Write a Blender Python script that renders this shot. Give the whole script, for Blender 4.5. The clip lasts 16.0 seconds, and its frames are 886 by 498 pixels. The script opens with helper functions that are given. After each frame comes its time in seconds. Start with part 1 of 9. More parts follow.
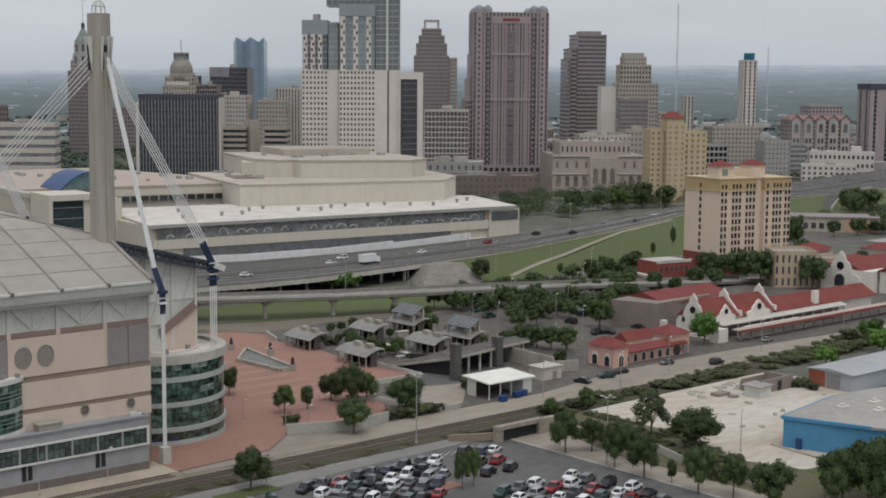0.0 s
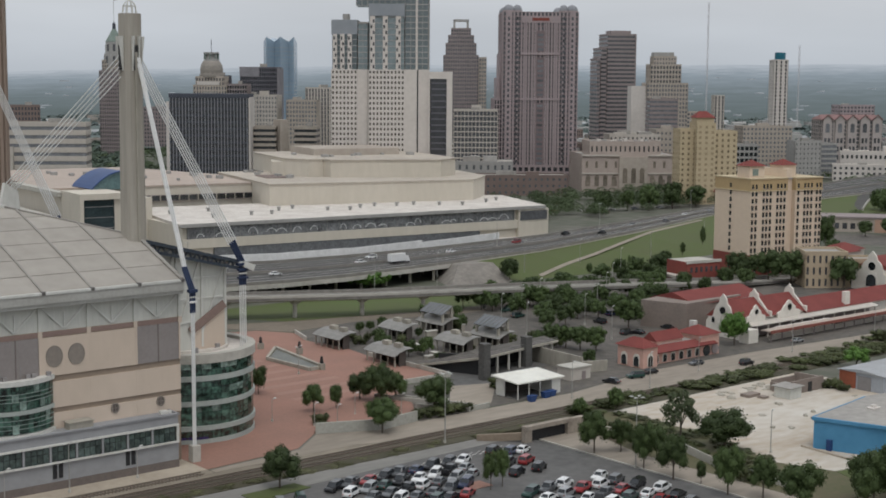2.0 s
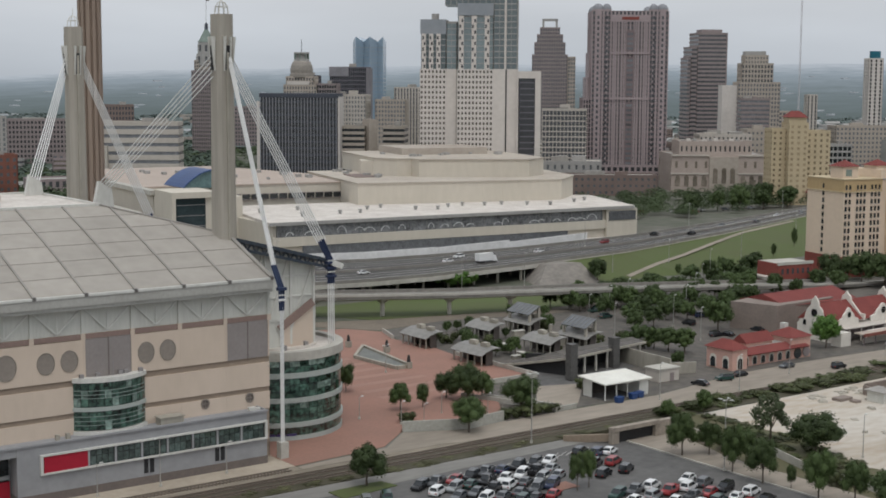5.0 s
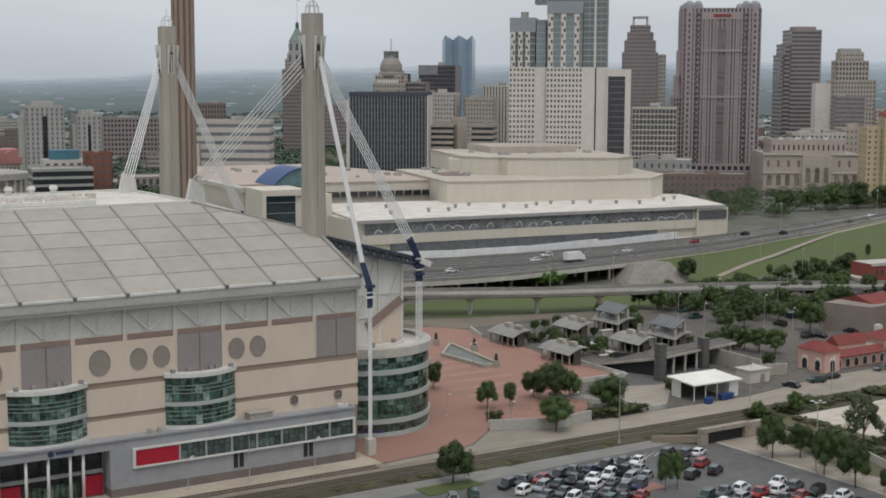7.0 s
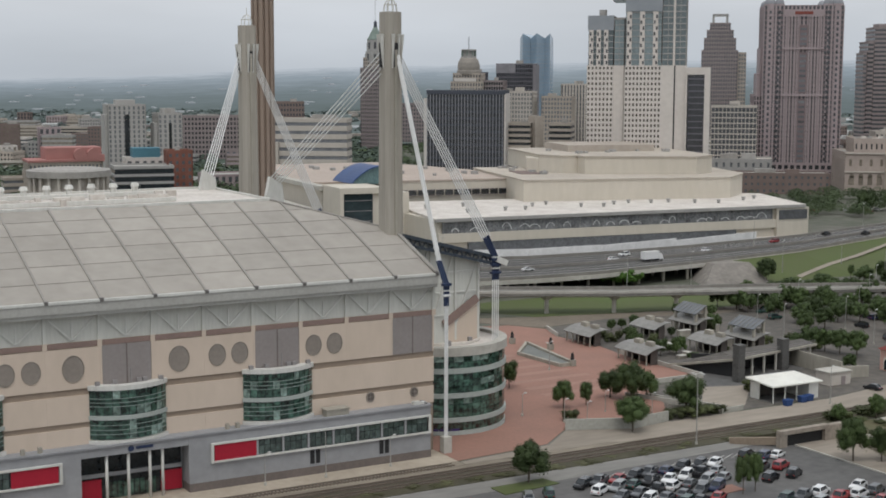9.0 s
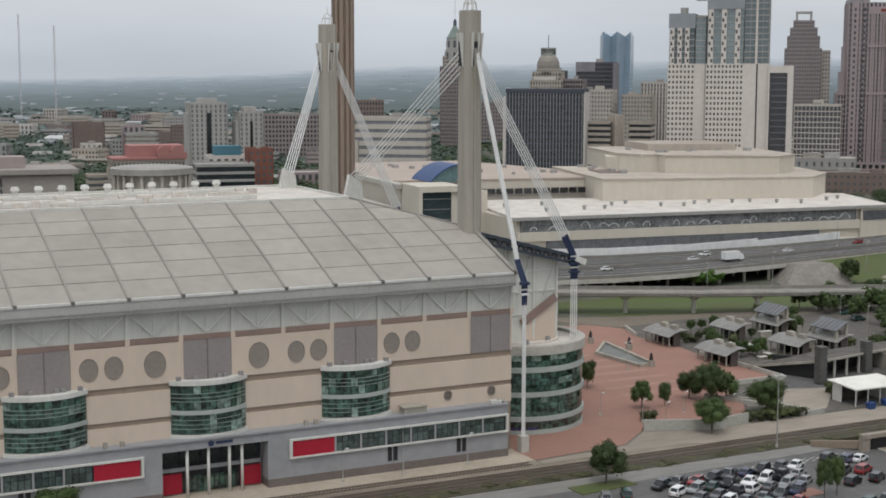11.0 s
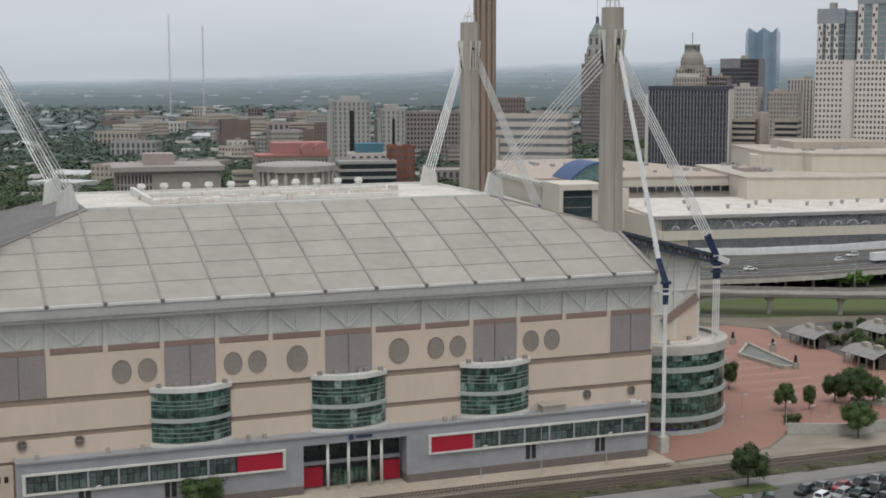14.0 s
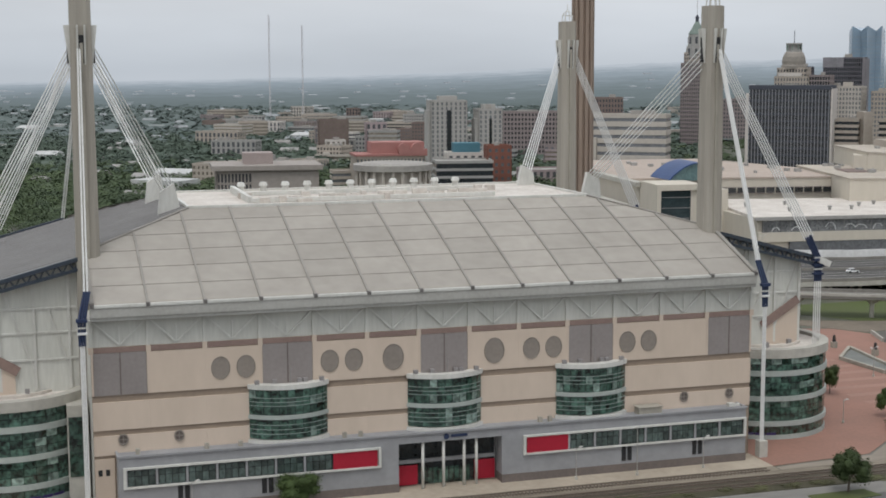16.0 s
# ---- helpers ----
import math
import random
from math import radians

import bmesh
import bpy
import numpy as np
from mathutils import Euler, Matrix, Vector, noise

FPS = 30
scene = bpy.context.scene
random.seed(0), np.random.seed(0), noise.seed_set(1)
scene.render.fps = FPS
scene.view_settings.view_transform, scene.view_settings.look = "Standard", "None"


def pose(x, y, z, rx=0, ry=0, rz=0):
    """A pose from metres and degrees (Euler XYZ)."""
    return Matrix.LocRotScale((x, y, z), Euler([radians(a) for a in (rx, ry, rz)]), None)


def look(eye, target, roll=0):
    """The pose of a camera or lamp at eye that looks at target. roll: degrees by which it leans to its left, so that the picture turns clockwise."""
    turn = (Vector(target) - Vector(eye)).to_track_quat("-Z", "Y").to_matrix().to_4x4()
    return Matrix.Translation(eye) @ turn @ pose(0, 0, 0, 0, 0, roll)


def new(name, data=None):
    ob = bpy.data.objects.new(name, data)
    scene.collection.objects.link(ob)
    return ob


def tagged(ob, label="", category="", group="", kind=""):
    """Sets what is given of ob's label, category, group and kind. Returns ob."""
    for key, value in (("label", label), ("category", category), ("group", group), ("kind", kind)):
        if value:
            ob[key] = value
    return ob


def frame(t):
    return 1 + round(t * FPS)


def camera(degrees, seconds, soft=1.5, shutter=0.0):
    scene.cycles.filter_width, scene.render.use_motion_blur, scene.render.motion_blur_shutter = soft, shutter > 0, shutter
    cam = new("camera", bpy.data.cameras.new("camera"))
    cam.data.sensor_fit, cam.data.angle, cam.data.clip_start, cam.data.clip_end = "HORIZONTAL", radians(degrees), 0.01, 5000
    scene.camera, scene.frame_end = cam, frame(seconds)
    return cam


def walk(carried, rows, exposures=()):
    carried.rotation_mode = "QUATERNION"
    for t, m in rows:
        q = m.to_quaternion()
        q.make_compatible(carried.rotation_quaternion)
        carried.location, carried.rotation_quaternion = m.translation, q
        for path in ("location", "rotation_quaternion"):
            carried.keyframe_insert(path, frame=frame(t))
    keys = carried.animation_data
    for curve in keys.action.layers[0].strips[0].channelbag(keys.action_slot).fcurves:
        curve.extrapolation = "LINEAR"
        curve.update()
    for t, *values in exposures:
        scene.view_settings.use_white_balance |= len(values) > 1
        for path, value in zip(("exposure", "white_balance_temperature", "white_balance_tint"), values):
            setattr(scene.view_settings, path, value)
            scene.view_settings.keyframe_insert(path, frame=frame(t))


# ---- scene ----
# The camera hangs in the air and turns where it is.
import functools
cam = camera(34.56, 16.0, soft=1.8)
EYE = (-76.3, -249.4, 77.0)
ROWS = [
    (0.0, -41.063, -6.788, -0.397),
    (0.5, -40.852, -6.790, -0.406),
    (1.0, -40.540, -6.800, -0.409),
    (1.5, -40.259, -6.804, -0.396),
    (2.0, -39.890, -6.812, -0.381),
    (2.5, -39.538, -6.820, -0.380),
    (3.0, -39.083, -6.815, -0.374),
    (3.5, -38.597, -6.818, -0.353),
    (4.0, -37.988, -6.821, -0.330),
    (6.5, -33.610, -6.915, -0.234),
    (7.0, -32.800, -6.932, -0.197),
    (7.5, -31.999, -6.960, -0.194),
    (8.0, -31.213, -6.972, -0.188),
    (8.5, -30.490, -6.990, -0.141),
    (9.0, -29.704, -7.005, -0.136),
    (11.5, -25.651, -7.088, -0.050),
    (12.0, -24.718, -7.107, -0.015),
    (12.5, -23.814, -7.122, -0.008),
    (13.0, -22.844, -7.138, 0.045),
    (13.5, -21.931, -7.155, 0.087),
    (14.0, -20.891, -7.163, 0.114),
    (14.5, -19.931, -7.172, 0.157),
    (15.0, -18.897, -7.166, 0.175),
    (15.5, -17.983, -7.175, 0.191),
    (16.0, -17.000, -7.167, 0.213),
]
walk(cam, [(t, pose(*EYE, 90 + pitch, roll, yaw)) for t, yaw, pitch, roll in ROWS], [(0.0, -0.26), (4.0, -0.22), (7.0, -0.15), (9.0, -0.13), (12.5, -0.08), (16.0, -0.06)])
# ---- overcast daylight ----
world = bpy.data.worlds.new("overcast_sky")
scene.world = world
world.use_nodes = True
wn, wl = world.node_tree.nodes, world.node_tree.links
wn.clear()
w_out = wn.new("ShaderNodeOutputWorld")
w_bg = wn.new("ShaderNodeBackground")
w_sky = wn.new("ShaderNodeTexSky")
w_sky.sky_type = 'NISHITA'
w_sky.sun_disc = False
w_sky.sun_elevation = radians(55)
w_sky.sun_rotation = radians(160)
w_sky.dust_density = 6.0
w_hsv = wn.new("ShaderNodeHueSaturation")
w_hsv.inputs["Saturation"].default_value = 0.12
w_coord = wn.new("ShaderNodeTexCoord")
w_map = wn.new("ShaderNodeMapping")
w_map.inputs["Scale"].default_value = (1.0, 1.0, 5.0)
w_noise = wn.new("ShaderNodeTexNoise")
w_noise.inputs["Scale"].default_value = 2.6
w_noise.inputs["Detail"].default_value = 5.0
w_sep = wn.new("ShaderNodeSeparateXYZ")
w_ramp = wn.new("ShaderNodeValToRGB")       # cloud deck, paler and bluer low down
w_ramp.color_ramp.elements[0].position = 0.0
w_ramp.color_ramp.elements[0].color = (0.52, 0.565, 0.62, 1)
w_ramp.color_ramp.elements[1].position = 0.30
w_ramp.color_ramp.elements[1].color = (0.84, 0.885, 0.95, 1)
e = w_ramp.color_ramp.elements.new(0.035)
e.color = (0.625, 0.665, 0.715, 1)
e = w_ramp.color_ramp.elements.new(0.07)
e.color = (0.695, 0.722, 0.76, 1)
w_cloud = wn.new("ShaderNodeMapRange")
w_cloud.inputs["From Min"].default_value = 0.3
w_cloud.inputs["From Max"].default_value = 0.7
w_cloud.inputs["To Min"].default_value = 0.9
w_cloud.inputs["To Max"].default_value = 1.08
w_mul = wn.new("ShaderNodeMix")
w_mul.data_type, w_mul.blend_type = 'RGBA', 'MULTIPLY'
w_mul.inputs[0].default_value = 1.0
w_mix = wn.new("ShaderNodeMix")
w_mix.data_type = 'RGBA'
w_mix.inputs[0].default_value = 0.96
w_scale = wn.new("ShaderNodeMix")           # sky texture down to the deck's level
w_scale.data_type, w_scale.blend_type = 'RGBA', 'MULTIPLY'
w_scale.inputs[0].default_value = 1.0
w_scale.inputs[7].default_value = (0.1, 0.1, 0.1, 1)
wl.new(w_sky.outputs[0], w_hsv.inputs["Color"])
wl.new(w_hsv.outputs[0], w_scale.inputs[6])
wl.new(w_coord.outputs["Generated"], w_map.inputs["Vector"])
wl.new(w_map.outputs[0], w_noise.inputs["Vector"])
wl.new(w_noise.outputs["Fac"], w_cloud.inputs["Value"])
wl.new(w_coord.outputs["Generated"], w_sep.inputs[0])
wl.new(w_sep.outputs["Z"], w_ramp.inputs["Fac"])
wl.new(w_ramp.outputs["Color"], w_mul.inputs[6])
wl.new(w_cloud.outputs[0], w_mul.inputs[7])
wl.new(w_scale.outputs[2], w_mix.inputs[6])
wl.new(w_mul.outputs[2], w_mix.inputs[7])
wl.new(w_mix.outputs[2], w_bg.inputs["Color"])
w_bg.inputs["Strength"].default_value = 1.06
wl.new(w_bg.outputs[0], w_out.inputs[0])

sun = new("sun", bpy.data.lights.new("sun", 'SUN'))
sun.data.energy = 1.35
sun.data.angle = radians(25)
sun.data.color = (1.0, 0.985, 0.96)
sun.matrix_world = look((0, -40, 100), (25, 0, 0))
# ---- materials ----
def mat(name, col, col2=None, rough=0.85, scale=0.15, fine=1.5, mixing=0.5, bump=0.15, metal=0.0, spec=0.3, each=0.0, stretch=(1, 1, 1), coat=0.0):
    """Two tones mixed by a broad and a fine noise, with relief; each: how far single objects differ."""
    m = bpy.data.materials.new(name)
    m.use_nodes = True
    n, l = m.node_tree.nodes, m.node_tree.links
    b = n["Principled BSDF"]
    b.inputs["Roughness"].default_value = rough
    b.inputs["Metallic"].default_value = metal
    b.inputs["Specular IOR Level"].default_value = spec
    b.inputs["Coat Weight"].default_value = coat
    col2 = col2 or tuple(c * 0.72 for c in col)
    tc = n.new("ShaderNodeTexCoord")
    mp = n.new("ShaderNodeMapping")
    mp.inputs["Scale"].default_value = stretch
    l.new(tc.outputs["Object"], mp.inputs["Vector"])
    big, small = n.new("ShaderNodeTexNoise"), n.new("ShaderNodeTexNoise")
    big.inputs["Scale"].default_value, small.inputs["Scale"].default_value = scale, fine
    big.inputs["Detail"].default_value, small.inputs["Detail"].default_value = 5, 4
    l.new(mp.outputs[0], big.inputs["Vector"])
    l.new(mp.outputs[0], small.inputs["Vector"])
    add = n.new("ShaderNodeMath")
    add.operation = 'MULTIPLY_ADD'
    add.inputs[1].default_value = 0.55
    l.new(small.outputs["Fac"], add.inputs[0])
    half = n.new("ShaderNodeMath")
    half.operation = 'MULTIPLY'
    half.inputs[1].default_value = 0.6
    l.new(big.outputs["Fac"], half.inputs[0])
    l.new(half.outputs[0], add.inputs[2])
    rng = n.new("ShaderNodeMapRange")
    rng.inputs["From Min"].default_value, rng.inputs["From Max"].default_value = 0.42, 0.74
    rng.inputs["To Max"].default_value = min(1.0, mixing * 2)
    l.new(add.outputs[0], rng.inputs["Value"])
    mx = n.new("ShaderNodeMix")
    mx.data_type = 'RGBA'
    mx.inputs[6].default_value, mx.inputs[7].default_value = (*col, 1), (*col2, 1)
    l.new(rng.outputs[0], mx.inputs[0])
    out = mx.outputs[2]
    if each:
        oi = n.new("ShaderNodeObjectInfo")
        r2 = n.new("ShaderNodeMapRange")
        r2.inputs["To Min"].default_value, r2.inputs["To Max"].default_value = 1 - each, 1 + each
        l.new(oi.outputs["Random"], r2.inputs["Value"])
        hv = n.new("ShaderNodeHueSaturation")
        l.new(r2.outputs[0], hv.inputs["Value"])
        l.new(out, hv.inputs["Color"])
        out = hv.outputs[0]
    l.new(out, b.inputs["Base Color"])
    if bump:
        bp = n.new("ShaderNodeBump")
        bp.inputs["Strength"].default_value = bump
        l.new(small.outputs["Fac"], bp.inputs["Height"])
        l.new(bp.outputs[0], b.inputs["Normal"])
    return m


def glass(name, col, rough=0.12, scale=0.3, low=0.4, spec=0.6):
    """Tinted glazing seen from outside: dark behind, glossy, each pane a little different."""
    m = mat(name, col, tuple(c * low for c in col), rough=rough, scale=scale, fine=1.2, mixing=0.6, bump=0.02, spec=spec, each=0.45)
    return m


CONCRETE = mat("weathered_concrete", (0.40, 0.37, 0.31), (0.27, 0.25, 0.21), stretch=(1, 1, 0.25), fine=0.8)
PALE_CONCRETE = mat("pale_concrete", (0.47, 0.45, 0.40), (0.36, 0.34, 0.30), fine=0.7)
MAST = mat("mast_concrete", (0.38, 0.35, 0.30), (0.29, 0.265, 0.225), stretch=(2, 2, 0.12), fine=0.7)
TOWER_SHAFT = mat("tower_shaft_concrete", (0.31, 0.24, 0.19), (0.24, 0.185, 0.15), stretch=(2, 2, 0.1))
BEIGE = mat("beige_wall_panel", (0.59, 0.485, 0.395), (0.535, 0.44, 0.355), fine=0.5, bump=0.05, stretch=(1, 1, 0.4))
MAUVE = mat("mauve_band", (0.27, 0.19, 0.16), (0.22, 0.155, 0.135), bump=0.05)
GREY_PANEL = mat("grey_metal_panel", (0.27, 0.255, 0.25), (0.225, 0.21, 0.205), rough=0.6, bump=0.05)
DISC_GREY = mat("grey_louvre_disc", (0.275, 0.238, 0.205), (0.225, 0.195, 0.168), rough=0.6)
WALL_GREY = mat("brown_grey_metal_panel", (0.275, 0.245, 0.232), (0.235, 0.208, 0.197), rough=0.6, bump=0.03)
WHITE_METAL = mat("white_painted_metal", (0.62, 0.61, 0.57), (0.50, 0.49, 0.45), rough=0.5, stretch=(1, 1, 0.3))
PALE_PANEL = mat("pale_ribbed_panel", (0.60, 0.595, 0.545), (0.50, 0.495, 0.45), rough=0.6, stretch=(1.5, 1.5, 0.2))
BRACE = mat("white_steel_brace", (0.66, 0.655, 0.61), (0.57, 0.565, 0.52), rough=0.5)
TAN_BAND = mat("tan_wall_recess", (0.30, 0.235, 0.18), (0.25, 0.195, 0.15), bump=0.05)
ROOF_PANEL = mat("grey_roof_membrane", (0.345, 0.318, 0.28), (0.285, 0.26, 0.228), rough=0.7, scale=0.05, fine=0.35, bump=0.04, each=0.07)
ROOF_PALE = mat("white_roof_membrane", (0.65, 0.61, 0.555), (0.46, 0.41, 0.365), rough=0.8, scale=0.12, fine=0.9)
WING_ROOF = mat("dark_standing_seam_roof", (0.215, 0.21, 0.20), (0.155, 0.152, 0.148), rough=0.55)
RIB = mat("roof_rib_metal", (0.285, 0.265, 0.237), (0.225, 0.207, 0.185), rough=0.6)
DARK_RIB = mat("dark_rib_end", (0.16, 0.15, 0.14), (0.11, 0.10, 0.095), rough=0.6)
EAVE = mat("eave_fascia", (0.42, 0.41, 0.38), (0.34, 0.33, 0.30), rough=0.55)
NAVY = mat("navy_steel", (0.022, 0.032, 0.075), (0.03, 0.045, 0.09), rough=0.5)
CABLE = mat("white_cable", (0.74, 0.735, 0.715), (0.62, 0.615, 0.595), rough=0.5)
PODIUM = mat("podium_grey_stucco", (0.30, 0.30, 0.305), (0.25, 0.25, 0.255), fine=0.6, bump=0.05)
PODIUM_DARK = mat("podium_brown_base", (0.17, 0.14, 0.125), (0.13, 0.11, 0.10))
RED_SIGN = mat("red_banner", (0.36, 0.014, 0.032), (0.31, 0.012, 0.028), rough=0.6, bump=0)
GREEN_GLASS = glass("green_tinted_glass", (0.075, 0.145, 0.112), low=0.06, scale=0.6, rough=0.06, spec=0.9)
DARK_GLASS = glass("dark_glass", (0.025, 0.03, 0.034))
BLUE_GLASS = glass("blue_curtain_glass", (0.13, 0.20, 0.28), low=0.6, scale=0.06)
TEAL_GLASS = glass("teal_curtain_glass", (0.10, 0.16, 0.165), low=0.5, scale=0.1)
VIOLET = mat("violet_door", (0.05, 0.03, 0.13), rough=0.5)
BLACK = mat("black_metal_and_shade", (0.02, 0.02, 0.022), (0.03, 0.03, 0.03), rough=0.6)


# ---- mesh helpers ----
class Mesh:
    """Gathers verts and faces, and turns them into one mesh."""
    def __init__(self):
        self.v, self.f = [], []

    def add(self, verts, faces):
        k = len(self.v)
        self.v += [tuple(p) for p in verts]
        self.f += [tuple(k + i for i in q) for q in faces]
        return self

    def box(self, x0, x1, y0, y1, z0, z1):
        return self.add([(x0, y0, z0), (x1, y0, z0), (x1, y1, z0), (x0, y1, z0), (x0, y0, z1), (x1, y0, z1), (x1, y1, z1), (x0, y1, z1)],
                        [(0, 3, 2, 1), (4, 5, 6, 7), (0, 1, 5, 4), (1, 2, 6, 5), (2, 3, 7, 6), (3, 0, 4, 7)])

    def prism(self, poly, z0, z1):
        """An upright solid over a plan polygon; z0 and z1 numbers or functions of x, y."""
        a = 0.5 * sum(p[0] * q[1] - q[0] * p[1] for p, q in zip(poly, poly[1:] + poly[:1]))
        poly = poly if a > 0 else poly[::-1]
        n = len(poly)
        g = (lambda z, p: z(*p) if callable(z) else z)
        return self.add([(*p, g(z0, p)) for p in poly] + [(*p, g(z1, p)) for p in poly],
                        [tuple(range(n))[::-1], tuple(range(n, 2 * n))] + [(i, (i + 1) % n, n + (i + 1) % n, n + i) for i in range(n)])

    def slab(self, p, q, r, s, d):
        """A thin plate on four corners, d thick along its normal."""
        p, q, r, s = (Vector(t) for t in (p, q, r, s))
        nrm = (q - p).cross(s - p).normalized() * d
        c = [p, q, r, s]
        return self.add([t - nrm for t in c] + c, [(0, 3, 2, 1), (4, 5, 6, 7), (0, 1, 5, 4), (1, 2, 6, 5), (2, 3, 7, 6), (3, 0, 4, 7)])

    def tube(self, p, q, r0, r1=None, n=8, caps=True):
        p, q = Vector(p), Vector(q)
        r1 = r0 if r1 is None else r1
        z = (q - p).normalized()
        x = z.orthogonal().normalized()
        y = z.cross(x)
        ring = [(math.cos(2 * math.pi * i / n), math.sin(2 * math.pi * i / n)) for i in range(n)]
        vs = [p + (x * c + y * s) * r0 for c, s in ring] + [q + (x * c + y * s) * r1 for c, s in ring]
        fs = [(i, (i + 1) % n, n + (i + 1) % n, n + i) for i in range(n)]
        if caps:
            fs += [tuple(range(n))[::-1], tuple(range(n, 2 * n))]
        return self.add(vs, fs)

    def beam(self, p, q, w, h=None):
        """A square bar from p to q, w wide and h high."""
        p, q = Vector(p), Vector(q)
        h = w if h is None else h
        z = (q - p).normalized()
        x = z.cross(Vector((0, 0, 1)))
        x = x.normalized() if x.length > 1e-3 else Vector((1, 0, 0))
        y = x.cross(z)
        vs = [e + x * a * w / 2 + y * b * h / 2 for e in (p, q) for a, b in ((-1, -1), (1, -1), (1, 1), (-1, 1))]
        return self.add(vs, [(0, 3, 2, 1), (4, 5, 6, 7), (0, 1, 5, 4), (1, 2, 6, 5), (2, 3, 7, 6), (3, 0, 4, 7)])

    def ring_wall(self, cx, cy, r0, r1, z0, z1, a0=0, a1=360, n=40):
        """A curved wall between two radii, from angle a0 to a1."""
        full = abs(a1 - a0) >= 360
        m = n if full else n + 1
        vs = []
        for i in range(m):
            a = radians(a0 + (a1 - a0) * i / n)
            c, s = math.cos(a), math.sin(a)
            vs += [(cx + r0 * c, cy + r0 * s, z0), (cx + r1 * c, cy + r1 * s, z0), (cx + r1 * c, cy + r1 * s, z1), (cx + r0 * c, cy + r0 * s, z1)]
        fs = []
        for i in range(n):
            a, b2 = 4 * i, 4 * ((i + 1) % m)
            fs += [(a + k, b2 + k, b2 + (k + 1) % 4, a + (k + 1) % 4) for k in range(4)]
        if not full:
            fs += [(0, 1, 2, 3), (4 * n + 3, 4 * n + 2, 4 * n + 1, 4 * n)]
        return self.add(vs, [q[::-1] for q in fs])

    def turned(self, m):
        self.v = [tuple(m @ Vector(p)) for p in self.v]
        return self

    def mesh(self, name, material, smooth=False):
        me = bpy.data.meshes.new(name)
        me.from_pydata(self.v, [], self.f)
        for t in (material if isinstance(material, (list, tuple)) else [material]):
            me.materials.append(t)
        if smooth:
            me.polygons.foreach_set("use_smooth", [True] * len(me.polygons))
        me.update()
        return me


def part(name, ms, material, parent=None, label="", smooth=False):
    """One mesh object under a thing or part, in its parent's coordinates."""
    ob = new(name, ms if isinstance(ms, bpy.types.Mesh) else ms.mesh(name, material, smooth))
    ob.parent = parent
    if label:
        ob["label"] = label
    return ob


def thing(name, label, category, m=None, group="", kind=""):
    ob = new(name)
    ob.empty_display_size = 0.5
    if m is not None:
        ob.matrix_basis = m
    return tagged(ob, label, category, group, kind)


def setting(name, ms, material, label, category):
    return tagged(part(name, ms, material), label, category, kind="structure")
# ---- ground and paving ----
ASPHALT = mat("asphalt", (0.135, 0.13, 0.124), (0.088, 0.085, 0.082), scale=0.06, fine=0.5, mixing=0.5)
LAND = mat("built_up_land", (0.065, 0.075, 0.048), (0.15, 0.14, 0.12), scale=0.016, fine=0.12, mixing=0.45, bump=0)
TOWN_PAVING = mat("town_paving", (0.14, 0.124, 0.107), (0.076, 0.07, 0.062), scale=0.05, fine=0.4)
BRICK_PAVING = mat("red_brick_paving", (0.305, 0.165, 0.125), (0.245, 0.14, 0.108), scale=0.09, fine=1.2)
PALE_BRICK = mat("pale_paving_band", (0.33, 0.195, 0.15), (0.275, 0.165, 0.13), scale=0.1, fine=1.2)
TAN_CONCRETE = mat("tan_concrete_paving", (0.42, 0.36, 0.285), (0.33, 0.28, 0.22), scale=0.08, fine=0.7)
STREET = mat("worn_concrete_street", (0.315, 0.272, 0.222), (0.225, 0.193, 0.157), scale=0.05, fine=0.5, stretch=(0.3, 1, 1))
BALLAST = mat("brown_ballast", (0.105, 0.086, 0.062), (0.058, 0.05, 0.035), scale=0.15, fine=1.5, stretch=(0.25, 1, 1))
PALE_BALLAST = mat("dusty_tan_ballast", (0.29, 0.25, 0.195), (0.13, 0.11, 0.083), scale=0.3, fine=1.6, stretch=(0.12, 1, 1))
AISLE = mat("bleached_asphalt", (0.235, 0.225, 0.205), (0.165, 0.158, 0.145), scale=0.08, fine=0.6, stretch=(0.3, 1, 1))
SCRUB = mat("dry_scrub", (0.078, 0.07, 0.043), (0.05, 0.046, 0.028), scale=0.2, fine=1.4)
LAWN = mat("lawn", (0.075, 0.102, 0.028), (0.082, 0.092, 0.036), scale=0.06, fine=0.8)
DRY_LAWN = mat("dry_lawn", (0.085, 0.09, 0.042), (0.12, 0.10, 0.06), scale=0.08, fine=0.8)
LIME = mat("crushed_limestone", (0.52, 0.485, 0.43), (0.36, 0.285, 0.205), scale=0.035, fine=0.3, mixing=0.42, stretch=(0.6, 1.4, 1))
RAIL = mat("rusty_rail", (0.20, 0.16, 0.13), (0.15, 0.12, 0.10), rough=0.5, metal=0.3)
SLEEPER = mat("timber_sleeper", (0.10, 0.08, 0.065), bump=0)
WHITE_LINE = mat("white_road_paint", (0.55, 0.54, 0.50), (0.42, 0.41, 0.38), scale=0.5, bump=0)

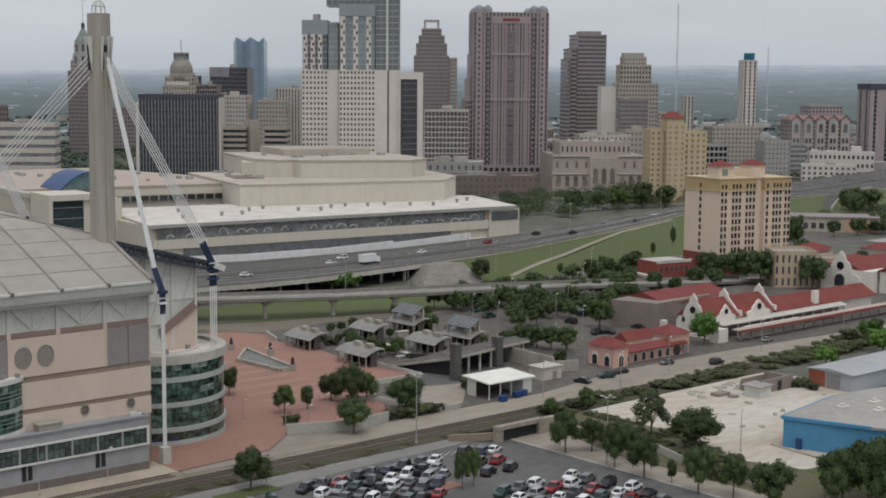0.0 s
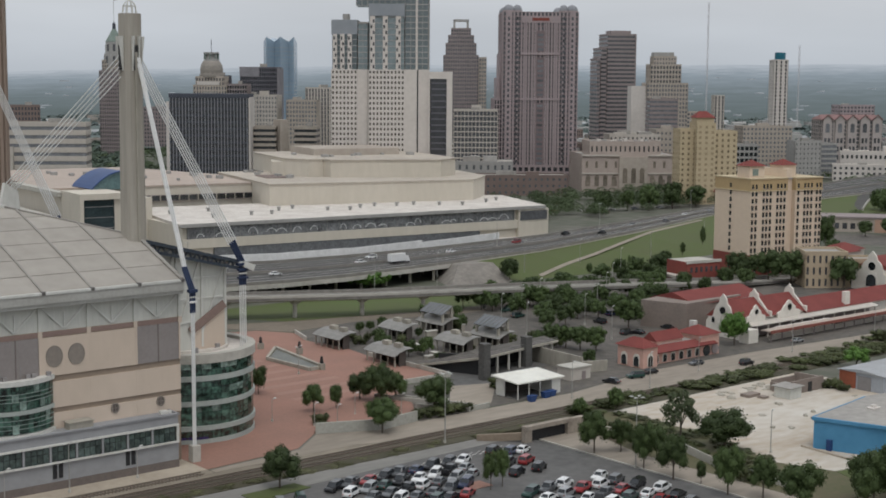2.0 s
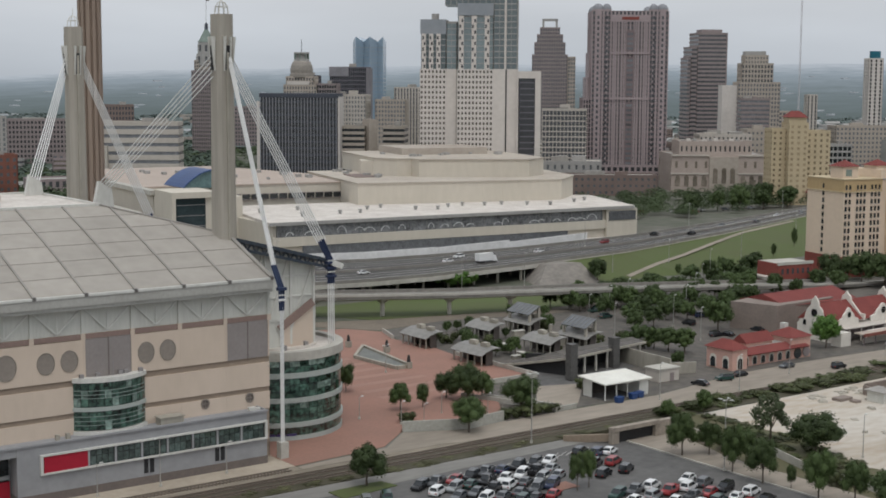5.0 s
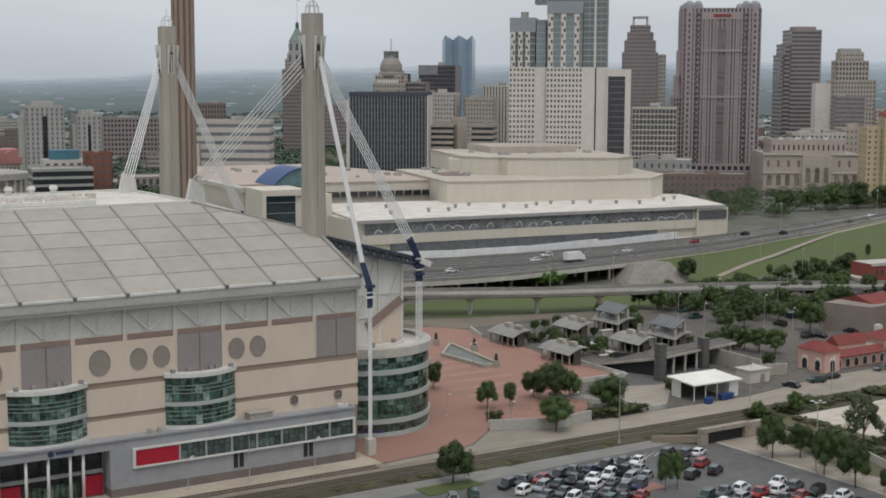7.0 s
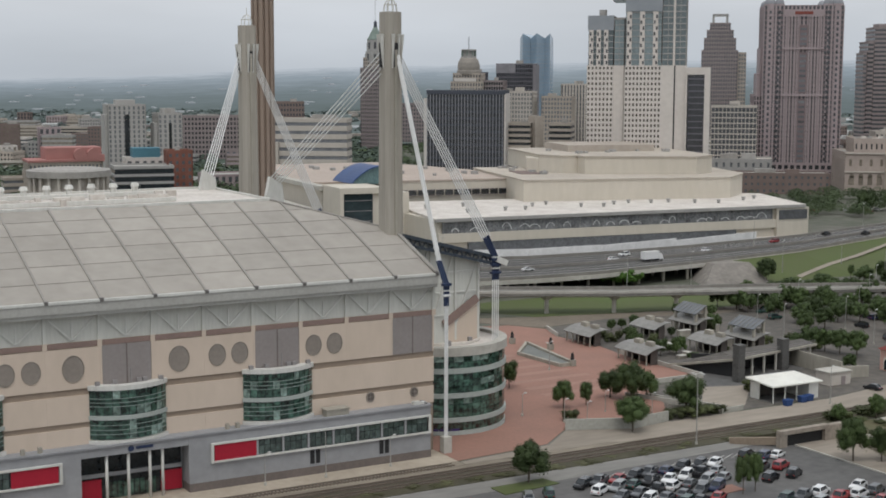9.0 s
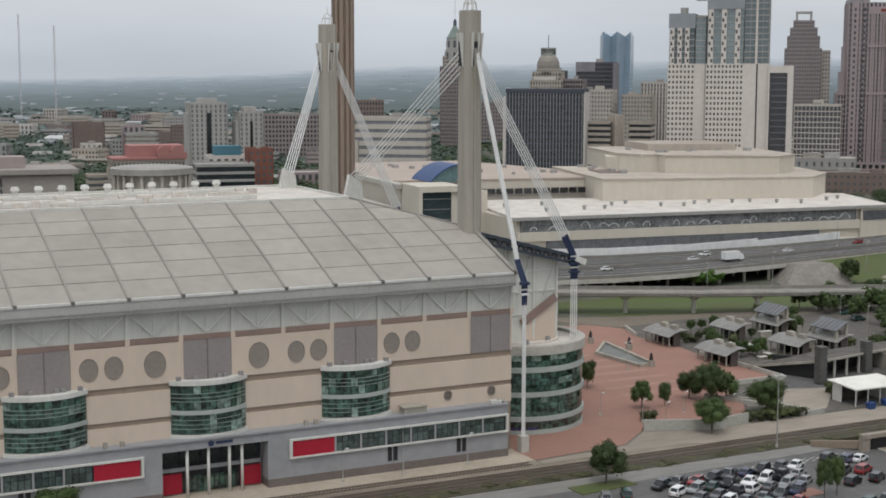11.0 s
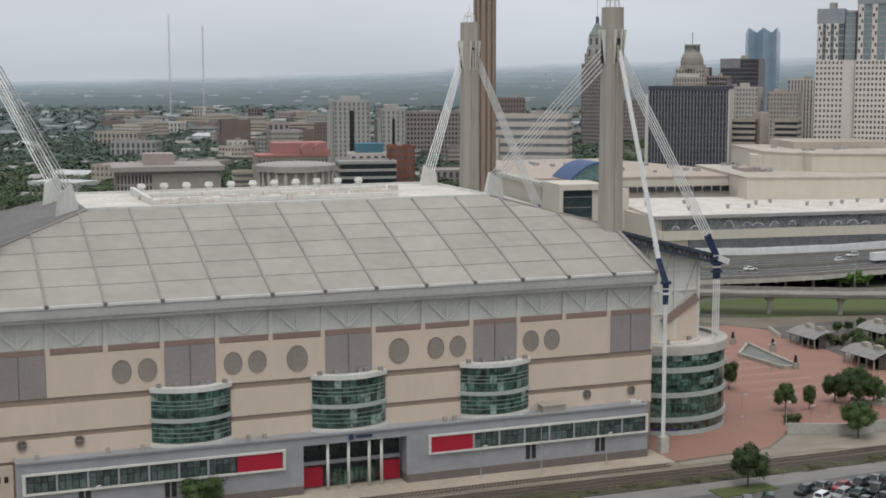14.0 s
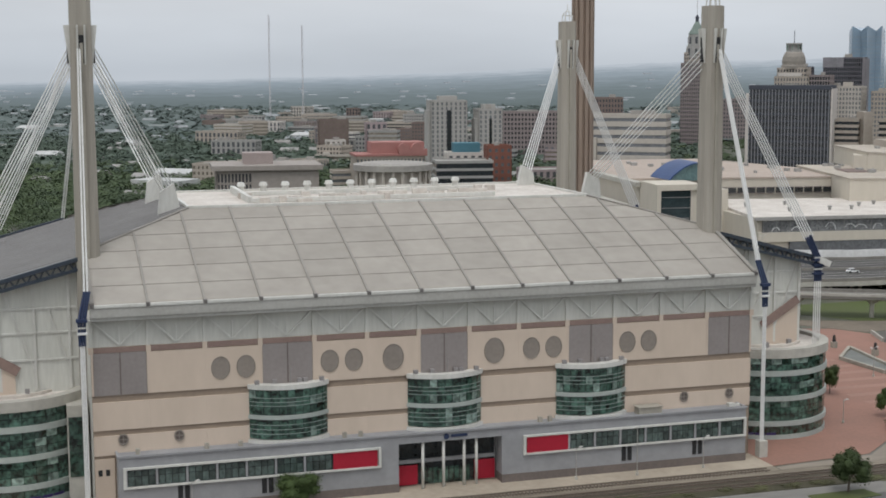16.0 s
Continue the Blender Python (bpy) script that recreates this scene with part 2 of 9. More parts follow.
n = 96
rings_r = [0, 400, 1200, 2600, 4950]
vs, fs = [(0, 0, 0)], []
for r in rings_r[1:]:
    vs += [(r * math.cos(2 * math.pi * k / n), r * math.sin(2 * math.pi * k / n), 0) for k in range(n)]
fs += [(0, 1 + k, 1 + (k + 1) % n) for k in range(n)]
for j in range(len(rings_r) - 2):
    a, b2 = 1 + j * n, 1 + (j + 1) * n
    fs += [(a + k, b2 + k, b2 + (k + 1) % n, a + (k + 1) % n) for k in range(n)]
setting("ground", Mesh().add(vs, fs), LAND, "flat city ground of dull grass and paving", "ground")


def paving(name, poly, z, material, label, category="pavement"):
    return setting(name, Mesh().prism(poly, -0.4, z), material, label, category)


paving("pavement_stadium", [(-140, -9.6), (64.2, -9.6), (64.2, 1.5), (64.2, 3), (-140, 3)], 0.06, TAN_CONCRETE, "tan concrete apron along the stadium")
paving("pavement_plaza", [(64.2, 2), (64.2, -9.4), (87.2, -7.2), (97.2, 1.0), (112, 16), (134.6, 29), (159, 28.5), (159, 64), (161, 77), (158.7, 94), (163, 106), (156, 117), (120, 128), (64.2, 128)], 0.08, BRICK_PAVING, "red brick plaza paving")
for k in range(7):
    y = 30 + k * 7.5
    setting("trim_plaza_%d" % (k + 1), Mesh().box(112, 138 - k, y, y + 2.6, 0.08, 0.084 + 0.0), PALE_BRICK, "pale paving band in the plaza", "paving band")
paving("pavement_planter", [(97.2, 1.2), (111.3, -4.9), (122, -3.4), (131, 9), (137, 24), (134.6, 28.8), (112, 15.8)], 0.5, BRICK_PAVING, "raised red brick terrace beside the plaza", "terrace")
paving("pavement_ramp", [(122.2, -4.6), (144, -3.6), (158, 9), (156.6, 12), (151, 20), (144.4, 27), (137.2, 24), (131.2, 9)], 0.1, TOWN_PAVING, "worn concrete ramps and steps beside the plaza")
# dark patch carries the painted shade of the deck onto the ground
paving("road_underdeck", [(151.2, 20), (157, 11.6), (168, 19), (190, 24), (190, 32), (160, 38), (159.2, 28.4)], 0.07, ASPHALT, "asphalt bus lane, its dark tone painting the terminal deck's shade", "bus lane")
paving("road_street", [(64.4, -12.2), (99, -12.2), (104, -14.0), (430, -14.0), (430, -3.0), (300, -2.6), (244, 1.5), (206, 1.5), (170, -5), (144, -4.4), (122, -4.0), (111.4, -5.6), (97.2, 0.4), (87.2, -8), (64.4, -10.2)], 0.05, STREET, "worn pale concrete street", "street")
paving("pavement_terminal", [(144.4, -3.4), (170, -4.2), (206, 1.8), (244, 2), (300, -2), (430, -2), (430, 60), (330, 120), (222, 120), (163, 107), (159.2, 90), (159.2, 28)], 0.04, TOWN_PAVING, "grey paved yards round the bus terminal")
paving("road_lane", [(136, 1.4), (147.4, -0.6), (163.4, 15.4), (151.4, 19.4)], 0.13, STREET, "tan concrete lane into the bus terminal", "bus lane")
paving("road_ballast", [(-160, -24), (430, -24), (430, -14.2), (104, -14.2), (82, -15.3), (-160, -15.3)], 0.05, BALLAST, "dark brown track ballast", "railway bed")
paving("road_ballast_pale", [(-160, -15.2), (82, -15.2), (103.6, -14.1), (98.8, -12.3), (64.2, -12.3), (64.2, -9.8), (-160, -9.8)], 0.05, PALE_BALLAST, "dusty tan track ballast", "railway bed")
paving("ground_verge", [(96, -24.2), (430, -24.2), (430, -17.6), (150, -17.6), (120, -18.6)], 0.12, SCRUB, "dry scrub verge beside the tracks", "verge")
paving("ground_verge_west", [(-160, -24.2), (95.8, -24.2), (119.6, -18.5), (96, -20.8), (-160, -20.8)], 0.12, SCRUB, "dark scrub strip between tracks and car park", "verge")
paving("road_parking", [(-160, -30), (60, -31), (74, -31), (131.6, -28.6), (132, -140), (-160, -140)], 0.06, ASPHALT, "worn grey asphalt car park", "car park")
paving("pavement_walk", [(132.2, -33), (146, -33), (140, -55), (140, -140), (132.2, -140)], 0.14, STREET, "tan pavement beside the car park")
paving("ground_bank", [(146.2, -24.4), (163.8, -25), (164.4, -51), (156.8, -76), (160.8, -88), (156, -100), (152, -140), (140.2, -140), (140.2, -55)], 0.1, DRY_LAWN, "dry grass bank", "bank")
paving("ground_lot", [(164, -25), (236, -24.4), (236, -62), (172, -90), (161, -88), (157, -76), (164.6, -51)], 0.08, LIME, "pale crushed limestone lot", "gravel lot")
paving("ground_lawn", [(161, -88.2), (172, -90.2), (300, -140), (152.2, -140), (156.2, -100)], 0.06, LAWN, "green lawn beside the blue shop", "lawn")
paving("ground_island", [(60, -34), (73, -32.6), (72, -28.4), (60, -28.8)], 0.2, LAWN, "small grass island in the car park", "lawn")
paving("pavement_island", [(95.5, -53), (101, -53), (101, -49), (95.5, -49)], 0.16, BRICK_PAVING, "red mulch island in the car park", "planting bed")

# rails on sleepers
for y in (-11.4, -15.9, -19.8):
    if y == -11.4:
        x0, x1 = -160, 62
    else:
        x0, x1 = -160, 430
    for dy in (-0.72, 0.72):
        setting("rail", Mesh().box(x0, x1, y + dy - 0.06, y + dy + 0.06, 0.05, 0.27), RAIL, "long rusty steel rail on ballast", "rail")
    sl = Mesh()
    for k in range(int((min(x1, 240) - 0) / 0.75)):
        sl.box(k * 0.75, k * 0.75 + 0.28, y - 1.25, y + 1.25, 0.05, 0.11)
    tagged(part("sleepers", sl, SLEEPER), "dark timber sleepers under the rails", "sleepers", kind="stuff")
# kerbs and parking lines
setting("trim_kerb", Mesh().box(104, 430, -14.2, -13.9, 0, 0.16), STREET, "worn tan concrete kerb", "kerb")
setting("trim_kerb_parking", Mesh().box(131.9, 132.3, -140, -33.4, 0, 0.22), PALE_CONCRETE, "pale concrete kerb of the car park", "kerb")
paving("road_aisle", [(-160, -24.4), (125, -24.4), (131.6, -28.5), (74, -30.9), (60, -30.9), (-160, -29.9)], 0.06, AISLE, "bleached asphalt aisle along the car park", "aisle")

DIRT = mat("tan_dirt", (0.20, 0.165, 0.125), (0.13, 0.11, 0.088), scale=0.09, fine=0.7)
paving("ground_dirt", [(140, 138), (171.8, 125.6), (228, 111.6), (262, 111.6), (262, 103), (228, 103), (190, 112), (163.4, 108.5), (156, 118)], 0.05, DIRT, "bare tan earth beside the lawn", "earth")

# painted bay lines of the car park
for k in range(22):
    x = 76 + 2.1 * k
    setting("trim_bay_line", Mesh().beam((x, -34.4, 0.07), (x + 4.2, -32.2, 0.07), 0.14, 0.02), WHITE_LINE, "worn white bay line on asphalt", "bay line")
# ---- the stadium: front wall on y = 0, thirteen bays wide ----
BAY = 9.84
HALF = 6.5 * BAY
TRUSS = mat("dark_slate_steel", (0.03, 0.04, 0.06), (0.05, 0.06, 0.07), rough=0.5)
stadium = thing("domed_stadium", "beige stadium with a cable-stayed grey roof and four concrete masts", "stadium")


def roof_z(y):
    """The front roof's height; it rises from the eave to the flat top."""
    s = max(0.0, min(35.5, y + 1.5))
    return 37.1 + 0.40 * s - 0.00103 * s * s


TOP = roof_z(34)
MID = 52.5          # the roof is mirrored about y = 52.5


def limit(y):
    """Half the front roof's width at y: straight to the masts, then along the hip."""
    return 63.6 if y < 17 else 63.6 - (y - 17) * 21.1 / 17


def clip(poly, keep):
    out = []
    for a, b in zip(poly, poly[1:] + poly[:1]):
        ka, kb = keep(a), keep(b)
        if ka >= 0:
            out.append(a)
        if ka * kb < 0:
            s = ka / (ka - kb)
            out.append((a[0] + (b[0] - a[0]) * s, a[1] + (b[1] - a[1]) * s))
    return out


# closing body under the roof
core = Mesh().box(-HALF, HALF, 1.2, 103.8, 0, 33.8).box(-85, 85, 19, 86, 0, 33.8)
part("inner_structure", core, PALE_PANEL, stadium)

# roof of the front wing in panels, with raised ribs between them
rows_y = [-1.5, 4.6, 10.7, 16.8, 22.9, 28.6, 34.0]
lines_x = [(i - 6.5) * BAY for i in range(14)]
lines_x[0], lines_x[-1] = -63.6, 63.6
deck = Mesh()
for ya, yb in zip(rows_y, rows_y[1:]):
    wa, wb = limit(ya), limit(yb)
    deck.add([(-wa, ya, roof_z(ya) - 0.2), (wa, ya, roof_z(ya) - 0.2), (wb, yb, roof_z(yb) - 0.2), (-wb, yb, roof_z(yb) - 0.2)], [(0, 1, 2, 3)])
roof_front = part("roof", deck, DARK_RIB, stadium, "grey panelled roof slope")
back_deck = Mesh()
for ya, yb in zip(rows_y, rows_y[1:]):
    wa, wb = limit(ya), limit(yb)
    back_deck.add([(-wa, 105 - ya, roof_z(ya)), (wa, 105 - ya, roof_z(ya)), (wb, 105 - yb, roof_z(yb)), (-wb, 105 - yb, roof_z(yb))], [(3, 2, 1, 0)])
part("roof", back_deck, ROOF_PANEL, stadium)
part("roof", Mesh().box(-42.6, 42.6, 34, 71, TOP - 1.2, TOP), ROOF_PALE, stadium, "flat white roof top")
part("roof_kerb", Mesh().box(-42.8, 42.8, 33.7, 34.3, TOP - 0.5, TOP + 0.45).box(-42.8, 42.8, 70.7, 71.3, TOP - 0.5, TOP + 0.45)
     .box(-42.8, -42.2, 34.3, 70.7, TOP - 0.5, TOP + 0.45).box(42.2, 42.8, 34.3, 70.7, TOP - 0.5, TOP + 0.45), WHITE_METAL, stadium)
# single panels on the front slope, with narrow open joints
for ya, yb in zip(rows_y, rows_y[1:]):
    for xa, xb in zip(lines_x, lines_x[1:]):
        quad = [(xa + 0.2, ya + 0.13), (xb - 0.2, ya + 0.13), (xb - 0.2, yb - 0.13), (xa + 0.2, yb - 0.13)]
        quad = clip(clip(quad, lambda q: 63.4 - (max(q[1], 17) - 17) * 21.1 / 17 - q[0]), lambda q: 63.4 - (max(q[1], 17) - 17) * 21.1 / 17 + q[0])
        if len(quad) < 3:
            continue
        k = len(quad)
        part("roof_panel", Mesh().add([(x, y, roof_z(y) - 0.22) for x, y in quad] + [(x, y, roof_z(y) + 0.02) for x, y in quad], [tuple(range(k))[::-1], tuple(range(k, 2 * k))] + [(i, (i + 1) % k, (i + 1) % k + k, i + k) for i in range(k)]), ROOF_PANEL, roof_front)
for i, x in enumerate(lines_x):
    ymax = 34.0 if abs(x) <= 42.5 else 17 + (63.6 - abs(x)) * 17 / 21.1
    ys = [y for y in rows_y if y < ymax - 0.3] + [ymax]
    rib = Mesh()
    for ya, yb in zip(ys, ys[1:]):
        rib.beam((x, ya, roof_z(ya) + 0.08), (x, yb, roof_z(yb) + 0.08), 0.42, 0.34)
    part("roof_rib", rib, RIB, roof_front, "raised roof rib")
    part("rib_foot", Mesh().box(x - 0.35, x + 0.35, -2.15, -1.3, 36.7, 37.35), DARK_RIB, roof_front, "dark rib end at the gutter")
for sx in (-1, 1):
    part("hip_rib", Mesh().beam((sx * 63.6, -1.5, 37.3), (sx * 63.6, 17, roof_z(17) + 0.2), 0.8, 0.5).beam((sx * 63.6, 17, roof_z(17) + 0.1), (sx * 42.5, 34, TOP + 0.1), 0.6, 0.4), RIB, stadium, "pale hip flashing")

# side wings: roofs that fall away from the flat top, with seams
for sx in (-1, 1):
    wing, seams = Mesh(), Mesh()
    def wz(x):
        return TOP - (abs(x) - 42.6) * 0.305 if abs(x) < 63.6 else 43.4 - (abs(x) - 63.6) * 0.272
    wing.slab(*[(sx * 42.6, 34, TOP), (sx * 63.6, 16.2, wz(63.6)), (sx * 63.6, 88.8, wz(63.6)), (sx * 42.6, 71, TOP)][::sx], 0.5)
    wing.slab(*[(sx * 63.6, 16.2, wz(63.6)), (sx * 89, 16.2, wz(89)), (sx * 89, 88.8, wz(89)), (sx * 63.6, 88.8, wz(63.6))][::sx], 0.5)
    part("roof", wing, WING_ROOF, stadium, "dark grey standing-seam wing roof")
    for k in range(25):
        y = 18.5 + k * 2.85
        x0 = 42.6 if 34 <= y <= 71 else 42.6 + (34 - y) * 21 / 17.8 if y < 34 else 42.6 + (y - 71) * 21 / 17.8
        seams.beam((sx * x0, y, wz(x0) + 0.05), (sx * 63.6, y, wz(63.6) + 0.05), 0.22, 0.2)
        seams.beam((sx * 63.6, y, wz(63.6) + 0.05), (sx * 88.9, y, wz(88.9) + 0.05), 0.22, 0.2)
    part("roof_seam", seams, GREY_PANEL, stadium)
    # set-back wall of the wing, above the rotunda
    wall = Mesh()
    wall.add([(sx * 62, 17.6, 0), (sx * 85, 17.6, 0), (sx * 85, 17.6, wz(85) - 0.6), (sx * 63.6, 17.6, wz(63.6) - 0.6),
              (sx * 62, 19, 0), (sx * 85, 19, 0), (sx * 85, 19, wz(85) - 0.6), (sx * 63.6, 19, wz(63.6) - 0.6)],
             [q[::sx] for q in [(0, 1, 2, 3), (1, 5, 6, 2), (4, 7, 6, 5), (3, 2, 6, 7)]])
    wall.box(min(sx * 85, sx * 83.6), max(sx * 85, sx * 83.6), 19, 86, 0, wz(85) - 0.6)
    part("wall", wall, PALE_PANEL, stadium, "pale ribbed panel wing wall")
    fr = Mesh()
    for x in (66.5, 72.7, 78.9, 84.7):
        fr.box(min(sx * x, sx * (x + 0.5)), max(sx * x, sx * (x + 0.5)), 17.2, 17.6, 19, wz(x) - 0.8)
    for z in (24.4, 29.4, 33.9):
        fr.box(min(sx * 64, sx * 84.6), max(sx * 64, sx * 84.6), 17.35, 17.6, z, z + 0.35)
    for x in (66.7, 72.9, 79.1):
        fr.beam((sx * (x + 5.6), 17.3, wz(x + 5.6) - 1.2), (sx * x, 17.3, 22), 0.26)
    part("wall_frame", fr, WHITE_METAL, stadium, "white steel wall frame")
    part("wall_stripe", Mesh().beam((sx * 76, 17.05, 22.6), (sx * 84.6, 17.05, 28), 0.3, 1.8), MAUVE, stadium)
    part("lower_wall", Mesh().add([(sx * 76.6, 17.25, 16), (sx * 85, 17.25, 16), (sx * 85, 17.25, 27.4), (sx * 76.6, 17.25, 22.2), (sx * 76.6, 17.6, 16), (sx * 85, 17.6, 16), (sx * 85, 17.6, 27.4), (sx * 76.6, 17.6, 22.2)], [q[::sx] for q in [(0, 1, 2, 3), (1, 5, 6, 2), (3, 2, 6, 7), (0, 3, 7, 4)]]), BEIGE, stadium, "beige lower wall")
    # navy edge truss from each mast to the tie-down point
    for ym, sy in ((17, -1), (87.5, 1)):
        tr = Mesh()
        a, b2 = Vector((sx * 64.5, ym + sy * 1.4, 43.2)), Vector((sx * 89.6, ym + sy * 1.4, 36.6))
        tr.beam(a, b2, 0.7, 0.7)
        tr.beam(a - Vector((0, 0, 1.9)), b2 - Vector((0, 0, 1.5)), 0.6, 0.6)
        for k in range(12):
            p = a.lerp(b2, k / 12)
            q = a.lerp(b2, (k + 0.5) / 12) - Vector((0, 0, 1.8))
            tr.beam(p, q, 0.3)
            tr.beam(q, a.lerp(b2, (k + 1) / 12), 0.3)
        part("edge_truss", tr, TRUSS, stadium, "dark navy steel edge truss")
        # boxes and ties at the truss end
        tie_x = sx * (88 if sy < 0 else 82)
        tie_y = ym + sy * 2
        yoke = part("cable_anchor", Mesh().beam((tie_x - 1.3, tie_y, 36.6), (tie_x + 1.3, tie_y, 36.6), 1.5, 0.5).box(tie_x - 1.2, tie_x + 1.2, tie_y - 0.5, tie_y + 0.5, 35.2, 35.7).box(tie_x - 1.2, tie_x + 1.2, tie_y - 0.5, tie_y + 0.5, 33.4, 33.8), NAVY, stadium, "navy steel anchor yoke")
        for k in range(4):
            dx = -0.72 + 0.48 * k
            part("socket", Mesh().tube((tie_x + dx, tie_y, 32.0), (tie_x + dx, tie_y, 36.4), 0.21, n=8), NAVY, yoke)
            part("collar", Mesh().tube((tie_x + dx, tie_y, 34.4), (tie_x + dx, tie_y, 34.75), 0.3, n=8).tube((tie_x + dx, tie_y, 36.9), (tie_x + dx, tie_y, 37.2), 0.3, n=8), WHITE_METAL, yoke)
            part("socket", Mesh().tube((tie_x - sx * 2.6 + dx * 0.8, tie_y, 41.4 + 0.2 * k), (tie_x + dx * 0.9, tie_y, 36.8), 0.21, n=8), NAVY, yoke)
        part("anchor_end", Mesh().beam((tie_x, tie_y, 36.7), (tie_x + sx * 2.6, tie_y, 35.6), 1.6, 1.3), WHITE_METAL, stadium)
        part("tie_cable", functools.reduce(lambda m, k: m.tube((tie_x - 0.72 + 0.48 * k, tie_y, 0), (tie_x - 0.72 + 0.48 * k, tie_y, 32.4), 0.13, n=6), range(4), Mesh()), CABLE, stadium)
        # front tie-down
        fx, fy = sx * 65.4, -2.6 if sy < 0 else 107.6
        yoke = part("cable_anchor", Mesh().box(fx - 0.95, fx + 0.95, fy - 0.5, fy + 0.5, 34.5, 35.1), NAVY, stadium, "navy steel anchor yoke")
        part("yoke_plate", Mesh().box(fx - 0.85, fx + 0.85, fy - 0.45, fy + 0.45, 32.4, 32.8), CABLE, yoke, "pale steel collar plate")
        for k in range(3):
            dx = -0.5 + 0.5 * k
            part("socket", Mesh().tube((fx + dx * 0.8, fy, 30.4), (fx + dx, fy, 34.8), 0.22, n=8).tube((fx - sx * 1.1 + dx * 0.8, fy + 1.2 * -sy, 39.6), (fx + dx, fy, 34.8), 0.24, n=8), NAVY, yoke)
            part("collar", Mesh().tube((fx + dx, fy, 33.4), (fx + dx, fy, 33.7), 0.27, n=8), WHITE_METAL, yoke)
        part("tie_cable", functools.reduce(lambda m, k: m.tube((fx - 0.3 + 0.3 * k, fy, 3), (fx - 0.3 + 0.3 * k, fy, 31), 0.14, n=6), range(3), Mesh()), CABLE, stadium)
        part("tie_pier", Mesh().box(fx - 0.9, fx + 0.9, fy - 0.9, fy + 0.9, 0, 3.4), PALE_CONCRETE, stadium)

# eave and fascia
eave = Mesh()
eave.box(-63.9, 63.9, -1.9, 0.6, 35.0, 36.7)
eave.box(-63.9, 63.9, -1.6, 1.0, 34.3, 35.0)
part("eave", eave, EAVE, stadium, "pale grey metal eave")
part("gutter", Mesh().box(-63.9, 63.9, -2.05, -1.2, 36.7, 37.15), WHITE_METAL, stadium)
part("eave", Mesh().box(-63.9, 63.9, 104.4, 106.8, 34.3, 37.1), EAVE, stadium)

# truss band under the eave
part("wall", Mesh().box(-HALF, HALF, 0.5, 1.1, 29.4, 34.3), PALE_PANEL, stadium, "pale ribbed panel band")
for i in range(14):
    x = (i - 6.5) * BAY
    part("pilaster", Mesh().box(x - 0.3, x + 0.3, 0.02, 0.5, 29.5, 34.3), PALE_PANEL, stadium)
    part("pilaster_foot", Mesh().box(x - 0.42, x + 0.42, -0.04, 0.25, 28.3, 29.5), BEIGE, stadium)
for i in range(13):
    x = (i - 6) * BAY
    br = Mesh()
    for dx in (-1, 1):
        part("brace", Mesh().beam((x + dx * 4.4, 0.22, 33.9), (x + dx * 0.2, 0.22, 29.9), 0.26), BRACE, stadium, "white steel V brace")
    part("hanger", Mesh().beam((x, 0.26, 33.0), (x, 0.26, 29.8), 0.2), BRACE, stadium)
    part("mauve_strip", Mesh().box(x - 4.45, x + 4.45, 0.0, 0.25, 28.45, 29.35), MAUVE, stadium, "mauve strip under the truss band")

# main wall in panels
GREY_BAYS = (0, 3, 6, 9, 12)
part("wall", Mesh().box(-HALF, HALF, 0.25, 1.2, 0, 29.4), TAN_BAND, stadium, "tan recessed wall behind the panels")
panel_mesh = {}
for i in range(13):
    x = (i - 6) * BAY
    if i in GREY_BAYS:
        for s in (-1, 1):
            part("wall_panel", Mesh().box(x - 4.55 if s < 0 else x + 0.1, x - 0.1 if s < 0 else x + 4.55, 0.02, 0.25, 20.9, 28.4), WALL_GREY, stadium, "brown-grey metal panel")
            part("panel_strip", Mesh().box(x + s * 4.75 - 0.16, x + s * 4.75 + 0.16, -0.05, 0.25, 20.9, 29.3), BEIGE, stadium)
        part("panel_post", Mesh().box(x - 0.1, x + 0.1, -0.03, 0.25, 20.9, 28.4), PODIUM_DARK, stadium)
    else:
        part("wall_panel", Mesh().box(x - 4.915, x + 4.915, 0, 0.25, 20.9, 28.3), BEIGE, stadium)
    for z0, z1 in ((14.7, 19.7), (10.2, 13.7)):
        part("wall_panel", Mesh().box(x - 4.915, x + 4.915, 0, 0.25, z0, z1), BEIGE, stadium)
for cx, r in ((41.6, 1.65), (37.1, 1.65), (21.8, 1.65), (17.3, 1.65), (9.85, 1.95)):
    for s in (-1, 1):
        # tall disc with a rim
        part("louvre_disc", Mesh().add(*(lambda n: ([(s * cx + r * math.cos(a), -0.06, 24.6 + 1.22 * r * math.sin(a)) for a in [2 * math.pi * k / n for k in range(n)]], [tuple(range(n))]))(28)), DISC_GREY, stadium, "round grey louvre")
        rim = Mesh()
        for k in range(28):
            a, b2 = 2 * math.pi * k / 28, 2 * math.pi * (k + 1) / 28
            rim.beam((s * cx + r * math.cos(a), -0.08, 24.6 + 1.22 * r * math.sin(a)), (s * cx + r * math.cos(b2), -0.08, 24.6 + 1.22 * r * math.sin(b2)), 0.12, 0.12)
        part("disc_rim", rim, DISC_GREY, stadium)
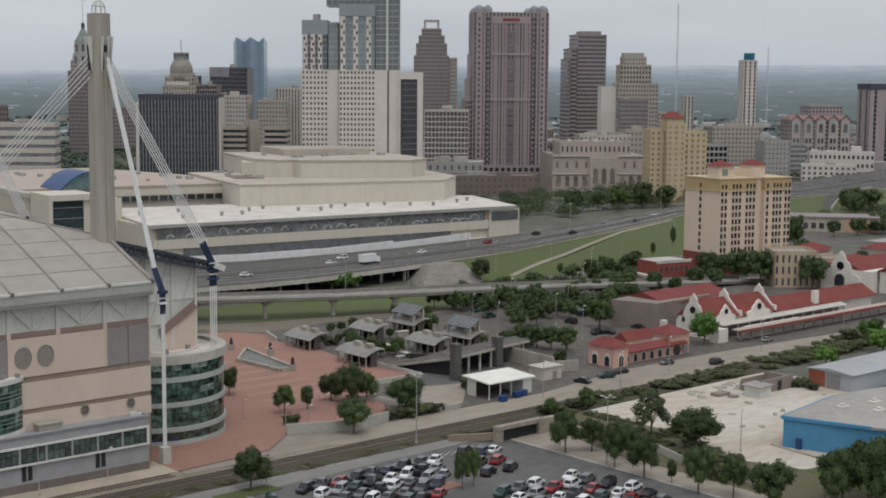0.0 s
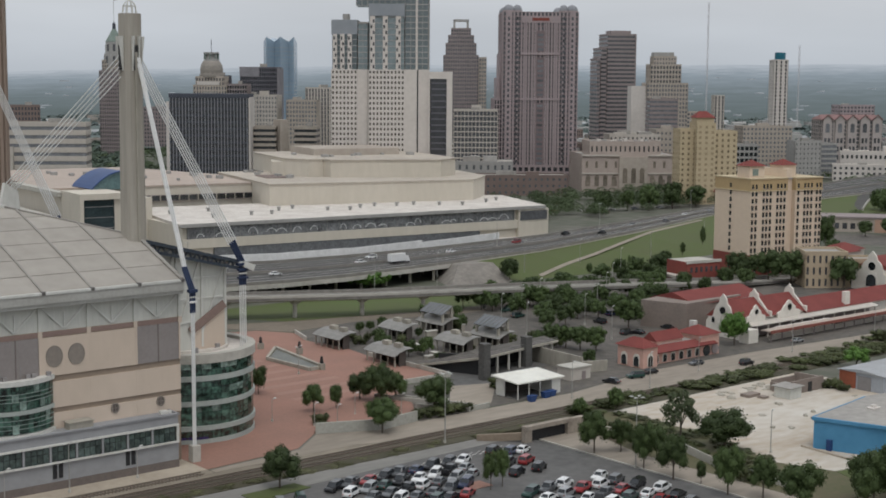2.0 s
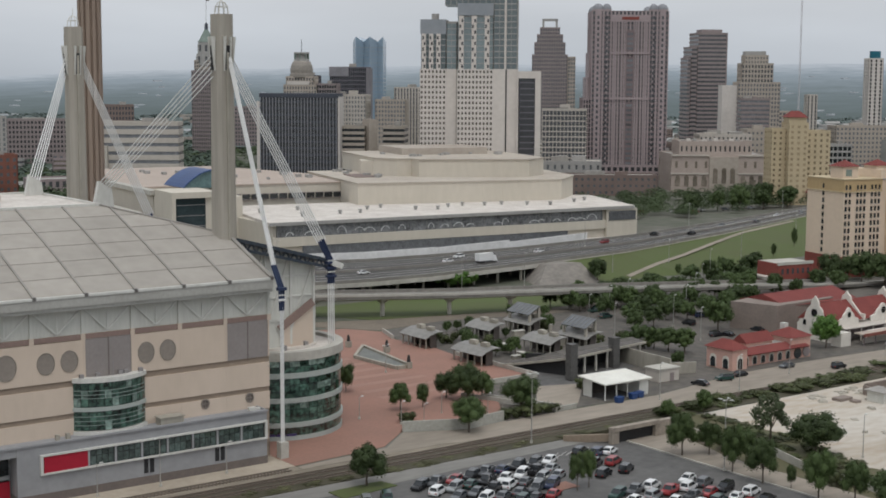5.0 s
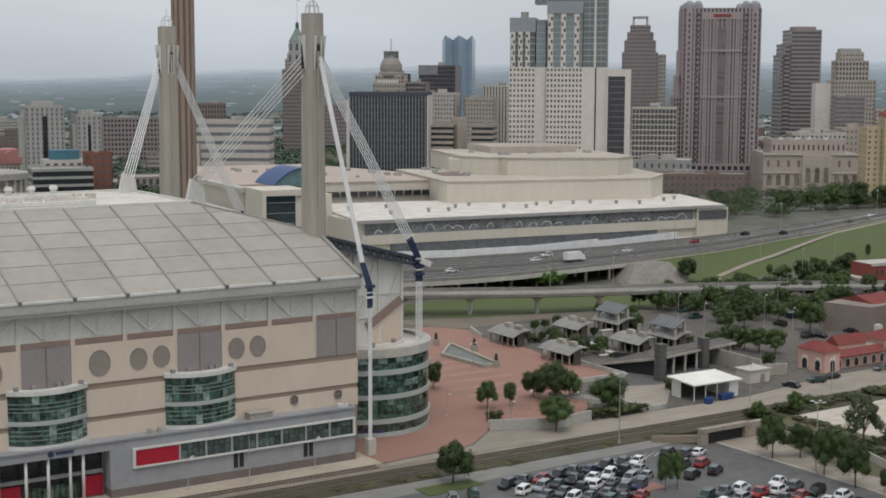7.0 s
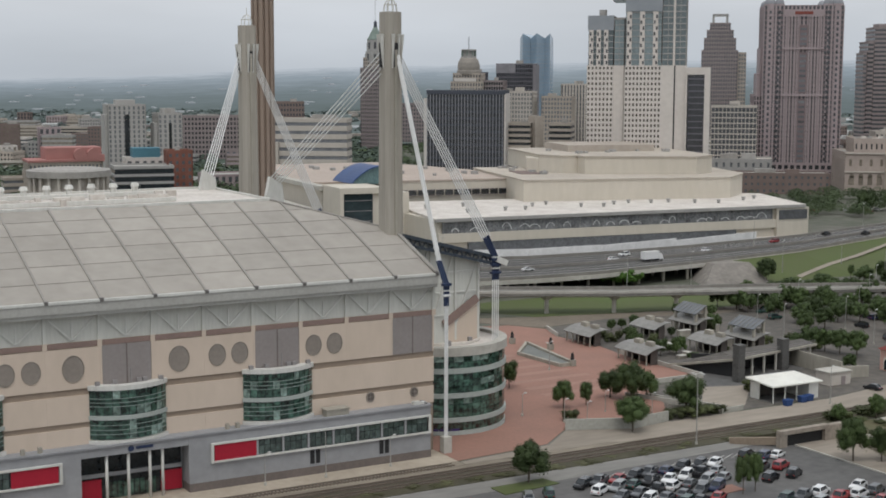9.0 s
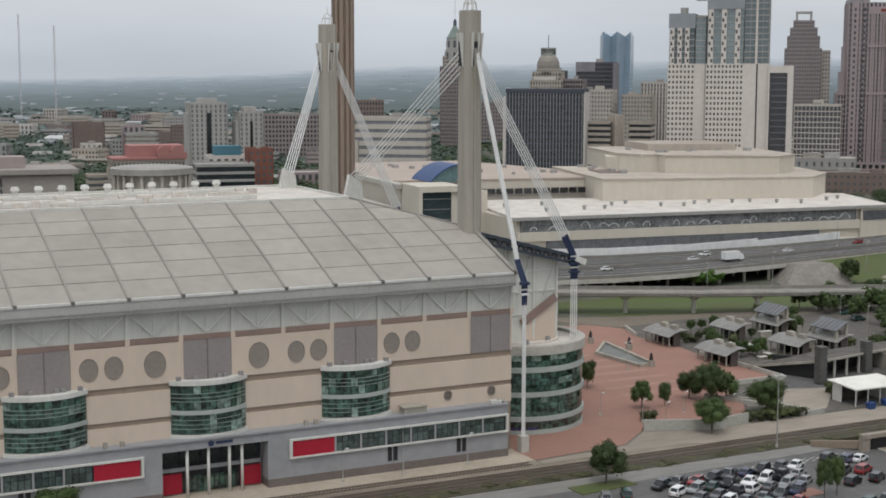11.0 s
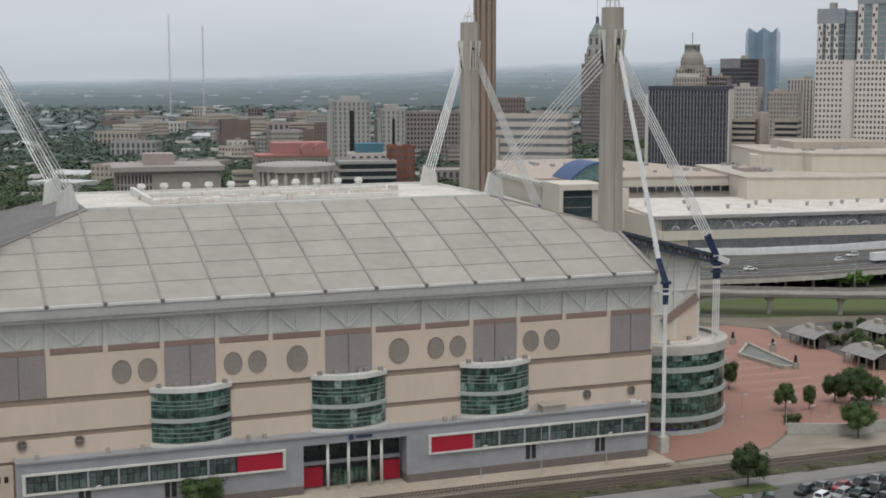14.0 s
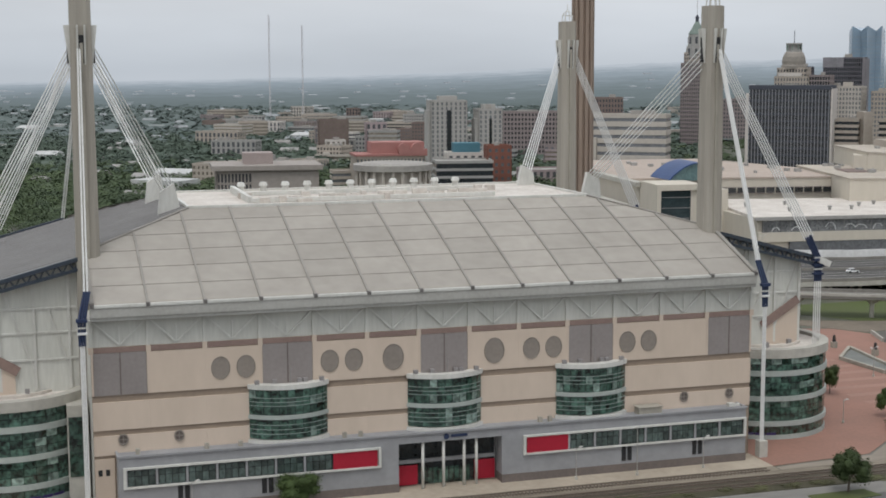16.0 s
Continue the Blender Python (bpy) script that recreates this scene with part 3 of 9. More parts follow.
for x in (-58.9, -49.2, 49.4, 59.3):
    ring = Mesh()
    for k in range(16):
        a, b2 = 2 * math.pi * k / 16, 2 * math.pi * (k + 1) / 16
        ring.beam((x + 0.8 * math.cos(a), -0.12, 12.9 + 0.95 * math.sin(a)), (x + 0.8 * math.cos(b2), -0.12, 12.9 + 0.95 * math.sin(b2)), 0.26, 0.22)
    port = part("porthole", ring, DISC_GREY, stadium, "round window with grey rim")
    part("glazing_bar", Mesh().box(x - 0.07, x + 0.07, -0.2, -0.06, 12.0, 13.8).box(x - 0.75, x + 0.75, -0.19, -0.06, 12.83, 12.97), DISC_GREY, port)
    part("pane", Mesh().add([(x + 0.75 * math.cos(math.pi * k / 8), -0.04, 12.9 + 0.9 * math.sin(math.pi * k / 8)) for k in range(16)], [tuple(range(16))]), PODIUM_DARK, port)

# bowed glass bays
# Lighter glass colour for scattered panes paints in bright reflections.
PALE_PANE = glass("painted_reflection_pane", (0.25, 0.34, 0.295), low=0.35, scale=1.2, rough=0.05, spec=0.9)
pane_r = random.Random(29)
GREEN_BAND = mat("pale_green_band", (0.40, 0.43, 0.40), (0.33, 0.36, 0.335), rough=0.55)
def bow(cx):
    sag, half = 2.9, 7.2
    rad = (half * half + sag * sag) / (2 * sag)
    cy = rad - sag
    span = math.degrees(math.asin(half / rad))
    a0, a1 = 270 - span, 270 + span
    for z0, z1, out in ((20.45, 21.3, 0.35), (15.0, 15.75, 0.22), (10.4, 11.25, 0.4)):
        part("bay_band", Mesh().ring_wall(cx, cy, rad - 1.5, rad + out, z0, z1, a0, a1, 20), GREEN_BAND if z0 == 15.0 else WHITE_METAL, stadium, "pale green curved band" if z0 == 15.0 else "white curved band")
    part("bay_roof", Mesh().add([(cx + (rad - 0.2) * math.cos(radians(a0 + (a1 - a0) * k / 20)), cy + (rad - 0.2) * math.sin(radians(a0 + (a1 - a0) * k / 20)), 21.0) for k in range(21)], [tuple(range(21))]), ROOF_PALE, stadium)
    part("bay_glazing", Mesh().ring_wall(cx, cy, rad - 1.0, rad - 0.1, 11.4, 20.35, a0, a1, 20), DARK_GLASS, stadium)
    n = 11
    for z0, z1 in ((11.4, 13.1), (13.2, 14.9), (15.85, 17.4), (17.5, 18.85), (18.95, 20.4)):
        for k in range(n):
            b0, b1 = a0 + (a1 - a0) * (k + 0.05) / n, a0 + (a1 - a0) * (k + 0.95) / n
            part("pane", Mesh().ring_wall(cx, cy, rad - 0.1, rad, z0, z1, b0, b1, 1), PALE_PANE if pane_r.random() < 0.16 else GREEN_GLASS, stadium)
    mul = Mesh()
    for z in (12.3, 13.1, 13.95, 17.4, 18.1, 18.85):
        mul.ring_wall(cx, cy, rad - 0.1, rad + 0.1, z, z + 0.1, a0, a1, 20)
    part("mullion", mul, mat("pale_green_mullion", (0.25, 0.31, 0.28), bump=0), stadium)
    for dx in (-6.2, -3.0, 1.5, 2.6, 5.6):
        part("roof_unit", Mesh().box(cx + dx, cx + dx + 0.8, -1.2, -0.5, 21, 22.0), GREY_PANEL, stadium, "small grey roof unit")
    part("vent_pipe", Mesh().tube((cx + 0.2, -1.5, 21), (cx + 0.2, -1.5, 24), 0.1), GREY_PANEL, stadium)


for cx in (-3 * BAY, 0, 3 * BAY):
    bow(cx)

PODIUM_GLASS = glass("podium_window_glass", (0.085, 0.115, 0.105), low=0.4, rough=0.08, spec=0.8)
# podium along the foot of the wall
part("podium", Mesh().box(-60.2, -10, -4, 0.2, 1.6, 10.6).box(10, 61, -4, 0.2, 1.6, 10.6).box(-10, 10, -3.9, 0.2, 9.0, 10.6).box(-10, 10, -0.3, 0.2, 0, 9.0), PODIUM, stadium, "grey stucco podium")
part("podium_base", Mesh().box(-60.25, -10, -4.1, 0.2, 0, 1.6).box(10, 61.05, -4.1, 0.2, 0, 1.6), PODIUM_DARK, stadium)
part("podium_cap", Mesh().box(-60.4, 61.2, -4.25, -3.6, 10.6, 10.95).box(60.8, 61.2, -3.6, 0, 10.6, 10.95).box(-60.4, -60, -3.6, 0, 10.6, 10.95), PODIUM, stadium)
for x0, x1, r0, r1 in ((14.2, 60.9, 14.9, 23.4), (-59.4, -13.4, -22.3, -14.1)):
    part("window_frame", Mesh().box(x0, x1, -4.5, -3.95, 8.5, 8.85).box(x0, x1, -4.5, -3.95, 5.1, 5.45).box(x0, x0 + 0.5, -4.5, -3.95, 5.45, 8.5).box(x1 - 0.5, x1, -4.5, -3.95, 5.45, 8.5), WHITE_METAL, stadium, "white window surround")
    part("banner", Mesh().box(r0, r1, -4.3, -4.02, 5.45, 8.5), RED_SIGN, stadium, "plain red banner")
    g0, g1 = (r1, x1 - 0.5) if x0 > 0 else (x0 + 0.5, r0)
    part("window_glazing", Mesh().box(g0, g1, -4.1, -4.02, 5.45, 8.5), DARK_GLASS, stadium)
    n = 7
    w = (g1 - g0) / n
    for k in range(n):
        part("window_post", Mesh().box(g0 + k * w - 0.2, g0 + k * w + 0.2, -4.35, -4.02, 5.45, 8.5), PODIUM, stadium)
        for j in range(4):
            part("pane", Mesh().box(g0 + k * w + 0.36 + j * (w - 0.6) / 4, g0 + k * w + 0.24 + (j + 1) * (w - 0.6) / 4, -4.2, -4.1, 5.6, 7.2), PODIUM_GLASS, stadium)
            part("pane", Mesh().box(g0 + k * w + 0.36 + j * (w - 0.6) / 4, g0 + k * w + 0.24 + (j + 1) * (w - 0.6) / 4, -4.2, -4.1, 7.3, 8.3), PODIUM_GLASS, stadium)
for x in (-49.1, -34.3, 35.4, 50.4):
    for dx in (-1.0, 0.2):
        dr = part("door", Mesh().box(x + dx, x + dx + 0.85, -4.12, -4.0, 2.2, 5.0), BLACK, stadium, "dark service door")
# entrance
part("entrance_glazing", Mesh().box(-9.6, 9.6, -0.6, -0.3, 0.2, 8.8), DARK_GLASS, stadium)
for x in (-9.6, 5.6):
    part("entrance_panel", Mesh().box(x, x + 4.0, -1.0, -0.6, 0.3, 4.0), RED_SIGN, stadium, "red entrance panel")
for x in (-5.2, -1.2, 2.8, 5.2):
    part("entrance_column", Mesh().tube((x, -3.2, 0), (x, -3.2, 9.0), 0.28, n=12), WHITE_METAL, stadium, "white round column", smooth=True)
for k in range(9):
    part("entrance_door", Mesh().box(-4.6 + k * 1.05, -3.75 + k * 1.05, -0.75, -0.6, 0.2, 3.2), GREEN_GLASS, stadium)
part("entrance_lintel", Mesh().box(-9.6, 9.6, -1.0, -0.5, 4.4, 5.1), PODIUM, stadium)
part("sign_mark", Mesh().tube((-0.9, -4.0, 9.85), (-0.9, -4.12, 9.85), 0.55, n=16).box(0, 3.2, -4.1, -4.0, 9.65, 10.15), NAVY, stadium)
part("roof_unit", Mesh().box(38.4, 43.2, -3.2, -0.9, 10.6, 12.0).box(38.2, 43.4, -3.4, -0.7, 12.0, 12.15), CONCRETE, stadium, "boxy roof air unit")
part("roof_unit", Mesh().box(57.5, 59.0, -3.4, -2.4, 10.95, 11.6).box(59, 60, -3.2, -2.6, 10.95, 11.4), WHITE_METAL, stadium)
for x in (-57, -45, -39, -20, -17, 18, 20):
    part("roof_unit", Mesh().box(x, x + 0.7, -2.4, -1.6, 10.6, 11.6), CONCRETE, stadium)

# corner rotundas
def rotunda(sx):
    cx, cy, r = sx * 78, 22.5, 14.6
    for z0, z1, out in ((17.3, 19.2, 0.5), (13.5, 14.6, 0.3), (8.2, 9.2, 0.3), (2.9, 3.9, 0.35), (0, 1.0, 0.2)):
        part("rotunda_band", Mesh().ring_wall(cx, cy, r - 1.4, r + out, z0, z1, n=64), PALE_CONCRETE if z0 > 15 else GREEN_BAND, stadium, "pale concrete top band" if z0 > 15 else "pale green curved band", smooth=False)
    part("rotunda_roof", Mesh().ring_wall(cx, cy, 0.01, r - 1.4, 18.0, 18.5, n=48), ROOF_PALE, stadium)
    part("rotunda_core", Mesh().ring_wall(cx, cy, 0.5, r - 0.25, 0, 18.0, n=48), DARK_GLASS, stadium)
    n = 28
    for z0, z1 in ((1.05, 2.85), (3.95, 5.3), (5.4, 6.75), (6.85, 8.15), (9.25, 10.6), (10.7, 12.05), (12.15, 13.45), (14.65, 15.9), (16.0, 17.25)):
        for k in range(n):
            a = 150 + 240 * k / n
            part("pane", Mesh().ring_wall(cx, cy, r - 0.2, r, z0, z1, a + 0.2, a + 240 / n - 0.2, 1), PALE_PANE if pane_r.random() < 0.1 else GREEN_GLASS, stadium)
    for k in range(3):
        a = radians(236 + 9 * k if sx > 0 else 286 + 9 * k)
        part("rotunda_door", Mesh().box(-1.0, 1.0, -0.2, 0.35, 0, 1.5).turned(Matrix.Translation((cx + (r - 0.1) * math.cos(a), cy + (r - 0.1) * math.sin(a), 0)) @ Matrix.Rotation(a + math.pi / 2, 4, 'Z')), VIOLET, stadium, "violet door")
    part("rotunda_link", Mesh().box(min(sx * 64.3, sx * 68), max(sx * 64.3, sx * 68), 9, 18, 0, 17.5), PALE_CONCRETE, stadium)
    part("link_glazing", Mesh().box(min(sx * 64.6, sx * 67.8), max(sx * 64.6, sx * 67.8), 8.8, 9.0, 4.4, 15.4), GREEN_GLASS, stadium)
    for dx, dy, w, h in ((-6, -6, 1.0, 1.4), (3, -8, 0.8, 1.3), (0, -3, 0.6, 0.8), (-3, -9, 0.9, 1.1), (7, -3, 1.2, 1.0)):
        part("rotunda_vent", Mesh().box(cx + dx, cx + dx + w, cy + dy, cy + dy + w, 18.5, 18.5 + h), GREY_PANEL, stadium)
    part("roof_ring", Mesh().ring_wall(cx, cy, 8.6, 9.2, 18.5, 19.0, n=40), ROOF_PALE, stadium)


rotunda(1)
rotunda(-1)

# masts, anchors and cables
def mast(sx, ym):
    x = sx * (63 if ym < MID else 59.4)
    top = 89.8 if ym < MID else 88.9
    up = top - 88.0
    ms = Mesh()
    def sec(w, d, c):
        return [(-w, -d + c), (-w + c, -d), (w - c, -d), (w, -d + c), (w, d - c), (w - c, d), (-w + c, d), (-w, d - c)]
    lo, hi = sec(2.35, 2.6, 0.9), sec(1.85, 2.1, 0.7)
    ms.add([(x + a, ym + b2, 0) for a, b2 in lo] + [(x + a, ym + b2, top) for a, b2 in hi], [tuple(range(8))[::-1], tuple(range(8, 16))] + [(i, (i + 1) % 8, 8 + (i + 1) % 8, 8 + i) for i in range(8)])
    m = part("mast", ms, MAST, stadium, "tall tapered concrete mast")
    part("groove", Mesh().box(x - 0.28, x + 0.28, ym - 2.66, ym - 1.9, 20, 82), CONCRETE, m)
    for ox, oy in ((-1, 0), (1, 0), (0, -1)):
        # a pair of white cheek plates that flare upward, with a dark socket slot between them
        for side in (-1, 1):
            lo_, hi_ = 1.95, 2.9
            prof = [(1.7, 76.4 + up), (lo_ + 0.15, 76.4 + up), (hi_, 83.4 + up), (1.7, 83.4 + up)]
            a_, b_ = side * 0.5, side * 0.78
            vs_ = [((x + ox * q, ym + t_, z) if ox else (x + t_, ym + oy * (q + 0.2), z)) for t_ in (a_, b_) for q, z in prof]
            part("bracket", Mesh().add(vs_, [(0, 1, 2, 3), (7, 6, 5, 4), (0, 4, 5, 1), (1, 5, 6, 2), (2, 6, 7, 3), (3, 7, 4, 0)]), WHITE_METAL, m, "white cable bracket")
        slot = (x + ox * 2.1 - 0.35, x + ox * 2.1 + 0.35, ym - 0.45, ym + 0.45) if ox else (x - 0.45, x + 0.45, ym - 2.6, ym - 2.0)
        part("bracket_slot", Mesh().box(*slot, 76.6 + up, 81.6 + up), BLACK, m)
    for k in range(8):
        a = math.pi / 4 * k
        c, sn = math.cos(a), math.sin(a)
        part("lantern_rib", Mesh().beam((x + 1.5 * c, ym + 1.5 * sn, top), (x + 1.3 * c, ym + 1.3 * sn, top + 1.5), 0.15).beam((x + 1.3 * c, ym + 1.3 * sn, top + 1.5), (x + 0.8 * c, ym + 0.8 * sn, top + 2.3), 0.14).beam((x + 0.8 * c, ym + 0.8 * sn, top + 2.3), (x, ym, top + 2.8), 0.13), WHITE_METAL, m, "white steel lantern rib")
    part("lantern_ring", Mesh().ring_wall(x, ym, 1.22, 1.4, top + 1.42, top + 1.58, n=16), WHITE_METAL, m)
    part("lantern_pole", Mesh().tube((x, ym, top + 2.7), (x, ym, top + 4.4), 0.08), WHITE_METAL, m)
    sy = -1 if ym < MID else 1
    ay = 39 if sy < 0 else 66
    # inner stay to the anchor on the flat top
    fin = Mesh()
    ax = sx * (45.5 if sy < 0 or sx < 0 else 40.2)
    fin.add([(ax - sx * 2.2, ay - 0.5, TOP - 1.5), (ax + sx * 2.6, ay - 0.5, TOP - 2.5), (ax + sx * 2.0, ay - 0.5, TOP + 2.9), (ax - sx * 0.8, ay - 0.5, TOP + 4.7),
             (ax - sx * 2.2, ay + 0.9, TOP - 1.5), (ax + sx * 2.6, ay + 0.9, TOP - 2.5), (ax + sx * 2.0, ay + 0.9, TOP + 2.9), (ax - sx * 0.8, ay + 0.9, TOP + 4.7)],
            [(0, 1, 2, 3), (7, 6, 5, 4), (0, 4, 5, 1), (1, 5, 6, 2), (2, 6, 7, 3), (3, 7, 4, 0)])
    part("roof_anchor", fin, WHITE_METAL, stadium, "white steel cable anchor fin")
    for k in range(5):
        part("stay_cable", Mesh().tube((x - sx * 2.2, ym, 81.6 - 1.15 * k), (ax + sx * (-0.6 + 0.52 * k), ay, TOP + 4.3 - 0.34 * k), 0.115, n=6), CABLE, stadium, "white stay cable")
    for k in range(5):
        part("stay_cable", Mesh().tube((x + sx * 2.2, ym, 81.3 - 0.95 * k), (sx * ((86.6 if sy < 0 else 80.6) - 0.5 * k), ym + sy * 2, 41.8 - 0.2 * k), 0.125, n=6), CABLE, stadium, "white stay cable")
    for k in range(2):
        for j in (-1, 1):
            part("stay_cable", Mesh().tube((x + sx * 0.5 + j * 0.2, ym + sy * 2.5, 81.0 - 1.3 * k), (sx * 64.5 + j * 0.26, (-1.4 if sy < 0 else 106.4) - sy * 0.5 * k, 39.4), 0.15, n=6), CABLE, stadium, "white stay cable")


for sx in (-1, 1):
    for ym in (17, 87.5):
        mast(sx, ym)

# units on the flat roof
for k in range(11):
    x = -27 + 5 * k
    part("roof_vent", Mesh().tube((x, 66, TOP), (x, 66, TOP + 1.5), 0.75, n=10).tube((x, 66, TOP + 1.5), (x, 66, TOP + 2.3), 1.05, 0.75, n=10), WHITE_METAL, stadium, "white roof vent")
rng = random.Random(5)
for k in range(26):
    x, y = -30 + k * 2.25 + rng.uniform(-0.8, 0.8), 47 + rng.uniform(-7, 8)
    part("roof_duct", Mesh().box(x, x + rng.uniform(1, 3.4), y, y + rng.uniform(0.8, 2), TOP, TOP + rng.uniform(0.5, 1.4)), ROOF_PALE, stadium)
part("roof_duct", Mesh().beam((-29, 41, TOP + 0.5), (24, 41, TOP + 0.5), 0.8).beam((-29, 58, TOP + 0.5), (26, 58, TOP + 0.5), 0.8).beam((-29, 41, TOP + 0.5), (-29, 66, TOP + 0.9), 0.9, 1.6), WHITE_METAL, stadium)

# low end wall beside the podium
part("wall_panel", Mesh().box(-63.9, -60.5, 0, 0.25, 0.2, 9.6), BEIGE, stadium)
for x in (-63.0, -61.7):
    part("window", Mesh().box(x - 0.35, x + 0.35, -0.08, 0.0, 6.6, 7.7), BLACK, stadium, "small dark window")
# ---- the city behind ----
PINK_STONE = mat("rose_granite", (0.36, 0.295, 0.295), (0.31, 0.255, 0.256), scale=0.05, fine=0.4, bump=0)
CREAM_STONE = mat("cream_stone", (0.51, 0.465, 0.41), (0.43, 0.39, 0.345), scale=0.05, fine=0.4, bump=0)
TAN_STONE = mat("tan_stone", (0.42, 0.37, 0.315), (0.35, 0.305, 0.26), scale=0.05, fine=0.4, bump=0)
WHITE_STONE = mat("white_precast", (0.60, 0.555, 0.51), (0.525, 0.485, 0.445), scale=0.05, fine=0.4, bump=0)
BROWN_STONE = mat("brown_granite", (0.275, 0.23, 0.222), (0.23, 0.193, 0.187), scale=0.05, fine=0.4, bump=0)
GREY_STONE = mat("grey_precast", (0.36, 0.35, 0.33), (0.29, 0.28, 0.265), scale=0.05, fine=0.4, bump=0)
DARK_FRAME = mat("charcoal_frame", (0.075, 0.082, 0.10), (0.058, 0.064, 0.08), scale=0.05, bump=0)
YELLOW_STUCCO = mat("yellow_stucco", (0.52, 0.425, 0.28), (0.455, 0.37, 0.245), scale=0.08, fine=0.5, bump=0.05)
CREAM_STUCCO = mat("cream_stucco", (0.67, 0.54, 0.415), (0.61, 0.49, 0.375), scale=0.08, fine=0.5, bump=0.05)
OCHRE = mat("ochre_band", (0.46, 0.335, 0.18), (0.40, 0.29, 0.155), bump=0.05)
DULL_BRICK = mat("dull_brick", (0.21, 0.16, 0.142), (0.17, 0.13, 0.116), scale=0.1, fine=1.2, bump=0)
SLATE = mat("slate_cladding", (0.135, 0.13, 0.145), (0.105, 0.10, 0.115), scale=0.05, bump=0)
PALE_BLUE_GLASS = glass("pale_blue_glass", (0.20, 0.265, 0.325), low=0.75, scale=0.05)
FIN_GREY = mat("pale_grey_fin", (0.27, 0.275, 0.29), (0.22, 0.225, 0.24), bump=0)
BRICK_RED = mat("red_brick", (0.24, 0.065, 0.05), (0.18, 0.05, 0.04), scale=0.2, fine=2.5)
TILE_RED = mat("red_roof_tile", (0.20, 0.05, 0.042), (0.15, 0.038, 0.033), scale=0.25, fine=2.5, stretch=(1, 1, 1))
WINDOW = glass("window_glass", (0.085, 0.088, 0.095), low=0.6)
SOFT_WINDOW = glass("curtained_window_glass", (0.25, 0.215, 0.175), low=0.6)
GREY_GLASS = glass("grey_glass", (0.16, 0.165, 0.175), low=0.6)
COPPER = mat("green_copper", (0.21, 0.255, 0.225), (0.16, 0.20, 0.175), bump=0)
FLAT_ROOF = mat("gravel_roof", (0.36, 0.34, 0.31), (0.26, 0.245, 0.225), scale=0.08, fine=0.6)
TAN_ROOF = mat("tan_roof", (0.43, 0.355, 0.30), (0.36, 0.30, 0.255), scale=0.06, fine=0.5)
BEIGE_HALL = mat("beige_hall_panel", (0.57, 0.52, 0.44), (0.51, 0.465, 0.39), scale=0.04, fine=0.4, bump=0.03, stretch=(1, 1, 0.3))
BLUE_ROOF = mat("blue_metal_roof", (0.028, 0.065, 0.175), (0.023, 0.052, 0.145), rough=0.45, bump=0)


def facade(ms, w, d, z0, z1, floor, bay, pier, spandrel, deep=0.5, sides=(0, 1, 2, 3)):
    """A grid of piers and spandrels, proud of the glass, round a block w by d."""
    nz = max(1, round((z1 - z0) / floor))
    for side in sides:
        length = w if side in (0, 2) else d
        nb = max(1, round(length / bay)) if bay else 1
        def put(s0, s1, a, b2, dp):
            e = 0.0 if dp == deep else 0.08         # spandrels stand behind the piers
            if side == 0:
                ms.box(s0 + e, s1 - e, e, dp, a, b2)
            elif side == 2:
                ms.box(s0 + e, s1 - e, d - dp, d - e, a, b2)
            elif side == 3:
                ms.box(e, dp, s0 + e, s1 - e, a, b2)
            else:
                ms.box(w - dp, w - e, s0 + e, s1 - e, a, b2)
        if pier:
            for k in range(nb + 1):
                c = length * k / nb
                put(max(0, c - pier / 2), min(length, c + pier / 2), z0, z1, deep)
        if spandrel:
            for k in range(nz + 1):
                c = z0 + (z1 - z0) * k / nz
                put(0, length, max(z0, c - spandrel / 2), min(z1, c + spandrel / 2), deep * 0.8)
    return ms


def pieces(owner, w, d, z0, z1, floor, bay, pier, spandrel, wall, deep, m):
    """The same wall grid as single bands, one round each floor, and single piers."""
    nz = max(1, round((z1 - z0) / floor))
    e, f = 0.08, deep * 0.8
    if spandrel:
        for k in range(nz + 1):
            c = z0 + (z1 - z0) * k / nz
            a, b2 = max(z0, c - spandrel / 2), min(z1, c + spandrel / 2)
            outer, inner = [(e, e), (w - e, e), (w - e, d - e), (e, d - e)], [(f, f), (w - f, f), (w - f, d - f), (f, d - f)]
            v = [(*p, z) for z in (a, b2) for p in outer + inner]
            q = [(i, (i + 1) % 4, 8 + (i + 1) % 4, 8 + i) for i in range(4)] + [(4 + (i + 1) % 4, 4 + i, 12 + i, 12 + (i + 1) % 4) for i in range(4)]
            q += [(8 + i, 8 + (i + 1) % 4, 12 + (i + 1) % 4, 12 + i) for i in range(4)] + [((i + 1) % 4, i, 4 + i, 4 + (i + 1) % 4) for i in range(4)]
            part("band", Mesh().add(v, q).turned(m), wall, owner)
    if pier and bay:
        for side in range(4):
            length = w if side in (0, 2) else d
            nb = max(1, round(length / bay))
            for k in range(0 if side in (0, 2) else 1, nb + 1 if side in (0, 2) else nb):
                c = length * k / nb
                s0, s1 = max(0, c - pier / 2), min(length, c + pier / 2)
                box = {0: (s0, s1, 0, deep), 2: (s0, s1, d - deep, d), 3: (0, deep, s0, s1), 1: (w - deep, w, s0, s1)}[side]
                part("pier", Mesh().box(*box, z0, z1).turned(m), wall, owner)


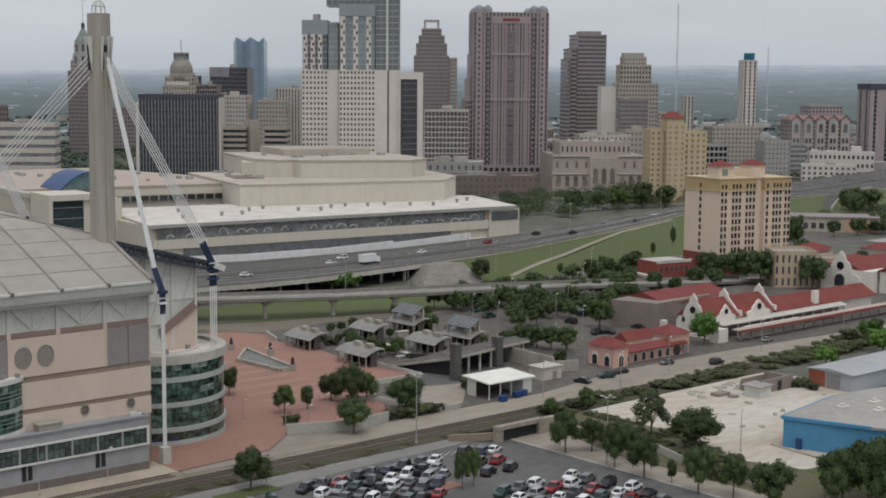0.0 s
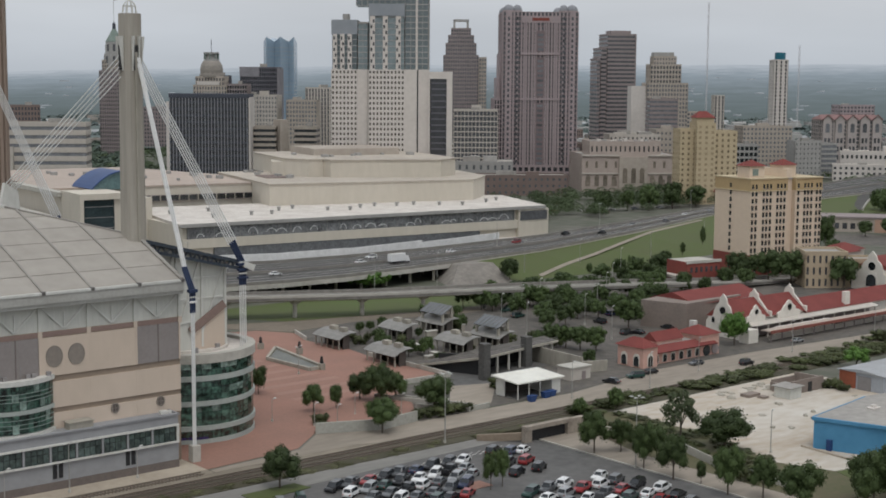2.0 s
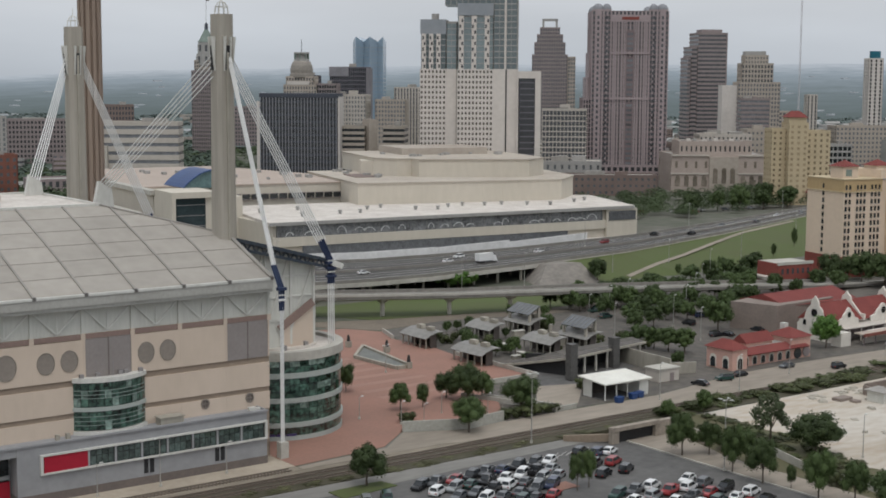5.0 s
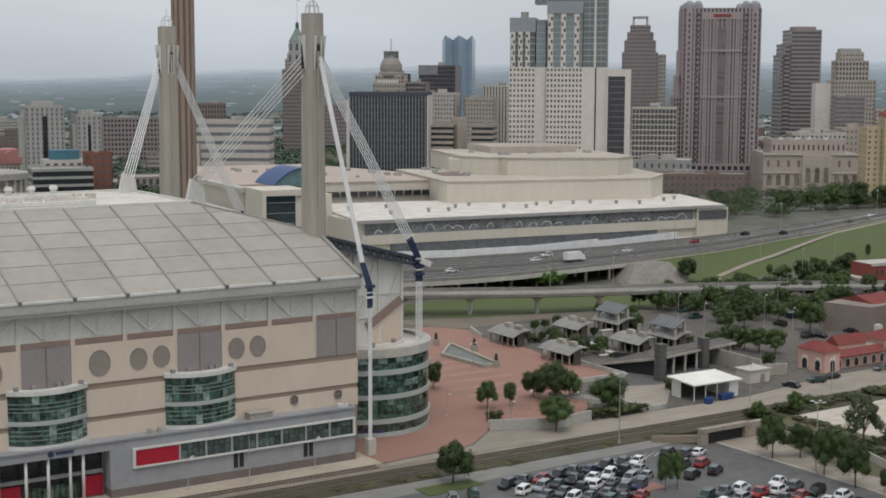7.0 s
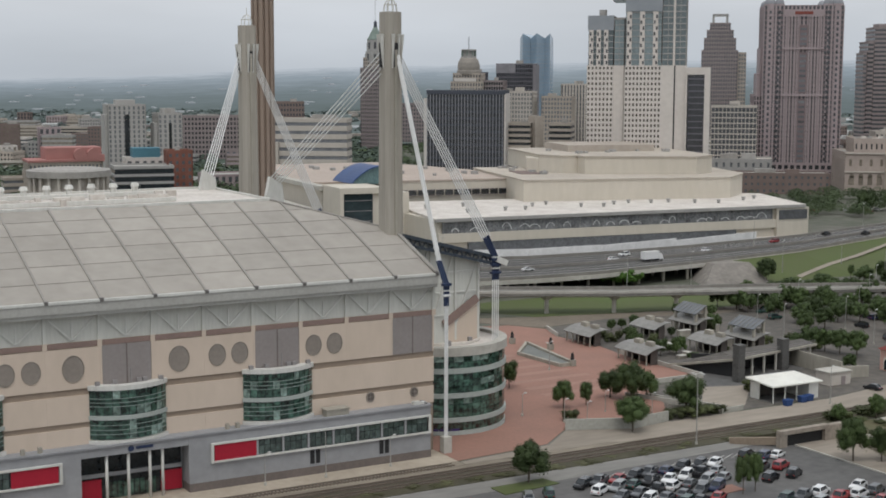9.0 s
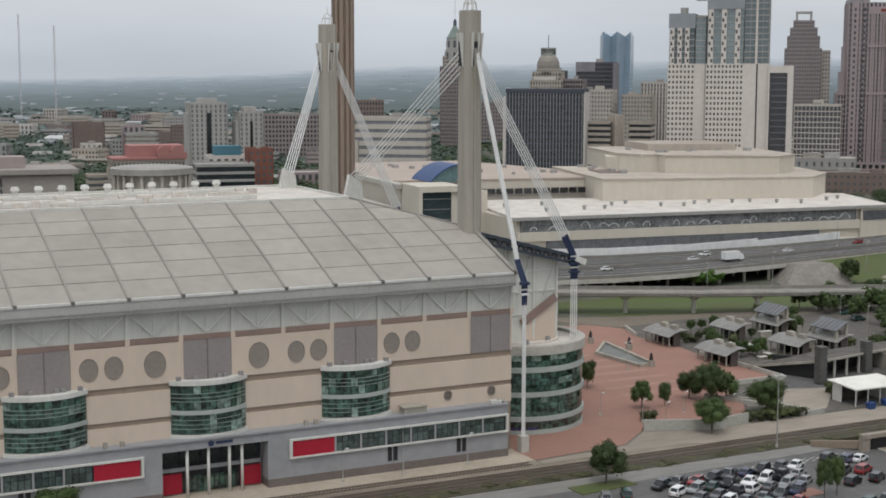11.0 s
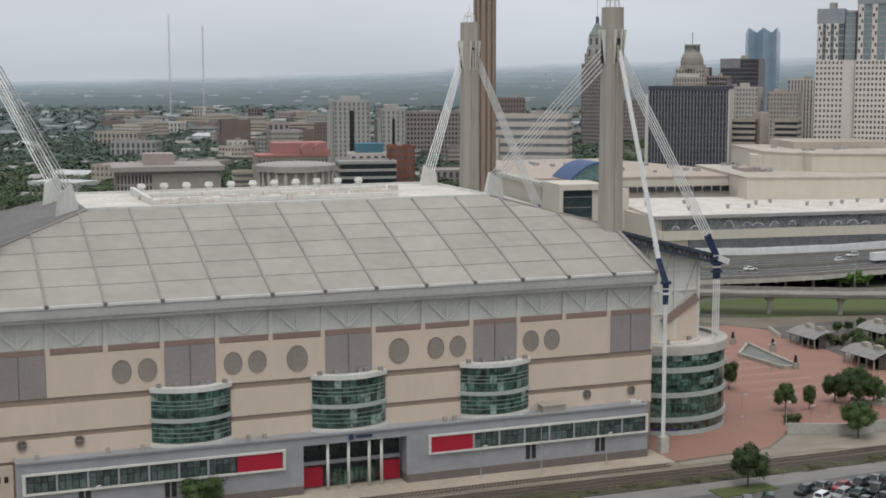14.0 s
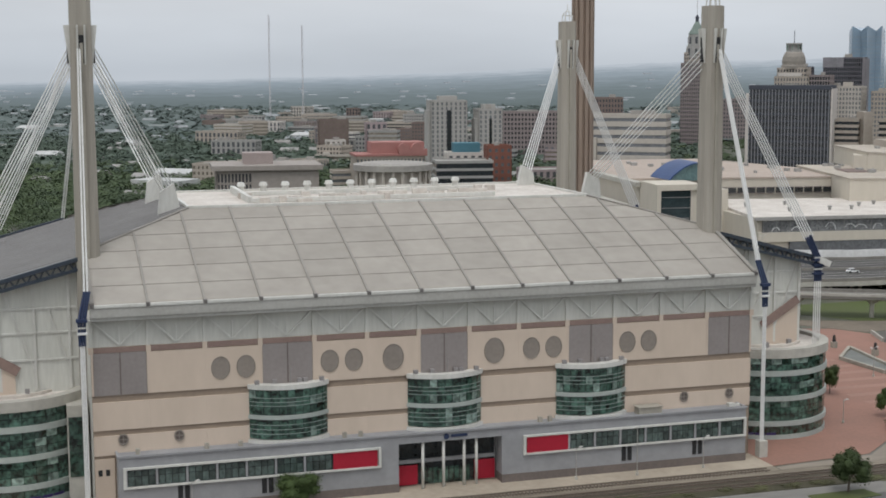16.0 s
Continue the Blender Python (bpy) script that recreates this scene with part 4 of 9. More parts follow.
def block(owner, w, d, z0, z1, floor, bay, pier, spandrel, wall, pane, x=0, y=0, roof=None, parapet=0.9, label="", deep=0.5, split=False):
    """One block of a building: glazing core, wall grid, roof with parapet."""
    m = Matrix.Translation((x, y, 0))
    part("glazing", Mesh().box(0.35, w - 0.35, 0.35, d - 0.35, z0, z1 - 0.3).turned(m), pane, owner)
    if split:
        pieces(owner, w, d, z0, z1, floor, bay, pier, spandrel, wall, deep, m)
    else:
        part("wall", facade(Mesh(), w, d, z0, z1, floor, bay, pier, spandrel, deep).turned(m), wall, owner, label)
    rf = Mesh().box(0.1, w - 0.1, 0.1, d - 0.1, z1 - 0.3, z1)
    part("roof", rf.turned(m), roof or FLAT_ROOF, owner)
    if parapet:
        pp = Mesh().box(0, w, 0, 0.4, z1, z1 + parapet).box(0, w, d - 0.4, d, z1, z1 + parapet).box(0, 0.4, 0.4, d - 0.4, z1, z1 + parapet).box(w - 0.4, w, 0.4, d - 0.4, z1, z1 + parapet)
        part("parapet", pp.turned(m), wall, owner)


def building(name, label, x, y, yaw, category="building", group=""):
    return thing(name, label, category, pose(x, y, 0, 0, 0, yaw), group)


def office(name, label, x, y, yaw, w, d, h, floor, bay, pier, spandrel, wall, pane, units=2, roof=None, category="building", group="", split=False):
    b = building(name, label, x, y, yaw, category, group)
    block(b, w, d, 0, h, floor, bay, pier, spandrel, wall, pane, roof=roof, split=split)
    r = random.Random(int(x * 7 + y))
    for k in range(units):
        ux, uy = r.uniform(0.1, 0.65) * w, r.uniform(0.1, 0.6) * d
        part("roof_unit", Mesh().box(ux, ux + r.uniform(0.12, 0.3) * w, uy, uy + r.uniform(0.2, 0.35) * d, h, h + r.uniform(1.8, 4.2)), wall if k % 2 else FLAT_ROOF, b)
    return b


# black-gridded office slab with white end walls
b = office("office_slab", "black gridded office slab with white end walls", 360.4, 535.9, -42, 49, 16, 66, 4.0, 0, 0, 1.3, DARK_FRAME, WINDOW, 1)
part("end_wall", Mesh().box(-2.2, -0.02, -0.3, 16.3, 0, 62), WHITE_STONE, b, "white end wall")
part("end_wall", Mesh().box(49.02, 50.0, -0.3, 16.3, 0, 65), WHITE_STONE, b)
part("cornice", Mesh().box(-0.4, 49.4, -0.6, 16.5, 64.4, 67), DARK_FRAME, b, "black top band")
for k in range(25):
    part("fin", Mesh().box(k * 2.0 - 0.24, k * 2.0 + 0.24, -0.5, 0.0, 2, 64.4), FIN_GREY, b, "pale grey fin" if k == 0 else "")

# hotel tower, white below and glass above
b = building("hotel_tower", "white-gridded hotel tower with blue-green glass upper floors", 399, 418.7, -41, "hotel")
TOWER_WINDOW = glass("hotel_room_glass", (0.13, 0.115, 0.10), low=0.5)
TOP_SCREEN = mat("grey_blue_screen_panel", (0.27, 0.29, 0.31), (0.22, 0.24, 0.26), rough=0.45, scale=0.04, fine=0.2, bump=0)
block(b, 15, 24, 0, 82, 2.93, 2.1, 1.05, 1.45, WHITE_STONE, TOWER_WINDOW, parapet=0, split=True)
TOWER_GLASS = glass("hotel_teal_glass", (0.19, 0.235, 0.245), low=0.6, scale=0.05, rough=0.1)


def strips(owner, xs, y, z0, z1, w):
    """White window strips on a glass front, their dark panes staggered floor by floor."""
    for x in xs:
        s = part("wall_strip", Mesh().box(x, x + w, y - 0.5, y, z0, z1), WHITE_STONE, owner, "white window strip")
        for k in range(int((z1 - z0) / 3.2)):
            o = 0.3 if k % 2 else w - 1.3
            part("window", Mesh().box(x + o, x + o + 1.0, y - 0.62, y - 0.5, z0 + 0.7 + 3.2 * k, z0 + 2.6 + 3.2 * k), WINDOW, s)


part("wall", Mesh().box(15, 21, 0.6, 24, 0, 82), WHITE_STONE, b, "blank white wall")
block(b, 14.6, 22, 82, 109, 3.2, 0, 0, 0.4, GREY_STONE, TOWER_GLASS, x=0.3, y=0.6, split=True)
strips(b, (1.0, 5.2, 9.4), 0.6, 82, 102, 2.4)
part("top_screen", Mesh().box(0.2, 15, 0.2, 0.7, 101.8, 110), TOP_SCREEN, b, "grey panel top screen")
block(b, 6.0, 20, 82, 108, 3.35, 3.0, 0.2, 0.5, GREY_STONE, TOWER_GLASS, x=15, y=1.5, split=True)
part("roof_unit", Mesh().tube((8, 9, 109), (8, 9, 113.5), 2.2, n=14), GREY_STONE, b)
block(b, 20.5, 26, 0, 82, 2.93, 2.05, 1.0, 1.45, WHITE_STONE, TOWER_WINDOW, x=21.5, y=-3, parapet=0, split=True)
part("wall", Mesh().box(42, 49, -3, 24, 0, 82), WHITE_STONE, b)
part("wall", Mesh().box(49.8, 55.5, -2.4, 24, 0, 82), WHITE_STONE, b)
part("slot", Mesh().box(49, 49.8, -2.0, 24, 0, 82), DARK_GLASS, b)
block(b, 20.5, 24, 82, 118, 3.2, 0, 0, 0.4, GREY_STONE, TOWER_GLASS, x=21.5, y=-2.4, split=True)
strips(b, (22.4, 29.6, 37.0), -2.4, 82, 112, 2.8)
part("top_screen", Mesh().box(21.6, 42, -2.8, -2.3, 112.2, 119), TOP_SCREEN, b)
block(b, 13.5, 22, 82, 122, 3.35, 3.4, 0.25, 0.6, GREY_STONE, TOWER_GLASS, x=42, y=-1.6, split=True)
part("pier", Mesh().box(48.2, 49.4, -2.4, -1.2, 82, 122), WHITE_STONE, b)
block(b, 30, 20, 118, 132, 3.35, 3.2, 0.3, 0.6, GREY_STONE, TOWER_GLASS, x=14, y=3, split=True)
block(b, 11.5, 30, 0, 78, 3.35, 0, 0, 0.8, SLATE, WINDOW, x=56.5, y=-3.6, parapet=0, split=True)
part("slab_frame", Mesh().box(55.6, 56.5, -4.2, 24, 0, 81).box(66, 69, -4.2, 24, 0, 81).box(56.5, 66, -4.2, 24, 77, 81), WHITE_STONE, b)
block(b, 62, 40, 0, 30, 5, 8, 1.2, 2.4, TAN_STONE, GREY_GLASS, x=-4, y=-40, roof=TAN_ROOF, split=True)

# rose granite hotel with four domed corners
b = building("granite_hotel", "rose granite high-rise hotel with domed corner turrets", 629, 527, -38, "hotel")
W, D = 55.5, 46
PALE_ROSE = mat("pale_rose_granite", (0.385, 0.325, 0.325), (0.34, 0.285, 0.285), scale=0.05, fine=0.4, bump=0)
ROSE_DARK = mat("dark_rose_panel", (0.20, 0.15, 0.15), (0.165, 0.125, 0.125), bump=0)
block(b, W, D, 0, 126, 3.5, 2.75, 1.25, 0.0, PINK_STONE, GREY_GLASS, parapet=0, deep=0.7, split=True)
pieces(b, W - 0.5, D - 0.5, 0, 126, 3.5, 0, 0, 1.3, ROSE_DARK, 0.35, Matrix.Translation((0.25, 0.25, 0)))
for cx, cy in ((0, 0), (W, 0), (0, D), (W, D)):
    for dx in (4.5, 10.8):
        xx = dx if cx == 0 else W - dx
        yy = 4.0 if cy == 0 else D - 4.0
        tur = part("turret", Mesh().tube((xx, yy, 0), (xx, yy, 127), 4.4 if dx < 5 else 3.6, n=14), PINK_STONE, b)
        dome = Mesh()
        for k in range(5):
            a0, a1 = math.pi / 2 * k / 5, math.pi / 2 * (k + 1) / 5
            rr = 4.2 if dx < 5 else 3.4
            dome.tube((xx, yy, 127 + 4.2 * math.sin(a0)), (xx, yy, 127 + 4.2 * math.sin(a1)), rr * math.cos(a0), max(0.05, rr * math.cos(a1)), n=14, caps=False)
        part("dome", dome, FIN_GREY, tur, "ribbed glass dome")
        for z in range(12, 124, 4):
            part("window", Mesh().box(xx - 0.7, xx + 0.7, yy - 4.5 if cy == 0 else yy + 3.2, yy - 3.2 if cy == 0 else yy + 4.5, z, z + 2.2), WINDOW, tur)
for z0, z1 in ((14, 60), (64, 93), (97, 112)):
    part("recess", Mesh().box(25, 30.5, -0.25, 0.5, z0, z1), ROSE_DARK, b, "dark central window strip")
    for k in range(int((z1 - z0) / 3.5)):
        part("window", Mesh().box(25.6, 29.9, -0.35, -0.2, z0 + 0.9 + 3.5 * k, z0 + 2.7 + 3.5 * k), GREY_GLASS, b)
for z0, x0, w in ((96, -1.6, 1.8), (78, -3.4, 3.6)):
    part("buttress", Mesh().box(x0, x0 + w, 6, 38, 0, z0), PINK_STONE, b, "stepped granite side")
for x in (15.2, 17.2, 19.2, 21.2, 23.2, 31.4, 33.4, 35.4, 37.4, 39.4):
    part("pilaster", Mesh().box(x, x + 0.85, -0.9, 0.3, 12, 118), PALE_ROSE, b, "pale rose pilaster")
part("cornice", Mesh().box(14, 41.5, -0.6, 0.2, 118, 123), PINK_STONE, b)
part("sign_board", Mesh().box(21.5, 34, -0.75, -0.6, 119.5, 121.6), BRICK_RED, b, "plain red sign board")
for z in (62, 95):
    part("string_course", Mesh().box(13.5, 42, -1.1, 0.2, z, z + 1.6), PINK_STONE, b)
block(b, 6, 40, 0, 62, 3.5, 2.3, 0.85, 0.9, PINK_STONE, WINDOW, x=-5.4, y=4)
block(b, 64, 56, 0, 14, 4.6, 4.2, 1.6, 1.8, PINK_STONE, WINDOW, x=-5.5, y=-6)

# stepped brown tower with an open crown
b = building("crowned_office_tower", "brown granite office tower with stepped top and open crown", 847, 855, -40, "office tower")
block(b, 35.5, 34, 0, 100, 3.9, 2.4, 0.9, 1.5, BROWN_STONE, GREY_GLASS)
block(b, 31, 30, 100, 112, 3.9, 2.4, 0.9, 1.5, BROWN_STONE, GREY_GLASS, x=2.2, y=2)
block(b, 26, 26, 112, 120, 3.9, 2.4, 0.9, 1.5, BROWN_STONE, GREY_GLASS, x=4.7, y=4)
block(b, 20, 20, 120, 127, 3.9, 2.4, 0.9, 1.2, BROWN_STONE, GREY_GLASS, x=7.7, y=7)
part("crown", Mesh().box(10, 12, 9, 11, 127, 136).box(23.4, 25.4, 9, 11, 127, 136).box(10, 25.4, 9, 11, 134, 136.5).box(10, 12, 23, 25, 127, 136).box(23.4, 25.4, 23, 25, 127, 136), GREY_STONE, b)
block(b, 10, 30, 0, 98, 3.9, 2.4, 0.9, 1.5, TAN_STONE, GREY_GLASS, x=33.5, y=4)

# banded tower with curved stepped side
b = building("banded_office_tower", "brown banded office tower with a stepped curved side", 898, 686, -30, "office tower")
block(b, 27.5, 30, 0, 119, 3.9, 0, 0, 2.0, BROWN_STONE, GREY_GLASS, x=6, split=True)
block(b, 6, 28, 0, 106, 3.9, 0, 0, 2.0, BROWN_STONE, GREY_GLASS, x=0.2, y=1, split=True)
block(b, 3.6, 24, 0, 96, 3.9, 0, 0, 2.0, BROWN_STONE, GREY_GLASS, x=-3.3, y=2, split=True)
part("corner", Mesh().box(32.9, 33.9, -0.3, 10, 0, 120), BROWN_STONE, b)
part("roof_unit", Mesh().box(11, 30, 5, 24, 119, 123), BROWN_STONE, b)

# stepped tan towers
b = building("stepped_tan_tower", "tan stone tower with stepped upper storeys", 851, 586, -38, "office tower")
block(b, 36, 26, 0, 74, 3.7, 2.6, 1.1, 1.5, TAN_STONE, GREY_GLASS)
block(b, 27, 22, 74, 90, 3.7, 2.6, 1.1, 1.5, TAN_STONE, GREY_GLASS, x=3, y=2)
block(b, 20, 18, 90, 97, 3.7, 2.6, 1.3, 1.7, TAN_STONE, GREY_GLASS, x=6, y=4)
part("roof_unit", Mesh().box(6.5, 24, 5, 18, 97, 101), GREY_STONE, b)
part("side_wall", Mesh().box(-13, -0.02, 2, 22, 0, 72), WHITE_STONE, b, "blank pale side wall")
office("banded_block", "brown banded office block", 815, 550, -38, 24, 20, 61, 3.6, 0, 0, 1.9, BROWN_STONE, GREY_GLASS)
# faceted blue glass tower
b = building("blue_glass_tower", "faceted blue glass tower with a jagged crown", 732.7, 1010.3, -44, "office tower")
oct_pts = [(0, 8), (5, -3), (12, 5), (20, -5), (27, 4), (33, 1), (32, 26), (18, 32), (3, 27)]
part("glazing", Mesh().prism(oct_pts, 0, lambda x, y: 114 + (5 if int(x) in (5, 20, 33, 3) else 0)), PALE_BLUE_GLASS, b, "blue curtain wall")
lines = Mesh()
for z in range(4, 112, 4):
    for p, q in zip(oct_pts, oct_pts[1:] + oct_pts[:1]):
        lines.beam((*p, z), (*q, z), 0.25)
part("mullion", lines, GREY_STONE, b)
b = office("dark_glass_slab", "dark glass office slab with pale roof edge", 636, 898, -44, 35, 22, 86, 3.9, 1.8, 0.6, 0.9, SLATE, DARK_GLASS, 1)
part("top_band", Mesh().box(-0.3, 18, -0.3, 22.3, 78, 87), mat("mauve_grey_cladding", (0.27, 0.26, 0.275), bump=0), b, "paler mauve-grey top")
part("side_wall", Mesh().box(35.02, 37, 0, 22, 0, 86), mat("mauve_side", (0.24, 0.225, 0.235), bump=0), b)
office("dark_glass_slab", "low dark office slab beside the taller one", 601, 905, -44, 22, 20, 78, 3.9, 1.8, 0.6, 0.9, SLATE, DARK_GLASS, 1)
# brick tower with green spire
b = building("spired_tower", "octagonal brown brick tower with a green copper spire", 546, 1004, -52, "tower")
block(b, 22.5, 22, 0, 82, 3.7, 2.2, 1.0, 1.3, BROWN_STONE, WINDOW)
block(b, 18, 18, 82, 92, 3.7, 2.2, 1.0, 1.3, TAN_STONE, WINDOW, x=2.2, y=2)
part("drum", Mesh().tube((11.2, 11, 88), (11.2, 11, 99), 10.6, 10.2, n=8).tube((11.2, 11, 99), (11.2, 11, 110), 9.0, 8.4, n=8), GREY_STONE, b, "pale stone octagonal drum")
for k in range(8):
    a = math.pi / 4 * k + math.pi / 8
    for z0, rr in ((90, 9.75), (101, 8.2)):
        part("window", Mesh().box(-1.1, 1.1, -0.2, 0.25, z0, z0 + 6.4).turned(Matrix.Translation((11.2 + rr * math.cos(a), 11 + rr * math.sin(a), 0)) @ Matrix.Rotation(a - math.pi / 2, 4, 'Z')), WINDOW, b)
part("spire", Mesh().tube((11.2, 11, 110), (11.2, 11, 111), 8.8, 8.4, n=8).tube((11.2, 11, 111), (11.2, 11, 117), 8.0, 4.6, n=8).tube((11.2, 11, 117), (11.2, 11, 122), 4.6, 1.9, n=8), COPPER, b, "green copper spire")
part("spire_lantern", Mesh().tube((11.2, 11, 122), (11.2, 11, 126), 1.8, 1.7, n=8).tube((11.2, 11, 126), (11.2, 11, 129), 2.1, 0.2, n=8), DARK_FRAME, b)
part("flag_pole", Mesh().tube((11.2, 11, 127), (11.2, 11, 152), 0.2, n=6), GREY_STONE, b)
part("flag", Mesh().slab((11.3, 11, 149), (14.5, 11.3, 149), (14.5, 11.3, 151.5), (11.3, 11, 151.5), 0.1), GREY_PANEL, b)
# hotel with a tiered pyramid top
b = building("tiered_hotel", "tan brick hotel with a tiered lantern top", 522.2, 790.9, -44, "hotel")
block(b, 28, 22, 0, 70, 3.6, 2.4, 1.2, 1.4, TAN_STONE, WINDOW, x=2)
block(b, 24, 17, 70, 77, 3.6, 2.4, 1.2, 1.4, TAN_STONE, WINDOW, x=3.4, y=2.5)
bell = [(10.2, 77), (10.2, 79.5), (9.4, 80), (9.6, 83), (9.0, 86.5), (7.6, 89.5), (6.6, 90.5)]
bell_ms = Mesh().add([(15 + ra * math.cos(math.pi * k / 8), 11 + ra * math.sin(math.pi * k / 8), za) for ra, za in bell for k in range(16)],
                     [(16 * i + k, 16 * i + (k + 1) % 16, 16 * i + 16 + (k + 1) % 16, 16 * i + 16 + k) for i in range(len(bell) - 1) for k in range(16)] + [tuple(range(16 * len(bell) - 16, 16 * len(bell)))])
part("tier", bell_ms, mat("weathered_bell_stone", (0.30, 0.27, 0.235), (0.235, 0.215, 0.19), scale=0.1, fine=0.6, bump=0), b, "bell-shaped stone roof")
part("lantern", Mesh().tube((15, 11, 90.5), (15, 11, 92), 6.6, n=8).tube((15, 11, 96.5), (15, 11, 97.6), 6.6, n=8).tube((15, 11, 92), (15, 11, 96.5), 4.8, n=8), GREY_STONE, b, "open stone lantern")
for k in range(8):
    a = math.pi / 4 * k
    part("lantern_post", Mesh().tube((15 + 6 * math.cos(a), 11 + 6 * math.sin(a), 92), (15 + 6 * math.cos(a), 11 + 6 * math.sin(a), 96.5), 0.5, n=6), COPPER, b)
part("mast_pole", Mesh().tube((15, 11, 97.6), (15, 11, 108), 0.3, n=6), DARK_FRAME, b)
part("roof_screen", Mesh().box(5, 24, -0.2, 0.4, 70.9, 73.6), WHITE_STONE, b, "white roof screen")
office("dark_block", "dark brown glazed office block", 545, 772, -44, 17, 16, 71, 3.8, 2, 0.5, 1.2, BROWN_STONE, DARK_GLASS, 1)
# long white banded office
b = office("banded_municipal_office", "long white office with dark ribbon windows", 270, 600, -36, 60, 18, 48, 5.2, 0, 0, 3.2, CREAM_STONE, GREY_GLASS, 2, split=True)
part("blank_wall", Mesh().box(-3, 16, -3, 15, 0, 34), CREAM_STONE, b, "blank cream wall")
office("banded_garage", "tan banded parking garage", 401, 512, -42, 18, 22, 46, 3.6, 0, 0, 1.8, TAN_STONE, DARK_GLASS, 1, split=True)
office("banded_garage", "tan banded parking garage with stair tower", 424, 494, -42, 14, 22, 46, 3.6, 0, 0, 1.8, TAN_STONE, DARK_GLASS, 1, split=True)
part("stair_tower", Mesh().box(418, 424, 500, 508, 0, 51), TAN_STONE, building("stair_tower_block", "plain tan stair tower beside the garage", 0, 0, 0))
office("tan_office", "tan stone office block", 560, 770, -44, 28, 22, 62, 3.7, 2.5, 1.1, 1.5, CREAM_STONE, GREY_GLASS)
office("brown_office", "brown mid-rise office block", 590, 752, -44, 26, 18, 58, 3.7, 2.5, 1.1, 1.5, TAN_STONE, GREY_GLASS)
office("striped_block", "pale block with vertical window strips", 630, 782, -44, 24, 20, 68, 3.7, 2.6, 1.4, 0.4, CREAM_STONE, WINDOW)
office("white_grid_block", "white block with a grid of windows", 570, 512, -41, 31, 22, 55, 3.6, 2.6, 0.4, 0.8, CREAM_STONE, WINDOW)
office("low_brick_store", "low brown brick building with flat roof", 545, 462, -35, 64, 20, 13, 5, 4, 2.4, 2.6, DULL_BRICK, GREY_GLASS)
office("low_grey_hall", "low grey hall with pale flat roof", 556, 500, -41, 44, 30, 20, 6, 5, 3.4, 3.6, GREY_STONE, GREY_GLASS, 3, ROOF_PALE)

# stone shopping hall with arched openings
b = building("shopping_hall", "rose stone shopping hall with tall central windows", 629, 444, -35, "shopping hall")
HALL_ROSE = mat("rose_tan_stone", (0.43, 0.36, 0.315), (0.36, 0.30, 0.265), scale=0.05, fine=0.4, bump=0)
block(b, 68, 50, 0, 25, 12.5, 6.6, 5.0, 8.0, HALL_ROSE, SOFT_WINDOW, split=True)
block(b, 50, 30, 25, 34, 9, 3.4, 2.2, 5.2, HALL_ROSE, WINDOW, x=6, y=4, split=True)
part("portal", Mesh().box(26, 46, -1.6, 0, 0, 24), TAN_STONE, b, "pale stone portal")
for x in (28, 34, 40):
    part("window", Mesh().box(x + 0.4, x + 3.6, -1.8, -1.6, 6, 15).tube((x + 2, -1.8, 15), (x + 2, -1.6, 15), 1.6, n=14), SOFT_WINDOW, b, "arched window")
for x in (3, 9, 15, 21, 48, 54, 60):
    part("window", Mesh().box(x, x + 3, -0.3, 0.0, 4, 10).tube((x + 1.5, -0.3, 10), (x + 1.5, 0.0, 10), 1.5, n=14), SOFT_WINDOW, b, "arched window")
for z, dp in ((12.2, 0.7), (24.6, 0.9)):
    part("string_course", Mesh().box(-0.4, 25.9, -dp, 0.3, z, z + 0.9).box(46.1, 68.4, -dp, 0.3, z, z + 0.9), CREAM_STONE, b)
for k in range(9):
    part("roof_unit", Mesh().box(8 + k * 5, 10.5 + k * 5, 8 + 5 * (k % 3), 11 + 5 * (k % 3), 34, 35.6 + 0.5 * (k % 2)), WHITE_STONE if k % 2 else GREY_STONE, b)
office("pale_cluster_block", "pale stuccoed low block", 720, 505, -36, 40, 24, 35, 4.5, 3.4, 2.0, 2.6, CREAM_STONE, GREY_GLASS, 3)
office("pale_cluster_block", "tan low block with roof units", 790, 520, -36, 30, 26, 37, 4.5, 3.4, 2.0, 2.6, TAN_STONE, GREY_GLASS, 3)
office("pale_cluster_block", "pale low block with roof units", 650, 540, -36, 46, 26, 33, 4.5, 3.4, 2.0, 2.6, CREAM_STONE, GREY_GLASS, 3)

TAN_WINDOW = glass("tan_curtained_window", (0.33, 0.26, 0.17), low=0.6)
# yellow hotel with red hipped roof tower
b = building("yellow_hotel", "yellow stuccoed hotel with a red hipped roof tower", 608, 336, -34, "hotel")
for x, y, w, h in ((0, 6, 11, 46), (9, 0, 12, 50), (21, 4, 15, 45)):
    block(b, w, 18, 0, h, 3.4, 3.6, 2.3, 1.8, YELLOW_STUCCO, TAN_WINDOW, x=x, y=y, split=True)
part("tower", Mesh().box(9, 20, 2, 14, 50, 54), YELLOW_STUCCO, b)
part("roof", Mesh().add([(8, 1, 54), (21, 1, 54), (21, 15, 54), (8, 15, 54), (12, 8, 58), (17, 8, 58)], [(0, 1, 5, 4), (1, 2, 5), (2, 3, 4, 5), (3, 0, 4), (3, 2, 1, 0)]), TILE_RED, b, "red hipped roof")
part("roof", Mesh().add([(20, -4, 8), (30, -4, 8), (30, 4, 8), (20, 4, 8), (25, 0, 13)], [(0, 1, 4), (1, 2, 4), (2, 3, 4), (3, 0, 4), (3, 2, 1, 0)]), TILE_RED, b)

